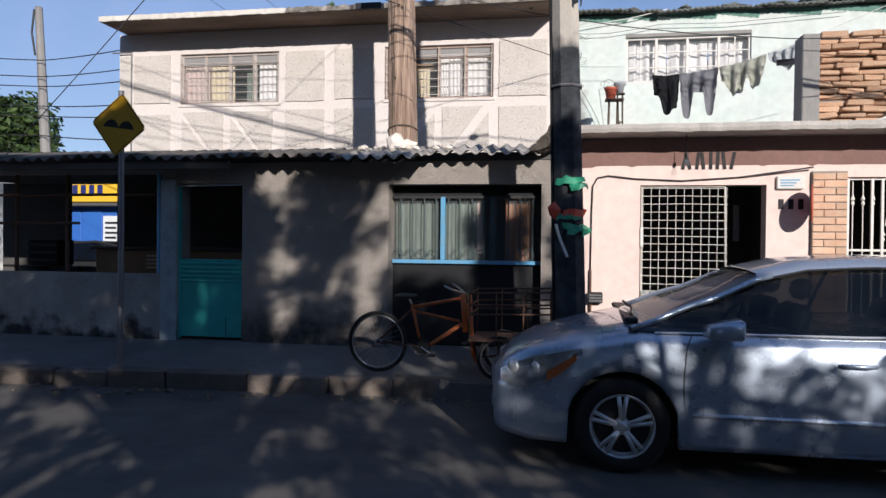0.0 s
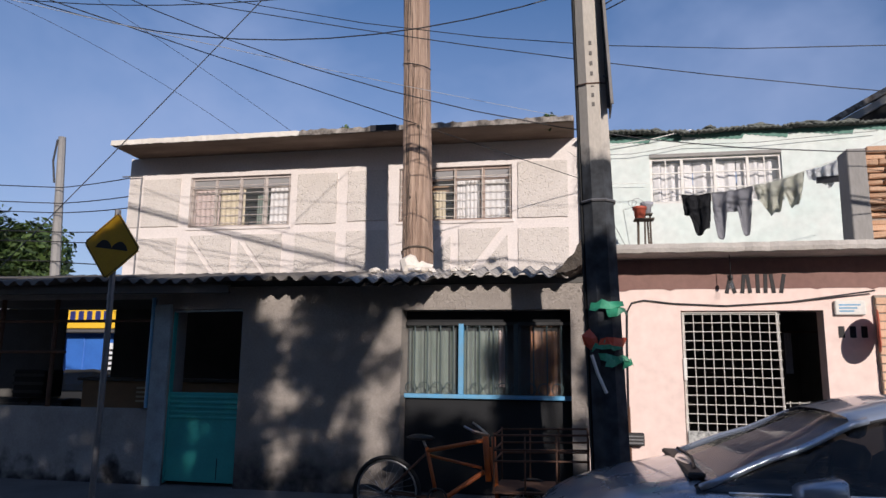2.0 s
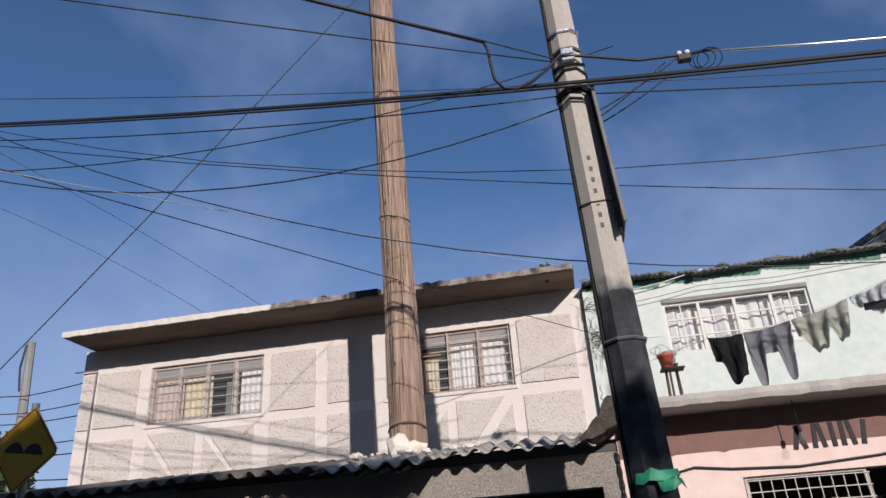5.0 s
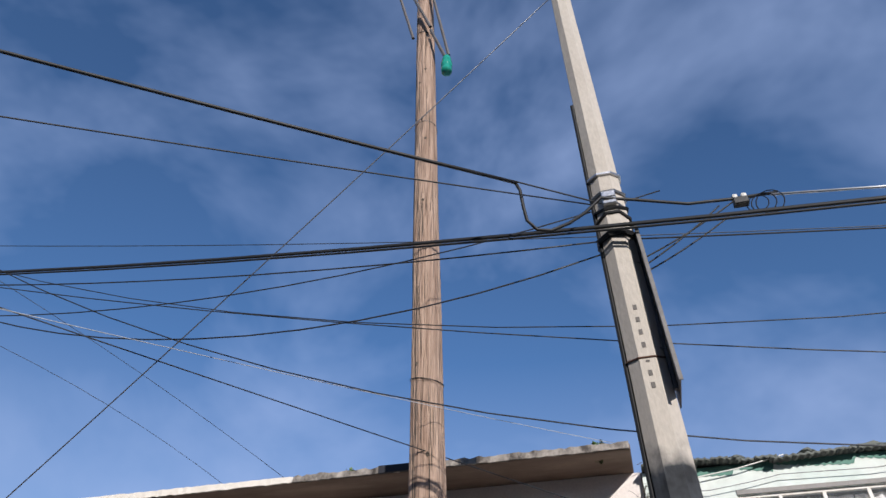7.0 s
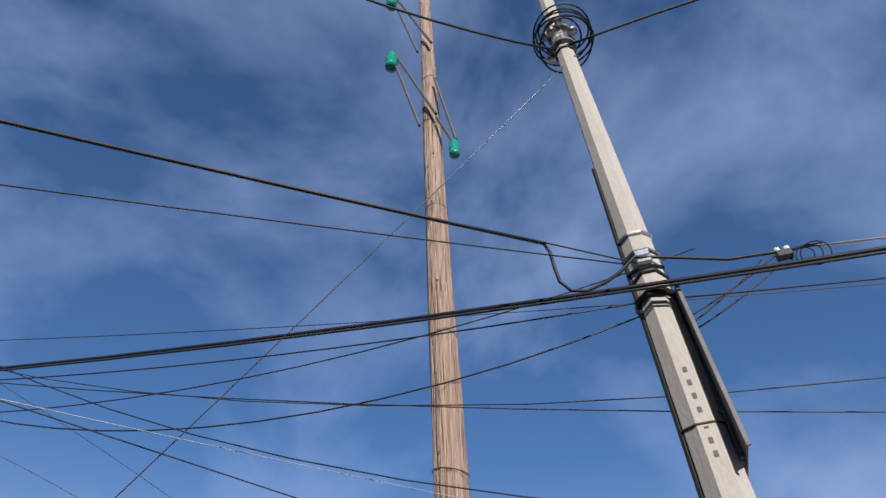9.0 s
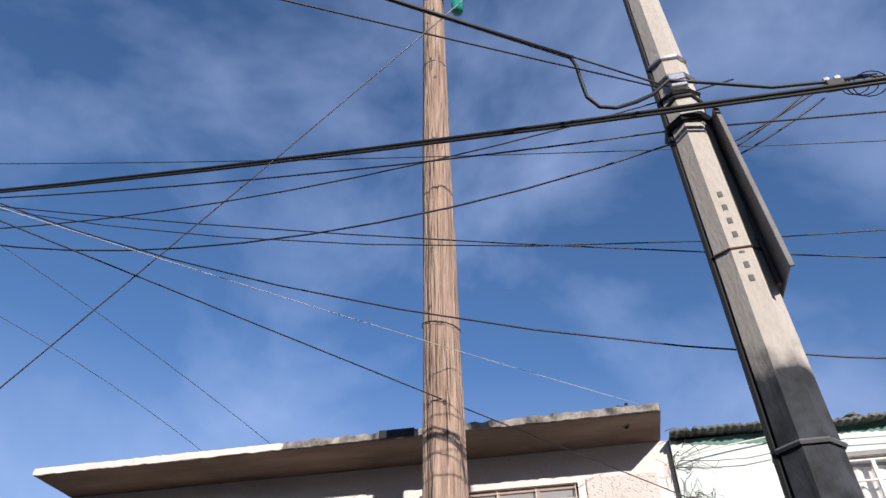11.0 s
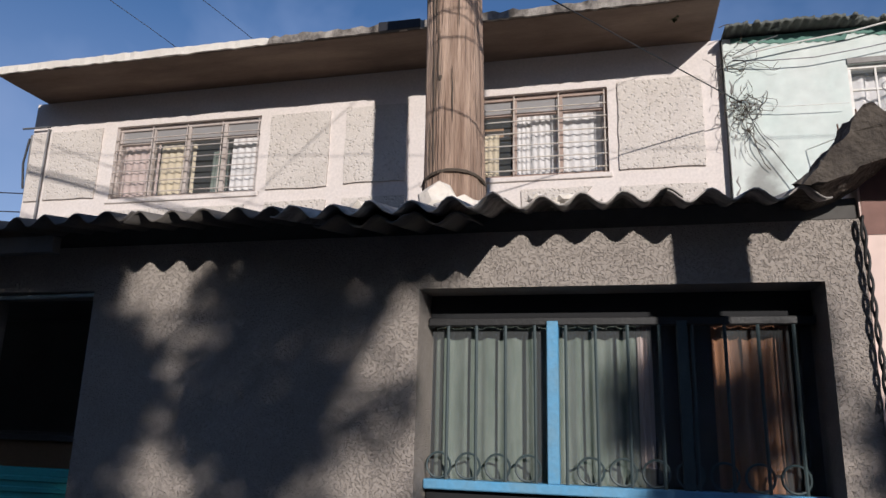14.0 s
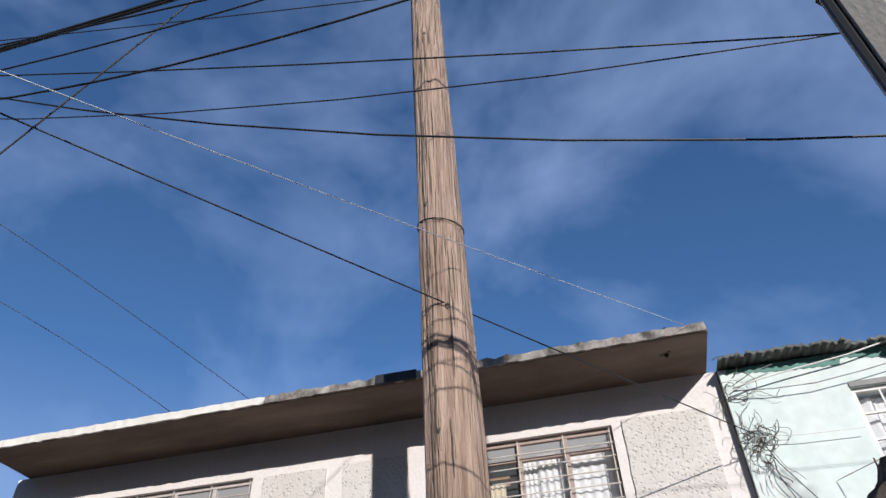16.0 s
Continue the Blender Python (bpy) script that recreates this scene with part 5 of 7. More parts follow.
def crown_towards_sun(place, n, count, seed, x0, x1, z0, z1, gaps, rad, leaf=0.06, thin=0.0):
    """Unseen tree shading the front: clumps along the sun's way to the lower wall."""
    r2 = random.Random(seed)
    bl = []
    while len(bl) < n:
        xs, zs, d = r2.uniform(x0, x1), r2.uniform(z0, z1), r2.uniform(9.2, 12.6)
        wob = 0.10 * noise.noise(Vector((zs * 2.3, seed, 0))) + 0.05 * noise.noise(Vector((zs * 7, seed, 3)))
        if any(a + wob < xs < b + wob and c < zs < e and r2.random() > keep for a, b, c, e, keep in gaps):
            continue
        if thin and noise.noise(Vector((xs * 2.6, zs * 3.4, seed))) > thin:
            continue
        bl.append((xs + 0.49 * d - place[0], LOW - d - place[1], zs + 0.42 * d, r2.uniform(*rad)))
    tree(place, 6.6, bl, count, leaf, seed, "unseen broad tree with loose green crown, placed for its shade", 0.16, 0.42, 9)


# crown gaps placed to leave the lit streaks on the lower wall
FRONT_GAPS = ((-3.36, -2.92, 0.35, 2.6, 0.10), (-2.30, -1.70, 0.2, 2.6, 0.10), (-4.25, -3.85, 0.3, 1.2, 0.35), (-3.75, -3.45, 0.3, 1.5, 0.5), (-4.75, -4.55, 0.2, 2.3, 0.4), (-6.6, -5.0, 0.4, 1.0, 0.6))
crown_towards_sun((1.2, -2.8, 0), 420, 60000, 5, -7.4, -1.72, -0.15, 2.5, FRONT_GAPS, (0.10, 0.30))
crown_towards_sun((0.2, -5.2, 0), 400, 20000, 15, -7.4, -1.0, -3.4, -0.15, (), (0.07, 0.20), 0.06, 0.17)
crown_towards_sun((4.6, -3.2, 0), 46, 5600, 6, -1.75, 0.0, -0.2, 1.1, (), (0.10, 0.26), 0.06)
crown_towards_sun((5.4, -4.4, 0), 16, 2000, 14, -0.75, 0.3, 0.9, 2.2, (), (0.08, 0.20), 0.06)
crown_towards_sun((6.4, -2.2, 0), 80, 6000, 16, -3.0, -0.9, -2.6, -0.42, (), (0.08, 0.18), 0.05, 0.28)
crown_towards_sun((7.6, -3.6, 0), 250, 15000, 17, -1.15, 3.4, -2.6, -0.2, (), (0.06, 0.17), 0.05, 0.20)
shade_tree(-4.5, -3.5, 3.2, 3.2, 7.0, 14, 1100, 8, (0.2, 0.4))
# these unseen tall trees are added only to cut skylight on shaded walls
for x, y, seed in ((-11.5, -2.0, 51), (-12.5, -8.0, 52), (13.5, 0.5, 53)):
    shade_tree(x, y, 4.2, 12.6, 18.0, 60, 17000, seed, (0.9, 1.5))
shade_tree(-11.5, -0.5, 3.0, 3.5, 12.0, 40, 14000, 10, (0.8, 1.3))
shade_tree(-13.0, -6.5, 3.0, 3.5, 12.0, 30, 10000, 11, (0.8, 1.3))
shade_tree(15.0, 0.5, 2.6, 3.5, 12.0, 40, 14000, 12, (0.8, 1.3))
shade_tree(-7.0, -8.0, 3.6, 4.0, 15.0, 70, 22000, 21, (0.8, 1.4))
shade_tree(-11.5, -3.6, 3.6, 4.0, 15.0, 70, 22000, 22, (0.8, 1.4))
shade_tree(19.5, -7.5, 3.6, 4.0, 15.0, 70, 22000, 23, (0.8, 1.4))
blobs = [(rng.uniform(-2.0, 2.0), rng.uniform(-1.5, 1.5), rng.uniform(3.6, 6.4), rng.uniform(0.9, 1.4)) for _ in range(9)]
tree((-19.3, 20.5, 0), 7.5, blobs, 9000, 0.13, 7, "dense green tree beyond the roofs", 0.2, 0.4)
for i, (x, y, z, s) in enumerate(((-5.35, 11.4, 5.2, 0.24), (-6.4, 11.6, 5.2, 0.16), (-3.5, 10.7, 5.2, 0.08), (-0.3, 10.6, 5.2, 0.06))):
    bl = [(rng.uniform(-s, s) * 0.8, rng.uniform(-s, s) * 0.6, s * rng.uniform(0.3, 0.9), s * 0.5) for _ in range(5)]
    pl = empty("roof_weed", (x, y, z), "small green weed growing on the roof", "weed", "roof weeds")
    me = leaf_cloud(bl, 300, 0.035, 40 + i)
    me.materials.append(leaves)
    new("leaves", me).parent = pl
    part("stem", tube(bmesh.new(), [(0, 0, -0.01), (0, 0, s * 0.6)], 0.012, 5), bark, pl)

# ---- far street corner ----
fp = empty("far_pole", (-15.6, 19.2, 0), "grey concrete utility pole far off at the corner", "utility pole")
part("shaft", tube(bmesh.new(), [(0.25, 0, 0), (0, 0, 4.5), (-0.25, 0, 8.7)], [0.17, 0.145, 0.11], 8), pier_conc, fp)
part("fitting", tube(bmesh.new(), [(-0.28, -0.1, 7.2), (-0.40, -0.1, 7.9), (-0.32, -0.1, 8.6)], 0.03, 6), rubber, fp)
for k, z in enumerate((4.7, 5.3, 5.6, 6.2, 6.5, 7.0)):
    line("far_cable", (-15.5, 19.0, z), (-6.5, 14.5, z - 0.75 + 0.05 * k), 0.15, 0.016, rubber, "dark far cable between pole and house")
    line("far_cable", (-15.5, 19.0, z), (-30, 14, z + 0.6), 0.2, 0.016, rubber, "dark far cable between pole and house")
shop = empty("corner_shop", (-16.5, 20.5, 0), "white shop with yellow sign board and blue shutters", "shop")
part("wall", box(bmesh.new(), -6, 3.6, 0, 5, 0, 4.2, bevel=0.02), shop_white, shop)
part("sign_board", box(bmesh.new(), -1.0, 3.4, -0.12, -0.003, 2.75, 3.55, bevel=0.02), shop_yellow, shop, "yellow board with navy marks")
for k in range(6):
    part("mark", box(bmesh.new(), 0.35 + k * 0.3, 0.53 + k * 0.3, -0.14, -0.1205, 3.0, 3.3 + 0.08 * (k == 0), bevel=0.02), letter_blue, shop)
part("painted_wall", box(bmesh.new(), -0.9, 3.5, -0.03, -0.002, 0.02, 2.74, bevel=0.01), shop_blue, shop, "blue painted lower front")
part("awning", box(bmesh.new(), -1.0, 3.5, -0.5, -0.005, 2.60, 2.70, bevel=0.02), dark_inside, shop, "dark awning edge")
for a, b, m in ((-0.9, 0.4, dark_inside), (0.55, 1.2, shop_blue), (1.25, 1.95, shop_blue), (2.75, 3.3, shop_blue)):
    part("shutter", box(bmesh.new(), a, b, -0.06, -0.003, 0.05, 2.55, bevel=0.02), m, shop)
part("poster", box(bmesh.new(), 2.0, 2.65, -0.05, -0.003, 1.3, 2.3), cloth_white, shop)
for k in range(5):
    part("poster_bar", box(bmesh.new(), 2.08, 2.55 - 0.08 * (k % 2), -0.06, -0.0505, 1.4 + k * 0.16, 1.47 + k * 0.16), letter_black, shop)
part("pillar", box(bmesh.new(), 0.0, 0.28, -0.25, -0.003, 0, 2.75, bevel=0.02), shop_white, shop)
far = empty("parked_car", (-13.6, 16.2, 0), "dark small car parked before the corner shop", "car")
SIDE = [(0.0, 0.35), (0.0, 0.72), (0.25, 0.85), (1.0, 0.95), (1.1, 0.98), (3.3, 1.0), (3.75, 0.92), (3.8, 0.35)]
CABIN = [(0.95, 0.97), (1.55, 1.40), (2.0, 1.47), (2.8, 1.46), (3.3, 1.30), (3.65, 0.98)]
for name, prof, w, m in (("body", SIDE, 0.80, dark_panel), ("cabin", CABIN, 0.66, car_glass)):
    bm = bmesh.new()
    f = bm.faces.new([bm.verts.new((x, -w, z)) for x, z in prof])
    r = bmesh.ops.extrude_face_region(bm, geom=[f])
    bmesh.ops.translate(bm, vec=(0, 2 * w, 0), verts=[g for g in r["geom"] if isinstance(g, bmesh.types.BMVert)])
    bmesh.ops.bevel(bm, geom=bm.edges[:], offset=0.05, segments=2, affect="EDGES")
    part(name, bm, m, far)
part("roof", box(bmesh.new(), 1.6, 3.1, -0.62, 0.62, 1.455, 1.50, bevel=0.02), dark_panel, far)
for s in (-1, 1):
    part("pillar", tube(bmesh.new(), [(0.95, s * 0.66, 0.98), (1.58, s * 0.63, 1.44), (2.4, s * 0.63, 1.49), (3.3, s * 0.63, 1.34), (3.68, s * 0.66, 0.98)], 0.035, 6), dark_panel, far)
    for x in (0.75, 3.05):
        part("wheel", lathe(bmesh.new(), (x, s * 0.68, 0.29), (0, s, 0), [(0.18, 0), (0.28, 0.01), (0.29, 0.05), (0.28, 0.14), (0.17, 0.15), (0.05, 0.13)], 20), tyre_rubber, far)
# tall unseen walls behind, added to close the street and cut skylight
for x0, x1, y, h in ((-70, -4, -13, 18), (-4, 24, -20, 9), (24, 70, -13, 18)):
    tagged(box_part("wall_opposite", (x0, x1, y - 0.3, y, 0, h), wall_far), "unseen plain plaster wall across the street, added to block sky", "wall", kind="structure")

# ---- parked car ----
CAR_L, CAR_W, CY = 4.8, 0.875, 5.71
car = empty("parked_car", (-0.3, CY, 0), "silver-blue four-door saloon car parked at the kerb", "car")
WF, WR, WHEEL_R, ARCH_R = 0.94, 3.72, 0.325, 0.375


def lerp_tab(tab, u):
    for (a, va), (b, vb) in zip(tab, tab[1:]):
        if u <= b:
            f = max(0, (u - a) / (b - a))
            f = f * f * (3 - 2 * f) * 0.35 + f * 0.65
            return va + (vb - va) * f
    return tab[-1][1]


HALF = [(0, 0.40), (0.04, 0.58), (0.12, 0.69), (0.3, 0.79), (0.6, 0.845), (1.0, 0.865), (2.4, 0.875), (3.6, 0.865), (4.3, 0.82), (4.65, 0.74), (4.8, 0.62)]
TOP = [(0, 0.60), (0.04, 0.66), (0.15, 0.755), (0.35, 0.835), (0.7, 0.92), (1.05, 0.985), (1.4, 0.985), (2.4, 0.985), (3.4, 1.01), (3.9, 1.06), (4.4, 1.055), (4.7, 1.0), (4.8, 0.93)]
CROWN = [(0, 0.02), (0.15, 0.05), (0.7, 0.075), (1.05, 0.085), (1.2, 0.03), (3.8, 0.02), (4.1, 0.04), (4.8, 0.03)]
LOW_Z = [(0, 0.30), (0.06, 0.21), (0.3, 0.185), (4.4, 0.20), (4.7, 0.27), (4.8, 0.36)]
us = sorted({round(v, 3) for v in [0, 0.015, 0.04, 0.08, 0.12, 0.2, 0.3, 0.4, 0.5] + [i * 0.12 for i in range(5, 40)] + [4.7, 4.76, 4.8]
             + [c + ARCH_R * math.cos(math.pi * k / 12) for c in (WF, WR) for k in range(13)]})
bm = bmesh.new()
rows = []
for u in us:
    w, zt, cr, zl = lerp_tab(HALF, u), lerp_tab(TOP, u), lerp_tab(CROWN, u), lerp_tab(LOW_Z, u)
    za = zl
    for c in (WF, WR):
        if abs(u - c) < ARCH_R:
            za = max(zl, WHEEL_R + math.sqrt(ARCH_R ** 2 - (u - c) ** 2))
    lip = min(za + 0.05, zt - 0.1)
    half = [(w * 0.90, za), (w * 0.985, za + 0.004), (w * 0.995, lip), (w, max(lip + 0.02, 0.52)), (w * 0.992, max(lip + 0.05, 0.66)), (w * 0.975, max(lip + 0.07, zt - 0.10)),
            (w * 0.945, max(lip + 0.085, zt - 0.03)), (w * 0.86, zt + cr * 0.15), (w * 0.6, zt + cr * 0.6), (w * 0.3, zt + cr * 0.9), (0, zt + cr)]
    row = [bm.verts.new((u, -y, z)) for y, z in half] + [bm.verts.new((u, y, z)) for y, z in half[-2::-1]]
    rows.append(row)
for a, b in zip(rows, rows[1:]):
    for k in range(len(a) - 1):
        bm.faces.new((a[k], b[k], b[k + 1], a[k + 1]))
bm.faces.new(rows[0])
bm.faces.new(rows[-1][::-1])
body = part("body", bm, car_paint, car, smooth=True)
part("underbody", box(bmesh.new(), 0.25, 4.55, -0.60, 0.60, 0.2, 0.62, bevel=0.03), black_plastic, car)
for c in (WF, WR):
    for s in (-1, 1):
        part("wheel_housing", box(bmesh.new(), c - 0.36, c + 0.36, min(s * 0.55, s * 0.62), max(s * 0.55, s * 0.62), 0.2, 0.72), black_plastic, car)
# cabin: glass, roof and pillars
GB = [(0.98, 0.99), (1.5, 1.20), (1.92, 1.39), (2.2, 1.455), (2.6, 1.48), (3.0, 1.465), (3.3, 1.415), (3.7, 1.24), (4.08, 1.07)]
bm = bmesh.new()
rows = []
for i in range(45):
    u = 0.98 + (4.08 - 0.98) * i / 44
    zt = lerp_tab([(a, b) for a, b in GB], u)
    zb = lerp_tab(TOP, u) - 0.015
    wb = lerp_tab(HALF, u) * 0.93
    f = max(0.0, min(1.0, (zt - zb) / 0.47))
    wt = wb - 0.25 * f
    zb = min(zb, zt - 0.004)
    half = [(wb, zb), (wb + (wt - wb) * 0.5 + 0.012 * f, zb + (zt - zb) * 0.5), (wt + 0.01 * f, zb + (zt - zb) * 0.90), (wt - 0.05, zt), (wt * 0.5, zt + 0.018), (0, zt + 0.024)]
    rows.append([bm.verts.new((u, -y, z)) for y, z in half] + [bm.verts.new((u, y, z)) for y, z in half[-2::-1]])
for i, (a, b) in enumerate(zip(rows, rows[1:])):
    for k in range(len(a) - 1):
        bm.faces.new((a[k], b[k], b[k + 1], a[k + 1])).material_index = 1 if 0 < i < 14 and 2 <= k <= 7 else 0
glass = part("cabin_glass", bm, car_glass, car, "dark tinted windows", smooth=True)
glass.data.materials.append(screen_glass)
# roof skin
bm = bmesh.new()
sk = []
for i in range(20):
    u = 1.86 + (3.42 - 1.86) * i / 19
    zt = lerp_tab(GB, u) + 0.006
    wb = lerp_tab(HALF, u) * 0.93
    f = max(0.0, min(1.0, (zt - lerp_tab(TOP, u)) / 0.47))
    wt = wb - 0.25 * f
    half = [(wt + 0.022, zt - 0.055), (wt + 0.005, zt - 0.028), (wt - 0.05, zt + 0.004), (wt * 0.5, zt + 0.022), (0, zt + 0.028)]
    sk.append([bm.verts.new((u, -y, z)) for y, z in half] + [bm.verts.new((u, y, z)) for y, z in half[-2::-1]])
for a, b in zip(sk, sk[1:]):
    for k in range(len(a) - 1):
        bm.faces.new((a[k], b[k], b[k + 1], a[k + 1]))
part("roof", bm, car_paint, car, smooth=True)


def cabin_side(u, f, s):
    zt, zb = lerp_tab(GB, u), lerp_tab(TOP, u) - 0.015
    wb = lerp_tab(HALF, u) * 0.93
    g = max(0.0, min(1.0, (zt - zb) / 0.47))
    wt = wb - 0.25 * g
    return Vector((u, s * (wb + (wt - wb) * f + 0.008), zb + (zt - zb) * f))


for s in (-1, 1):
    part("pillar", tube(bmesh.new(), [cabin_side(1.0 + 0.95 * k / 10, 0.93, s) for k in range(11)], 0.022, 8), car_paint, car, smooth=True)
    part("pillar", tube(bmesh.new(), [cabin_side(3.3 + 0.7 * k / 8, 0.9, s) for k in range(9)], 0.045, 6), car_paint, car, smooth=True)
    part("pillar", tube(bmesh.new(), [cabin_side(2.62 + 0.02 * k, k / 6 * 0.92, s) - Vector((0, s * 0.012, 0)) for k in range(7)], 0.014, 6), black_plastic, car)
    part("window_trim", tube(bmesh.new(), [cabin_side(1.15 + 2.6 * k / 16, 0.02, s) for k in range(17)], 0.008, 5), alloy, car)
    part("window_trim", tube(bmesh.new(), [cabin_side(1.3 + 2.35 * k / 16, 0.90, s) for k in range(17)], 0.010, 5), black_plastic, car)
    # door lines, handles, mirror, sill
    for u0 in (1.34, 2.64, 3.52):
        bm = tube(bmesh.new(), [(u0 + du, s * (lerp_tab(HALF, u0) * k + 0.001), z) for du, k, z in ((0.03, 0.985, 0.26), (0.0, 0.998, 0.52), (0.0, 0.993, 0.68), (0.02, 0.975, 0.88), (0.05, 0.945, 0.955))], 0.004, 4)
        part("door_gap", bm, black_plastic, car)
    for u0 in (2.42, 3.38):
        h = part("door_handle", tube(bmesh.new(), [(u0 - 0.11, s * 0.872, 0.80), (u0 - 0.08, s * 0.897, 0.803), (u0 + 0.06, s * 0.897, 0.803), (u0 + 0.10, s * 0.872, 0.80)], 0.014, 8), car_paint, car, smooth=True)
    bm = box(bmesh.new(), 1.45, 1.68, s * 0.97 - 0.11, s * 0.97 + 0.11, 0.955, 1.10, bevel=0.022)
    for v in bm.verts:
        f = (1.68 - v.co.x) / 0.23
        v.co.z = 1.02 + (v.co.z - 1.02) * (1 - 0.4 * f) - 0.02 * f
        v.co.y = s * 0.97 + (v.co.y - s * 0.97) * (1 - 0.2 * f)
    mir = part("mirror", bm, car_paint, car, smooth=True)
    part("mirror_foot", tube(bmesh.new(), [(1.56, s * 0.83, 0.965), (1.58, s * 0.93, 1.0)], 0.022, 6), black_plastic, mir)
    for ua, ub in ((1.40, 2.60), (2.68, 3.46)):
        bm = tube(bmesh.new(), [(ua + (ub - ua) * k / 5, s * (lerp_tab(HALF, ua + (ub - ua) * k / 5) * 0.995 + 0.004), 0.43) for k in range(6)], 0.017, 8)
        part("side_moulding", bm, car_paint, car, smooth=True)
    part("sill", tube(bmesh.new(), [(1.33, s * 0.838, 0.21), (2.4, s * 0.848, 0.21), (3.33, s * 0.836, 0.215)], 0.018, 6), car_paint, car)
    # headlight wrapped round the corner
    bm = bmesh.new()
    prev = None
    for k in range(9):
        u = 0.10 + 0.58 * k / 8
        w, zt = lerp_tab(HALF, u), lerp_tab(TOP, u)
        z1 = zt - 0.055 - 0.01 * k / 8
        z0 = z1 - 0.20 * math.sin(math.pi * (0.10 + 0.85 * (k / 8) ** 0.85)) ** 0.8
        cur = [bm.verts.new((u - 0.012, s * (w * g + 0.010), z0 + (z1 - z0) * q)) for q, g in ((0, 1.0), (0.5, 0.998), (1, 0.97))]
        if prev:
            for q in range(2):
                bm.faces.new((prev[q], cur[q], cur[q + 1], prev[q + 1]))
        prev = cur
    dark = bm.copy()
    for v in dark.verts:
        v.co.y -= s * 0.006
    part("lamp_housing", dark, lamp_chrome, car, smooth=True)
    hl = part("headlight", bm, lamp_glass, car, "clear headlight with amber corner", smooth=True)
    bm = lathe(bmesh.new(), (0.23, s * 0.66, 0.685), (-0.7, s * 0.7, 0), [(0.03, 0), (0.055, 0.05), (0.06, 0.07), (0.045, 0.085)], 14)
    part("reflector", bm, alloy, hl, smooth=True)
    bm = lathe(bmesh.new(), (0.36, s * 0.735, 0.69), (-0.5, s * 0.8, 0), [(0.03, 0), (0.05, 0.04), (0.055, 0.055), (0.03, 0.065)], 14)
    part("reflector", bm, alloy, hl, smooth=True)
    bm = bmesh.new()
    prev = None
    for k in range(7):
        u = 0.44 + 0.20 * k / 6
        w, zt = lerp_tab(HALF, u), lerp_tab(TOP, u)
        kk = (u - 0.10) / 0.58
        z1 = zt - 0.055 - 0.01 * kk
        hgt = 0.20 * math.sin(math.pi * (0.10 + 0.85 * kk ** 0.85)) ** 0.8
        cur = [bm.verts.new((u - 0.012, s * (w + 0.013), z1 - hgt * q)) for q in (0.97, 0.62 - 0.2 * k / 6)]
        if prev:
            bm.faces.new((prev[0], cur[0], cur[1], prev[1]))
        prev = cur
    part("amber_lens", bm, amber, hl, "amber lens", smooth=True)
part("grille", box(bmesh.new(), -0.008, 0.06, -0.38, 0.38, 0.44, 0.58, bevel=0.02), black_plastic, car)
part("bumper_vent", box(bmesh.new(), 0.01, 0.08, -0.5, 0.5, 0.25, 0.36, bevel=0.02), black_plastic, car)
part("wiper", tube(bmesh.new(), [(1.02, -0.5, 1.06), (1.05, -0.2, 1.09), (1.03, 0.3, 1.095)], 0.010, 5), black_plastic, car)
part("cowl", box(bmesh.new(), 0.96, 1.06, -0.66, 0.66, 1.02, 1.055, bevel=0.01), black_plastic, car)
part("dashboard", box(bmesh.new(), 1.12, 1.55, -0.6, 0.6, 0.85, 1.02, bevel=0.03), cloth_grey, car)
for y in (-0.36, 0.36):
    for x0, lean in ((2.05, -14), (2.95, -18)):
        seat = part("seat", box(bmesh.new(), -0.07, 0.07, -0.22, 0.22, 0, 0.58, bevel=0.05), black_plastic, car, "dark fabric seat", smooth=True)
        seat.matrix_local = pose(x0, y, 0.60, 0, -lean, 0)
        part("headrest", box(bmesh.new(), -0.045, 0.045, -0.13, 0.13, 0.61, 0.76, bevel=0.04), black_plastic, seat, smooth=True)
part("steering_wheel", ring(bmesh.new(), (1.72, -0.36, 1.0), (-0.85, 0, 0.5), 0.18, 0.014, 24, 6), black_plastic, car, smooth=True)
# sun shade behind the windscreen
bm = box(bmesh.new(), 0, 0.90, -0.55, 0.55, -0.004, 0.004)
sh = part("sun_shade", bm, curtain_pink, car, "pale folding sun shade on the windscreen")
sh.matrix_local = pose(1.12, 0, 1.0, 0, -23, 0)


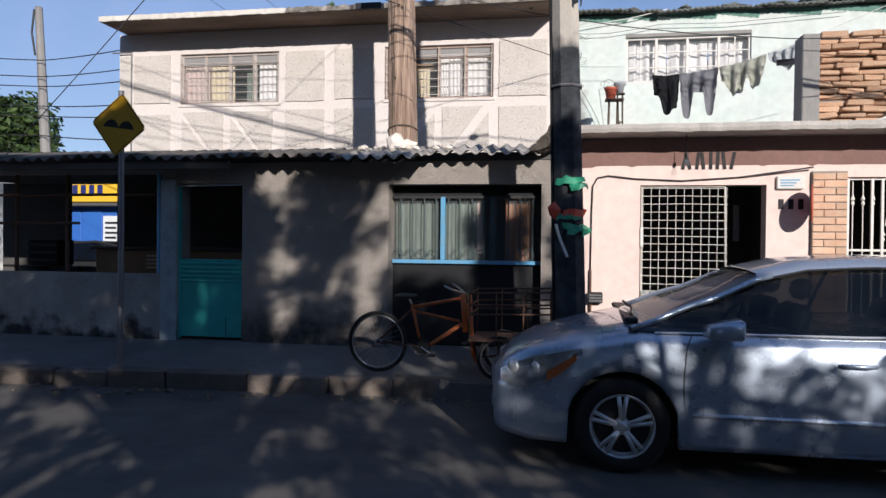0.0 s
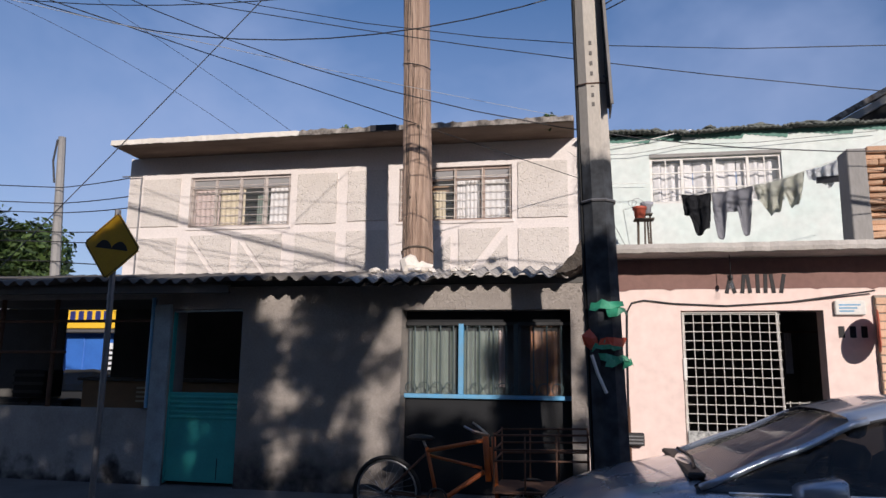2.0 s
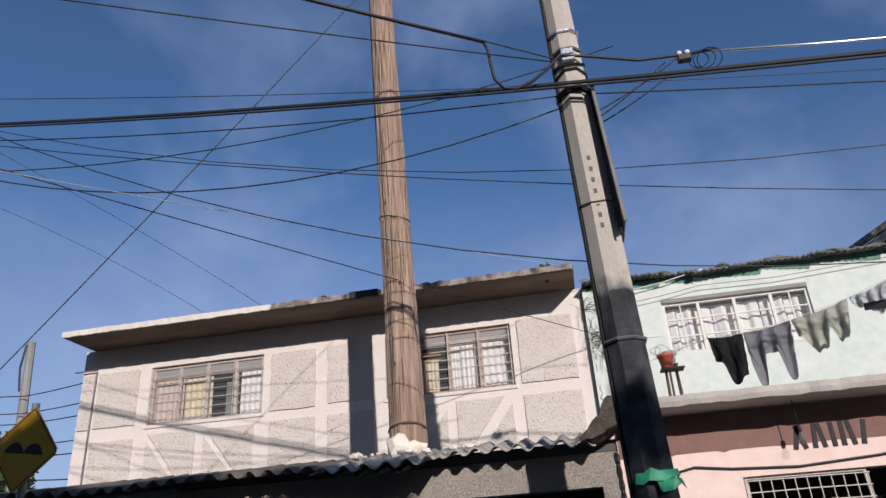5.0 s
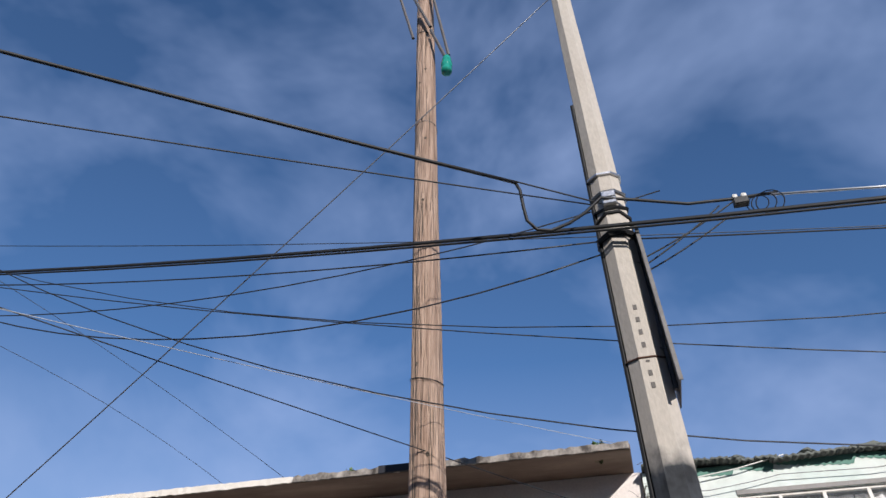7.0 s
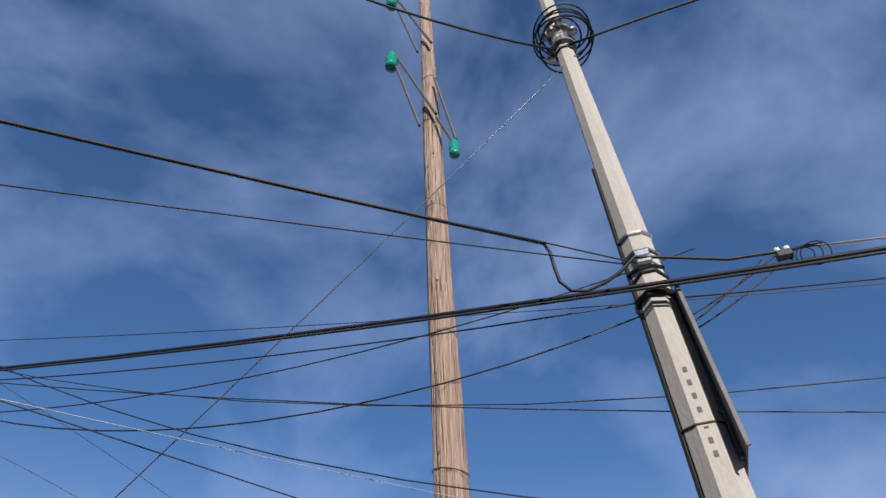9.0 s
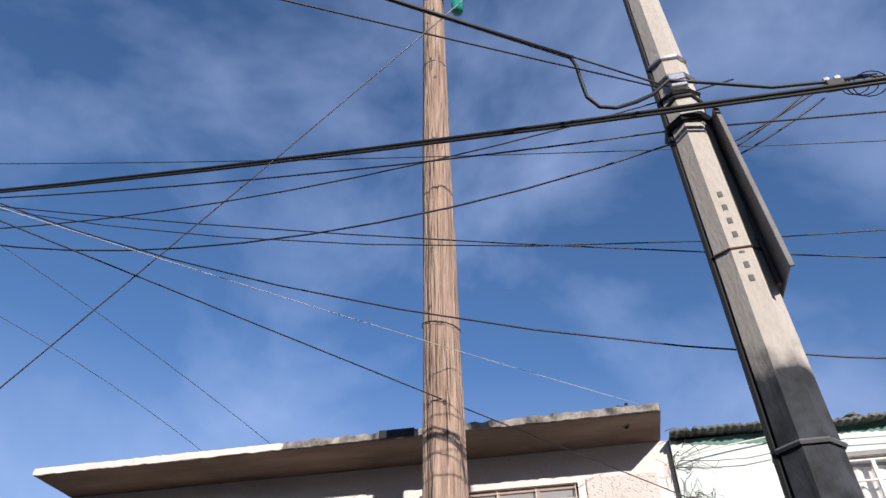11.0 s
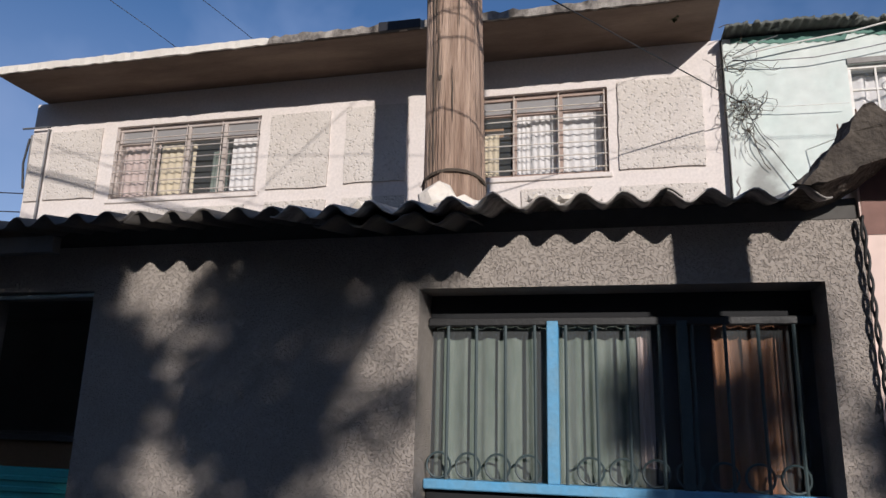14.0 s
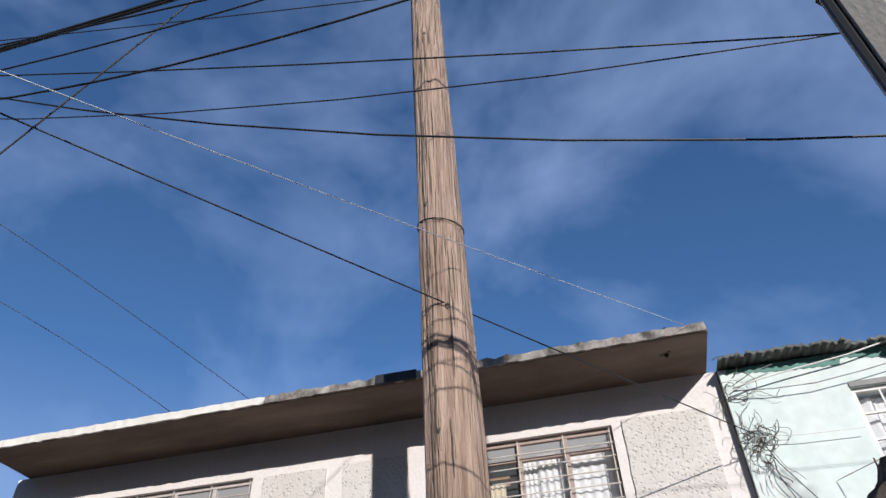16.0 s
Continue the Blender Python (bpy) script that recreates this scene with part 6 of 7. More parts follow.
def wheel(u, s):
    w = part("wheel", lathe(bmesh.new(), (0, s * -0.10, 0), (0, s, 0), [(0.20, 0), (0.295, 0.005), (0.32, 0.025), (0.325, 0.06), (0.325, 0.14), (0.32, 0.175), (0.295, 0.195), (0.228, 0.20), (0.222, 0.185), (0.2, 0.12)], 40), tyre_rubber, car, "black tyre with silver alloy rim", smooth=True)
    w.location = (u, s * 0.755, WHEEL_R)
    rim = part("rim", lathe(bmesh.new(), (0, 0, 0), (0, s, 0), [(0.224, 0.0), (0.224, 0.092), (0.214, 0.097), (0.205, 0.085), (0.198, 0.03), (0.05, 0.028)], 40), alloy, w, smooth=True)
    for k in range(5):
        for d in (-0.13, 0.13):
            a = 2 * math.pi * k / 5 + d + 0.3
            c, q = math.cos(a), math.sin(a)
            c2, q2 = math.cos(a - d * 0.55), math.sin(a - d * 0.55)
            bm = tube(bmesh.new(), [(0.035 * c2, s * 0.075, 0.035 * q2), (0.12 * c, s * 0.085, 0.12 * q), (0.208 * c, s * 0.083, 0.208 * q)], [0.020, 0.016, 0.017], 6)
            part("spoke", bm, alloy, w, smooth=True)
    part("hub", lathe(bmesh.new(), (0, s * 0.05, 0), (0, s, 0), [(0.06, 0), (0.06, 0.035), (0.035, 0.045), (0.03, 0.05), (0.01, 0.052)], 16), alloy, w, smooth=True)
    # disc widened in black to put shade between the spokes
    part("brake_disc", lathe(bmesh.new(), (0, s * 0.015, 0), (0, s, 0), [(0.05, 0), (0.192, 0.001), (0.192, 0.018), (0.05, 0.020)], 24), black_plastic, w)


for u in (WF, WR):
    for s in (-1, 1):
        wheel(u, s)

# ---- cargo bicycle ----
bike = empty("cargo_bicycle", (0, 7.0, 0.2), "orange cargo bicycle with rusty front rack leaning by the wall", "bicycle")


def bike_wheel(x, y, r):
    t = part("wheel", ring(bmesh.new(), (0, 0, 0), (0, 1, 0), r - 0.018, 0.020, 36, 8), tyre_rubber, bike, "thin black tyre on a spoked rim", smooth=True)
    t.location = (x, y, r + 0.02)
    part("rim", ring(bmesh.new(), (0, 0, 0), (0, 1, 0), r - 0.043, 0.010, 36, 6), steel, t, smooth=True)
    part("hub", lathe(bmesh.new(), (0, -0.045, 0), (0, 1, 0), [(0.012, 0), (0.028, 0.005), (0.014, 0.02), (0.014, 0.07), (0.028, 0.085), (0.012, 0.09)], 12), steel, t)
    for k in range(24):
        a = 2 * math.pi * k / 24
        part("spoke", tube(bmesh.new(), [(0.022 * math.cos(a + 1), 0.03 * (-1) ** k, 0.022 * math.sin(a + 1)), ((r - 0.05) * math.cos(a), 0, (r - 0.05) * math.sin(a))], 0.0014, 4), steel, t)
    return t


bike_wheel(-1.66, 0.0, 0.315)
bike_wheel(-0.38, -0.22, 0.22)
bike_wheel(-0.38, 0.30, 0.22)


def bar(name, pts, r, m, label=""):
    return part(name, tube(bmesh.new(), pts, r, 8), m, bike, label, smooth=True)


B = lambda x, z, y=0.0: (x, y, z - 0.2)
bar("seat_tube", [B(-1.30, 0.93), B(-1.20, 0.50)], 0.017, orange)
bar("top_tube", [B(-1.29, 0.90), B(-0.76, 1.01)], 0.019, orange)
bar("mid_tube", [B(-1.27, 0.86), B(-0.80, 0.77)], 0.013, orange)
bar("down_tube", [B(-1.20, 0.50), B(-1.1, 0.52), B(-0.78, 0.74)], 0.021, orange)
bar("head_tube", [B(-0.77, 1.04), B(-0.74, 0.66)], 0.028, orange)
bar("fork", [B(-0.70, 1.04), B(-0.66, 0.40)], 0.020, orange)
bar("fork", [B(-0.73, 0.95), B(-0.64, 0.36)], 0.014, orange)
for y in (-0.06, 0.06):
    bar("chain_stay", [B(-1.20, 0.50, y * 0.5), B(-1.66, 0.535, y)], 0.009, rust)
    bar("seat_stay", [B(-1.30, 0.88, y * 0.4), B(-1.66, 0.535, y)], 0.009, rust)
bar("seat_post", [B(-1.30, 0.92), B(-1.335, 1.0)], 0.012, steel)
bm = lumps(bmesh.new(), (-1.36, 0, 0.815), (0.13, 0.075, 0.03), 3, 2, 0.2)
part("saddle", bm, black_plastic, bike, "worn black saddle", smooth=True)
part("chain_ring", ring(bmesh.new(), B(-1.19, 0.50, -0.04), (0, 1, 0), 0.085, 0.010, 20, 5), black_plastic, bike)
part("chain_guard", lathe(bmesh.new(), B(-1.19, 0.50, -0.035), (0, 1, 0), [(0.02, 0), (0.07, 0.002), (0.07, 0.006), (0.02, 0.008)], 18), black_plastic, bike)
bar("crank", [B(-1.19, 0.50, -0.06), B(-1.08, 0.43, -0.07)], 0.010, steel)
part("pedal", box(bmesh.new(), -1.11, -1.03, -0.15, -0.07, 0.215, 0.235, bevel=0.005), black_plastic, bike)
bar("handlebar", [B(-0.92, 1.14, -0.25), B(-0.85, 1.10, -0.2), B(-0.74, 1.05, 0.0), B(-0.85, 1.10, 0.2), B(-0.92, 1.14, 0.25)], 0.011, steel)
for z in (0.87, 0.96, 1.08):
    for y in (-0.3, 0.35):
        bar("rack_rail", [B(-0.66, z, y), B(0.12, z + 0.02, y)], 0.009, rust)
    bar("rack_rail", [B(0.12, z + 0.02, -0.3), B(0.12, z + 0.02, 0.35)], 0.009, rust)
    bar("rack_rail", [B(-0.66, z, -0.3), B(-0.66, z, 0.35)], 0.009, rust)
for x in (-0.66, -0.4, -0.14, 0.12):
    for y in (-0.3, 0.35):
        bar("rack_upright", [B(x, 0.62, y), B(x, 1.1, y)], 0.008, rust)
part("rack_floor", box(bmesh.new(), -0.67, 0.13, -0.3, 0.35, 0.41, 0.43), rust, bike)
bar("axle", [B(-0.38, 0.44, -0.24), B(-0.38, 0.44, 0.32)], 0.012, rust)
bar("rack_leg", [B(-0.38, 0.44, -0.2), B(-0.38, 0.62, -0.2)], 0.012, rust)
bar("rack_leg", [B(-0.38, 0.44, 0.27), B(-0.38, 0.62, 0.27)], 0.012, rust)
bar("rack_brace", [B(-0.66, 0.6), B(-0.62, 0.40), B(-0.38, 0.44)], 0.012, rust)

# ---- pink wall things ----
gate = empty("mesh_gate", (1.07, LOW + 0.03, 0.34), "white welded wire mesh gate standing before a dark doorway", "gate")
part("frame", tube(bmesh.new(), [(0.02, 0, 0.3), (0.02, 0, 1.87), (0.90, 0, 1.87), (0.93, 0, 0.3)], 0.011, 6), white_iron, gate)
for i in range(11):
    x = 0.03 + 0.0885 * i
    part("wire", tube(bmesh.new(), [(x, -0.01, 0.42), (x + 0.004 * math.sin(i * 2), -0.012, 1.2), (x, -0.01, 1.86)], 0.0042, 4), white_iron, gate)
for k in range(17):
    z = 0.44 + 0.0885 * k
    part("wire", tube(bmesh.new(), [(0.01, -0.016, z), (0.5, -0.018, z + 0.004 * math.sin(k)), (0.93, -0.016, z - 0.004)], 0.0042, 4), white_iron, gate)
for i in range(5):
    x = 0.97 + 0.085 * i
    part("wire", tube(bmesh.new(), [(x, -0.01, 0.2), (x, -0.01, 1.02)], 0.0042, 4), white_iron, gate)
for k in range(9):
    z = 0.2 + 0.1 * k
    part("wire", tube(bmesh.new(), [(0.93, -0.016, z), (1.32, -0.016, z + 0.01)], 0.0042, 4), white_iron, gate)
bm = box(bmesh.new(), 0.02, 0.62, -0.03, -0.022, 0.3, 0.72, bevel=0.003)
part("lace_panel", bm, pitted(mat("white_lace_panel", (0.6, 0.6, 0.58), (0.1, 0.1, 0.1), 22, 60, 0.8, amount=0.9), 40, 0.6, 0.01), gate, "pale patterned sheet")
part("latch", box(bmesh.new(), 0.0, 0.035, -0.05, -0.02, 1.2, 1.42, bevel=0.006), shop_white, gate)
tagged(part("hanging_cloth", drape(bmesh.new(), 2.22, 2.29, 1.62, 2.05, LOW + 0.75, 2, 0.012, 5), cloth_grey, smooth=True), "pale cloth hanging inside the dark doorway", "cloth")
tagged(part("hanging_rail", tube(bmesh.new(), [(0.9, LOW + 0.76, 2.06), (2.95, LOW + 0.76, 2.06)], 0.008, 5), rust), "thin rod across the doorway with a cloth", "rod")

plate = empty("name_box", (2.62, LOW, 2.25), "small white name box with blue bars on the pink wall", "sign")
part("box", box(bmesh.new(), -0.135, 0.135, -0.04, -0.001, -0.07, 0.07, bevel=0.008), shop_white, plate)
for k in range(3):
    part("bar", box(bmesh.new(), -0.10, 0.09 - 0.03 * k, -0.043, -0.0405, 0.02 - 0.03 * k, 0.034 - 0.03 * k), sky_paint, plate)
num = empty("number_marks", (2.49, LOW, 2.02), "three dark painted bars on the pink wall", "marking")
for k in range(3):
    part("bar", box(bmesh.new(), 0.02 + 0.10 * k, 0.075 + 0.10 * k, -0.004, -0.001, -0.055, 0.055), letter_black, num)
writing = empty("wall_marks", (1.49, LOW, 2.42), "bold black brushed bars painted on the pink wall", "marking")
for k in range(4):
    for dx, tilt in ((0.0, 14 - 7 * k), (0.07, -16 + 9 * k)):
        ob = part("bar", box(bmesh.new(), -0.018, 0.018, -0.008, -0.0045, -0.02, 0.17, bevel=0.001), letter_black, writing)
        ob.location = (0.03 + 0.145 * k + dx, 0, 0)
        ob.rotation_euler.y = radians(tilt)
disc = empty("round_sign", (2.845, LOW, 2.02), "round dark red sign fixed edgewise to the wall", "sign")
part("disc", lathe(bmesh.new(), (0.0, -0.22, 0), (1, 0, 0), [(0.19, 0), (0.2, 0.006), (0.2, 0.012), (0.19, 0.018)], 30), red_clay, disc)
disc.rotation_euler.z = radians(-19)
part("bracket", tube(bmesh.new(), [(0.009, 0, 0.03), (0.009, -0.03, 0.03)], 0.012, 6), rust, disc)

pier = empty("brick_pier", (2.84, LOW - 0.05, 0.3), "pier of tan facing bricks beside the white gate", "pier")
part("core", box(bmesh.new(), 0.0, 0.345, 0.012, 0.05, 0, 2.07), mortar, pier)
rng = random.Random(12)
for k in range(26):
    z = 0.005 + k * 0.079
    cuts = [0.0, 0.23, 0.345] if k % 2 else [0.0, 0.115, 0.345]
    for a, b in zip(cuts, cuts[1:]):
        dy = rng.uniform(-0.006, 0.004)
        part("brick", box(bmesh.new(), a + 0.003, b - 0.005, dy, 0.03, z, z + 0.068 + rng.uniform(-0.004, 0.002), bevel=0.004), tan_brick, pier)

wg = empty("white_gate", (3.2, LOW + 0.05, 0.34), "white wrought iron gate with arch and spear tips", "gate")
for x in (0.02, 0.26, 0.36, 1.28):
    part("post", box(bmesh.new(), x - 0.014, x + 0.014, -0.014, 0.014, 0, 1.97, bevel=0.003), white_iron, wg)
for z in (0.15, 1.12, 1.18, 1.94):
    part("rail", box(bmesh.new(), 0.034, 1.266, -0.010, 0.010, z, z + 0.025, bevel=0.003), white_iron, wg)
for i in range(12):
    x = 0.07 + 0.1 * i
    part("rod", tube(bmesh.new(), [(x, 0.0, 0.17), (x, 0.0, 1.3 if x > 0.3 else 1.93)], 0.007, 5), white_iron, wg)
    part("spear_tip", lathe(bmesh.new(), (x, 0, 1.28 if x > 0.3 else 1.66), (0, 0, 1), [(0.006, 0), (0.02, 0.03), (0.008, 0.06), (0.022, 0.075), (0.001, 0.14)], 6), white_iron, wg)
for R in (0.42, 0.36):
    part("arch", tube(bmesh.new(), [(0.82 + R * math.cos(a), 0, 1.45 + R * math.sin(a)) for a in [math.pi * k / 20 for k in range(21)]], 0.012, 6), white_iron, wg)
part("inner_arch", tube(bmesh.new(), [(0.82 + 0.16 * math.cos(a), 0, 1.6 + 0.2 * math.sin(a)) for a in [math.pi * k / 14 for k in range(15)]], 0.010, 6), white_iron, wg)
wr = empty("wreath", (4.02, LOW - 0.02, 1.72), "green leafy wreath with pink flowers hanging on the gate", "wreath")
bl = [(0.18 * math.cos(a), 0, 0.18 * math.sin(a), 0.075) for a in [2 * math.pi * k / 12 for k in range(12)]]
me = leaf_cloud(bl, 900, 0.035, 77)
me.materials.append(leaves)
new("leaf_ring", me).parent = wr
part("hoop", ring(bmesh.new(), (0, 0.01, 0), (0, 1, 0), 0.18, 0.018, 24, 6), bark, wr)
rng = random.Random(3)
for k in range(12):
    a = rng.uniform(-0.9, 2.2)
    part("flower", lumps(bmesh.new(), (0.19 * math.cos(a) + rng.uniform(-0.04, 0.04), -0.07, 0.19 * math.sin(a)), (0.035, 0.02, 0.03), k, 1, 0.6), mat("pink_petal", (0.7, 0.35, 0.3), None, 9, 60, 0.8) if k == 0 else MATS["pink_petal"], wr)

cable = part("wall_cable", tube(bmesh.new(), [(0.53, LOW - 0.012, 0.95), (0.54, LOW - 0.012, 1.9), (0.55, LOW - 0.014, 2.22), (0.60, LOW - 0.014, 2.31), (0.72, LOW - 0.014, 2.335), (1.0, LOW - 0.014, 2.30), (1.5, LOW - 0.014, 2.275), (2.1, LOW - 0.014, 2.31), (2.84, LOW - 0.06, 2.41)], 0.009, 6), thin_wire, smooth=True)
tagged(cable, "slack grey cable tacked along the pink wall", "cable")
meter = empty("meter_box", (0.58, LOW, 0.98), "small dark meter box low on the pink wall", "meter")
part("case", box(bmesh.new(), -0.07, 0.09, -0.09, -0.001, -0.07, 0.05, bevel=0.008), black_plastic, meter)
for k in range(3):
    part("rib", box(bmesh.new(), -0.06, 0.08, -0.096, -0.0905, -0.05 + 0.032 * k, -0.038 + 0.032 * k), galv, meter)
part("pipe", tube(bmesh.new(), [(-0.04, -0.03, -0.6), (-0.045, -0.03, 0.3)], 0.014, 6), rust, meter)
bulb = empty("hanging_bulb", (1.52, LOW - 0.2, 2.757), "bare light bulb hanging on a short flex under the ledge", "bulb")
part("flex", tube(bmesh.new(), [(0, 0, 0), (0.005, 0, -0.2)], 0.004, 5), thin_wire, bulb)
part("socket", lathe(bmesh.new(), (0.005, 0, -0.25), (0, 0, 1), [(0.014, 0), (0.018, 0.02), (0.014, 0.05)], 10), black_plastic, bulb)
part("glass", lathe(bmesh.new(), (0.005, 0, -0.34), (0, 0, 1), [(0.005, 0), (0.025, 0.012), (0.03, 0.035), (0.022, 0.065), (0.013, 0.09)], 12), lamp_glass, bulb, smooth=True)

# ---- terrace over the ledge ----
stack = empty("brick_stack", (2.99, 8.26, 2.842), "dry-laid wall of orange clay bricks on the ledge", "brick wall")
rng = random.Random(44)
n_rows = 16
for k in range(n_rows):
    x = rng.uniform(-0.1, 0.05) if k % 2 else -0.02
    z = k * 0.0685
    while x < 2.6:
        L = rng.uniform(0.18, 0.34)
        bm = box(bmesh.new(), 0, L - 0.012, rng.uniform(-0.05, 0.03), 0.14, 0, 0.058 + rng.uniform(-0.014, 0.006), bevel=0.009, jitter=0.012)
        ob = part("brick", bm, clay, stack)
        ob.location = (x, 0, z)
        ob.rotation_euler = (0, rng.uniform(-0.03, 0.03), rng.uniform(-0.05, 0.05))
        x += L
part("backing", box(bmesh.new(), -0.02, 2.7, 0.06, 0.16, 0, 1.06), mortar, stack)
tagged(box_part("terrace_pier", (2.80, 2.985, 8.22, 8.5, 2.842, 3.91), pier_conc, None, bevel=0.01, jitter=0.006), "grey concrete pier on the ledge beside the bricks", "pier")
tagged(part("loose_pipe", tube(bmesh.new(), [(3.35, 8.1, 2.86), (3.6, 8.08, 2.95), (3.85, 8.05, 3.2), (3.95, 8.05, 3.5)], 0.016, 6), shop_white, smooth=True), "white bent plastic pipe leaning on the bricks", "pipe")
# broken concrete end of the ledge beside the corner house
OUTLINE = [(-0.15, 2.60), (-0.05, 2.71), (0.03, 2.81), (0.10, 2.90), (0.14, 2.91), (0.19, 2.875), (0.24, 2.89), (0.32, 2.875), (0.45, 2.85), (0.47, 2.79), (0.36, 2.745), (0.22, 2.73), (0.12, 2.66), (-0.05, 2.575)]
bm = bmesh.new()
fine = []
for (xa, za), (xb, zb) in zip(OUTLINE, OUTLINE[1:] + OUTLINE[:1]):
    fine += [(xa + (xb - xa) * k / 4, za + (zb - za) * k / 4) for k in range(4)]
slices = []
for j in range(15):
    y = 7.70 + 0.42 * j / 14
    row = []
    for x, z in fine:
        q = Vector((x, y, z))
        d = 0.025 * noise.noise_vector(q * 6) + 0.018 * noise.noise_vector(q * 17) + 0.008 * noise.noise_vector(q * 40)
        row.append(bm.verts.new(q + d - Vector((0, 0, 0.06 * max(0, j / 14 - 0.7)))))
    slices.append(row)
for a, b in zip(slices, slices[1:]):
    for k in range(len(a)):
        bm.faces.new((a[k], a[(k + 1) % len(a)], b[(k + 1) % len(a)], b[k]))
bm.faces.new(slices[0])
bm.faces.new(slices[-1][::-1])
tagged(part("broken_ledge_end", bm, broken_conc, mh), "broken lumpy concrete at the ledge end")
for x, y, z in ((0.10, 8.0, 2.90), (0.13, 7.85, 2.90)):
    part("rebar", tube(bmesh.new(), [(x, y, z - 0.03), (x - 0.005, y, z + 0.06)], 0.004, 5), rust, mh, "stub of rusty reinforcing rod")
stand = empty("pot_stand", (0.80, 9.02, 2.842), "dark wooden stand with crossed legs on the ledge", "stand")
part("leg", tube(bmesh.new(), [(-0.03, 0, 0), (-0.02, 0, 0.54)], 0.016, 6), bark, stand)
part("leg", tube(bmesh.new(), [(0.11, 0.05, 0), (0.09, 0.05, 0.54)], 0.013, 6), bark, stand)
part("brace", tube(bmesh.new(), [(-0.12, -0.02, 0.02), (0.13, 0.04, 0.28)], 0.014, 6), bark, stand)
part("foot", box(bmesh.new(), -0.14, 0.17, -0.06, 0.1, 0, 0.06, bevel=0.01, jitter=0.008), bark, stand)
part("top", box(bmesh.new(), -0.07, 0.16, -0.07, 0.1, 0.538, 0.555, bevel=0.004), bark, stand)
pot = empty("flower_pot", (0.80, 9.02, 3.398), "red plastic pot with wire handle on a stand", "pot")
part("pot", lathe(bmesh.new(), (0, 0, 0), (0, 0, 1), [(0.052, 0), (0.056, 0.008), (0.073, 0.112), (0.082, 0.114), (0.083, 0.142), (0.076, 0.144), (0.068, 0.13)], 24), red_clay, pot, smooth=True)
part("handle", tube(bmesh.new(), [(0.08 * math.cos(a) - 0.03 * math.sin(a), 0, 0.14 + 0.11 * math.sin(a)) for a in [math.pi * k / 10 for k in range(11)]], 0.0035, 5), galv, pot)
part("handle", tube(bmesh.new(), [(-0.08 + 0.05 * math.sin(2 * a), 0.01, 0.14 + 0.09 * math.sin(a)) for a in [math.pi * k / 10 for k in range(11)]], 0.003, 5), galv, pot)
shelf = empty("pot_stand", (0.99, 10.1, 2.842), "tall dark stand behind the red pot", "stand")
part("leg", tube(bmesh.new(), [(-0.04, 0, 0), (-0.03, 0, 0.84)], 0.014, 6), bark, shelf)
part("leg", tube(bmesh.new(), [(0.05, 0.03, 0), (0.04, 0.03, 0.84)], 0.014, 6), bark, shelf)
part("top", box(bmesh.new(), -0.07, 0.07, -0.06, 0.07, 0.838, 0.85, bevel=0.003), bark, shelf)
pot2 = empty("flower_pot", (0.99, 10.1, 3.693), "small dark grey pot on a tall stand", "pot")
part("pot", lathe(bmesh.new(), (0, 0, 0), (0, 0, 1), [(0.05, 0), (0.062, 0.10), (0.085, 0.115), (0.085, 0.15), (0.07, 0.15)], 18), cloth_grey, pot2, smooth=True)

# clothes line and washing
LINE_0, LINE_U = Vector((1.397, 9.80, 0)), Vector((0.9075, -0.4202, 0))


def on_line(s, z):
    return LINE_0 + LINE_U * s + Vector((0, 0, z))


cl = [on_line(0.0, 3.87), on_line(0.36, 3.84), on_line(0.85, 3.86), on_line(1.42, 3.95), on_line(1.85, 4.06)]
tagged(part("clothes_line", tube(bmesh.new(), [Vector((0.75, MINT - 0.01, 3.95))] + cl + [Vector((4.6, 8.4, 4.6))], 0.004, 5), shop_white, smooth=True), "thin white clothes line across the terrace", "clothes line")


def hang(name, x0, x1, top0, top1, hem_fn, folds, depth, seed, m, label, nx=36, nz=18):
    """A cloth folded over the line: front and back sheet with folds and an uneven hem."""
    g = empty(name, on_line((x0 + x1) / 2, (top0 + top1) / 2), label, "laundry", "washing on the line")
    g.rotation_euler.z = math.atan2(LINE_U.y, LINE_U.x)
    mid_s = (x0 + x1) / 2
    r2 = random.Random(seed)
    ph = r2.uniform(0, 6)
    for side in (-1, 1):
        bm = bmesh.new()
        rows = []
        for j in range(nz + 1):
            q = j / nz
            row = []
            for i in range(nx + 1):
                f = i / nx
                drop = hem_fn(f) * (1.0 if side < 0 else 0.8)
                fold = depth * (0.25 + 0.75 * q) * math.sin(2 * math.pi * folds * f + ph + 1.2 * noise.noise(Vector((f * 3, q * 1.5, seed))))
                crease = 0.018 * noise.noise(Vector((f * 7 + seed, q * 5, side)))
                x = x0 + (x1 - x0) * f + (0.5 - f) * 0.06 * q + 0.012 * noise.noise(Vector((q * 4, f * 3, seed)))
                z = top0 + (top1 - top0) * f - 0.018 * math.sin(math.pi * f) - drop * q
                row.append(bm.verts.new((x - mid_s, side * (0.006 + 0.02 * min(1, q * 5)) + fold * (1 if side < 0 else 0.6) + crease, z - g.location.z)))
            rows.append(row)
        for j in range(nz):
            for i in range(nx):
                bm.faces.new((rows[j][i], rows[j][i + 1], rows[j + 1][i + 1], rows[j + 1][i]))
        bmesh.ops.solidify(bm, geom=bm.faces[:], thickness=0.002)
        part("front_cloth" if side < 0 else "back_cloth", bm, m, g, smooth=True)
    return g


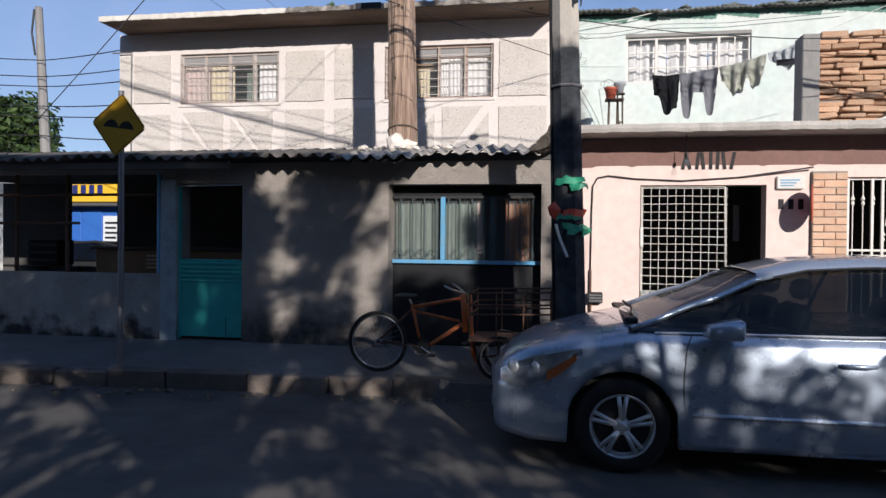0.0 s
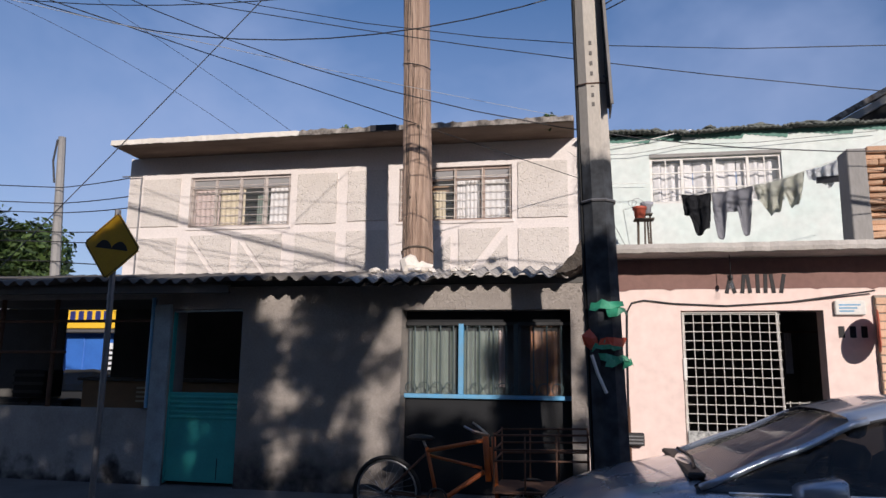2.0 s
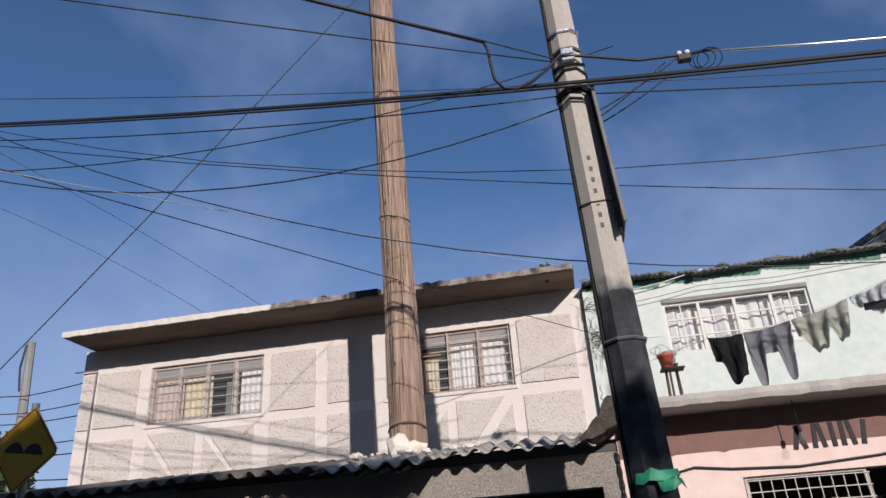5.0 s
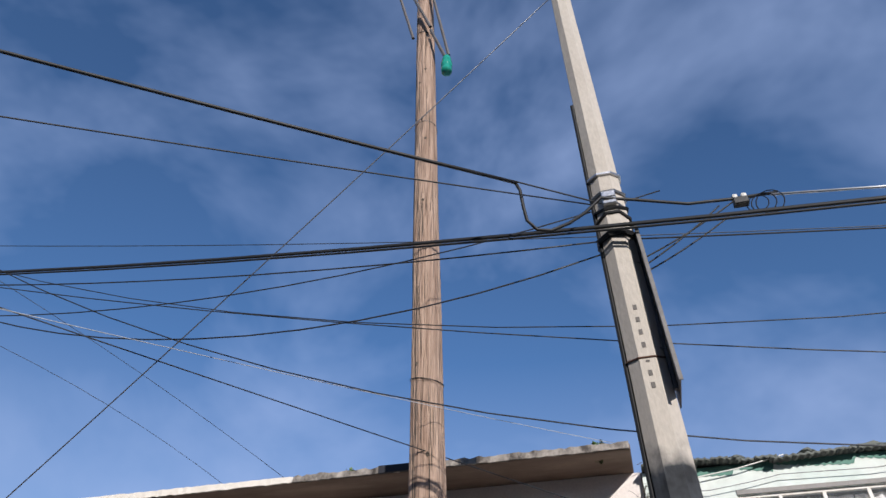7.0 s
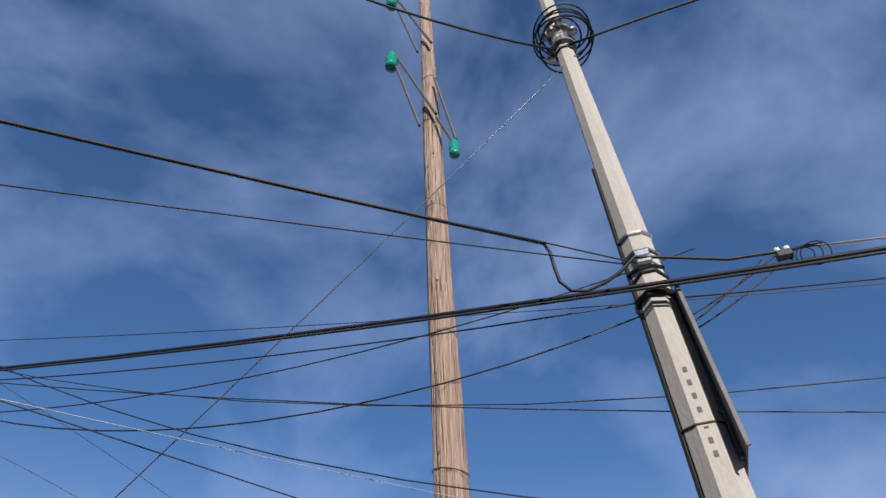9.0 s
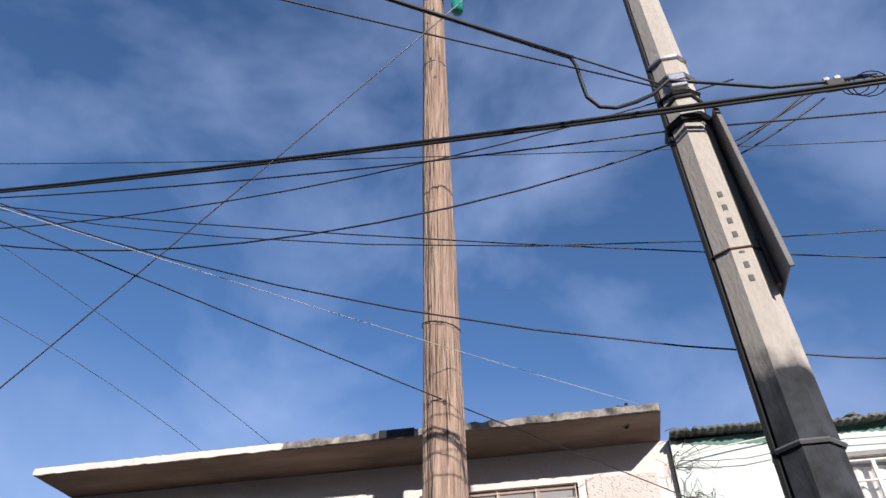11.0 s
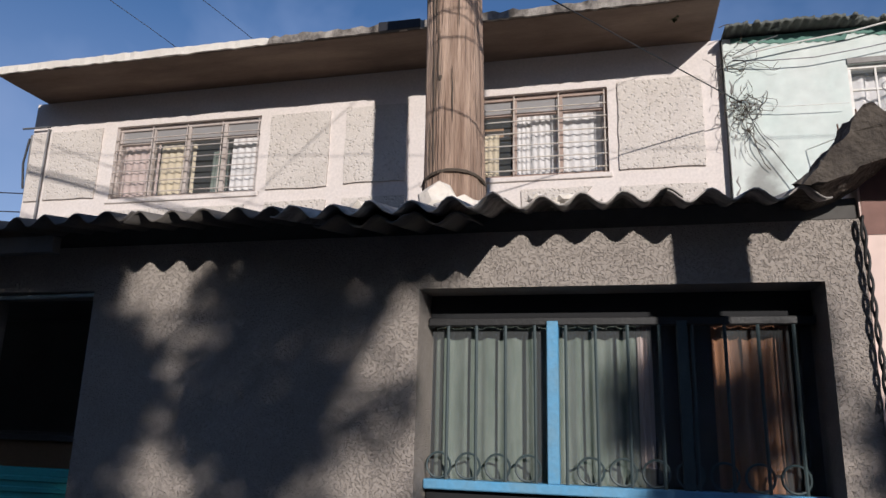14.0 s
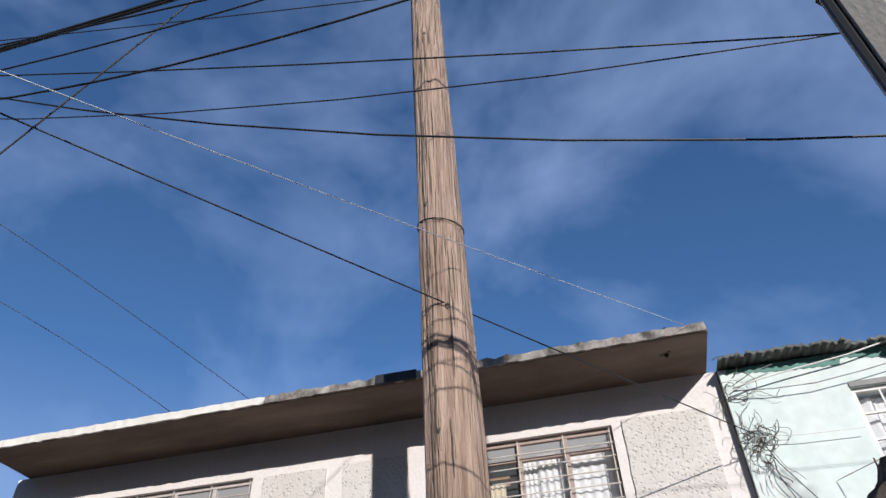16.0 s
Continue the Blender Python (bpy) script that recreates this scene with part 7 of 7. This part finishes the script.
hang("trousers", 0.0, 0.36, 3.87, 3.84, lambda f: 0.28 + 0.25 / (1 + math.exp(-(f - 0.36) * 26)) - 0.08 / (1 + math.exp(-(f - 0.82) * 30)), 2.0, 0.03, 1, cloth_black, "black trousers folded over the clothes line")
hang("trousers", 0.37, 0.85, 3.84, 3.86, lambda f: 0.27 + 0.33 * (math.exp(-((f - 0.16) / 0.15) ** 4) + math.exp(-((f - 0.86) / 0.15) ** 4)), 3.0, 0.03, 5, cloth_grey, "grey jogging trousers hanging on the clothes line")
hang("shirt", 0.87, 1.42, 3.86, 3.95, lambda f: 0.16 + 0.26 * math.exp(-((f - 0.36) / 0.24) ** 2) + 0.22 * math.exp(-((f - 0.85) / 0.16) ** 4) + 0.04 * noise.noise(Vector((f * 9, 1, 2))), 3.6, 0.04, 12, cloth_sage, "pale sage shirt hanging crumpled on the clothes line")
g = hang("shirt", 1.44, 1.85, 3.955, 4.06, lambda f: 0.12 + 0.16 * math.exp(-((f - 0.62) / 0.3) ** 2) + 0.04 * noise.noise(Vector((f * 8, 5, 2))), 4.2, 0.03, 19, cloth_white, "white shirt with dark hem hanging on the clothes line")
bm = box(bmesh.new(), -0.09, 0.16, -0.065, -0.055, -0.24, -0.17, bevel=0.002, jitter=0.014)
part("hem", bm, cloth_black, g, "dark hem")

# loose wires and dry vine at the joint of the houses
rng = random.Random(9)
vine = empty("dry_vine", (0.25, MINT - 0.04, 4.35), "tangle of dry vine and wires in the joint of two houses", "vine", kind="stuff")
bm = bmesh.new()
for k in range(40):
    if k < 22:
        c, spread, drop = Vector((rng.gauss(0.03, 0.04), 0, rng.gauss(-0.02, 0.07))), 0.05, 0.0
    elif k < 34:
        c, spread, drop = Vector((rng.uniform(-0.05, 0.08), 0, rng.uniform(0.2, 0.65))), 0.05, 0.0
    else:
        c, spread, drop = Vector((rng.uniform(0.0, 0.09), 0, rng.uniform(-0.2, -0.05))), 0.03, 0.03
    q, d = c.copy(), rng.uniform(0, 6.28)
    pts = [q.copy()]
    for _ in range(9):
        d += rng.gauss(0.35, 0.7)
        q += Vector((math.cos(d) * spread * 0.8, rng.uniform(-0.012, 0.010), math.sin(d) * spread * 0.8 - drop))
        q.y = max(-0.12, min(0.03, q.y))
        pts.append(q.copy())
    tube(bm, pts, 0.0024 if k % 3 else 0.004, 4)
part("twigs", bm, dry_twig, vine)
LOOSE = (([(0.2, 4.83), (0.42, 4.88), (0.74, 4.93), (1.21, 4.99), (1.73, 5.10)], 0.007, shop_white, "white plastic pipe strung under the mint roof"),
         ([(0.2, 4.81), (0.52, 4.775), (0.87, 4.77), (1.28, 4.82), (1.64, 4.88), (2.6, 4.86), (4.2, 4.95)], 0.0045, galv, "loose grey wire strung along the mint wall"),
         ([(0.21, 4.86), (0.40, 4.96), (0.59, 5.01)], 0.004, galv, "loose grey wire strung along the mint wall"),
         ([(0.29, 4.36), (0.62, 4.33), (1.1, 4.32)], 0.003, shop_white, "pale string along the mint wall"),
         ([(0.28, 4.34), (0.36, 4.12), (0.63, 3.66), (0.8, 3.3)], 0.004, thin_wire, "loose dark wire hanging down the mint wall"))
for pts, r, m, lab in LOOSE:
    tagged(part("loose_wire", tube(bmesh.new(), [(x, MINT - 0.09, z) for x, z in pts], r, 6), m, smooth=True), lab, "wire")
jr = random.Random(77)
crack = part("joint_strip", tube(bmesh.new(), [(0.185 + jr.uniform(-0.012, 0.02), MINT + 0.015, 2.86 + 0.06 * k) for k in range(37)], [jr.uniform(0.006, 0.022) for k in range(37)], 6), pier_conc)
tagged(crack, "dark broken joint between the two houses", "joint", kind="structure")
# old cable twisted down the corner of the grey house
tc = empty("corner_cable", (0.15, 7.982, 1.2), "dark twisted cable hanging loose down the house corner", "cable")
for d in (0.0, math.pi):
    pts = []
    for k in range(60):
        z = 1.32 - 1.25 * k / 59
        a = z * 30 + d + 0.6 * noise.noise(Vector((z * 3, d, 0)))
        pts.append(Vector((0.0075 * math.cos(a) + 0.03 * (1 - z / 1.3) - 0.015, -0.02 + 0.010 * math.sin(a), z)))
    part("strand", tube(bmesh.new(), pts, 0.0065, 6), rubber, tc, smooth=True)
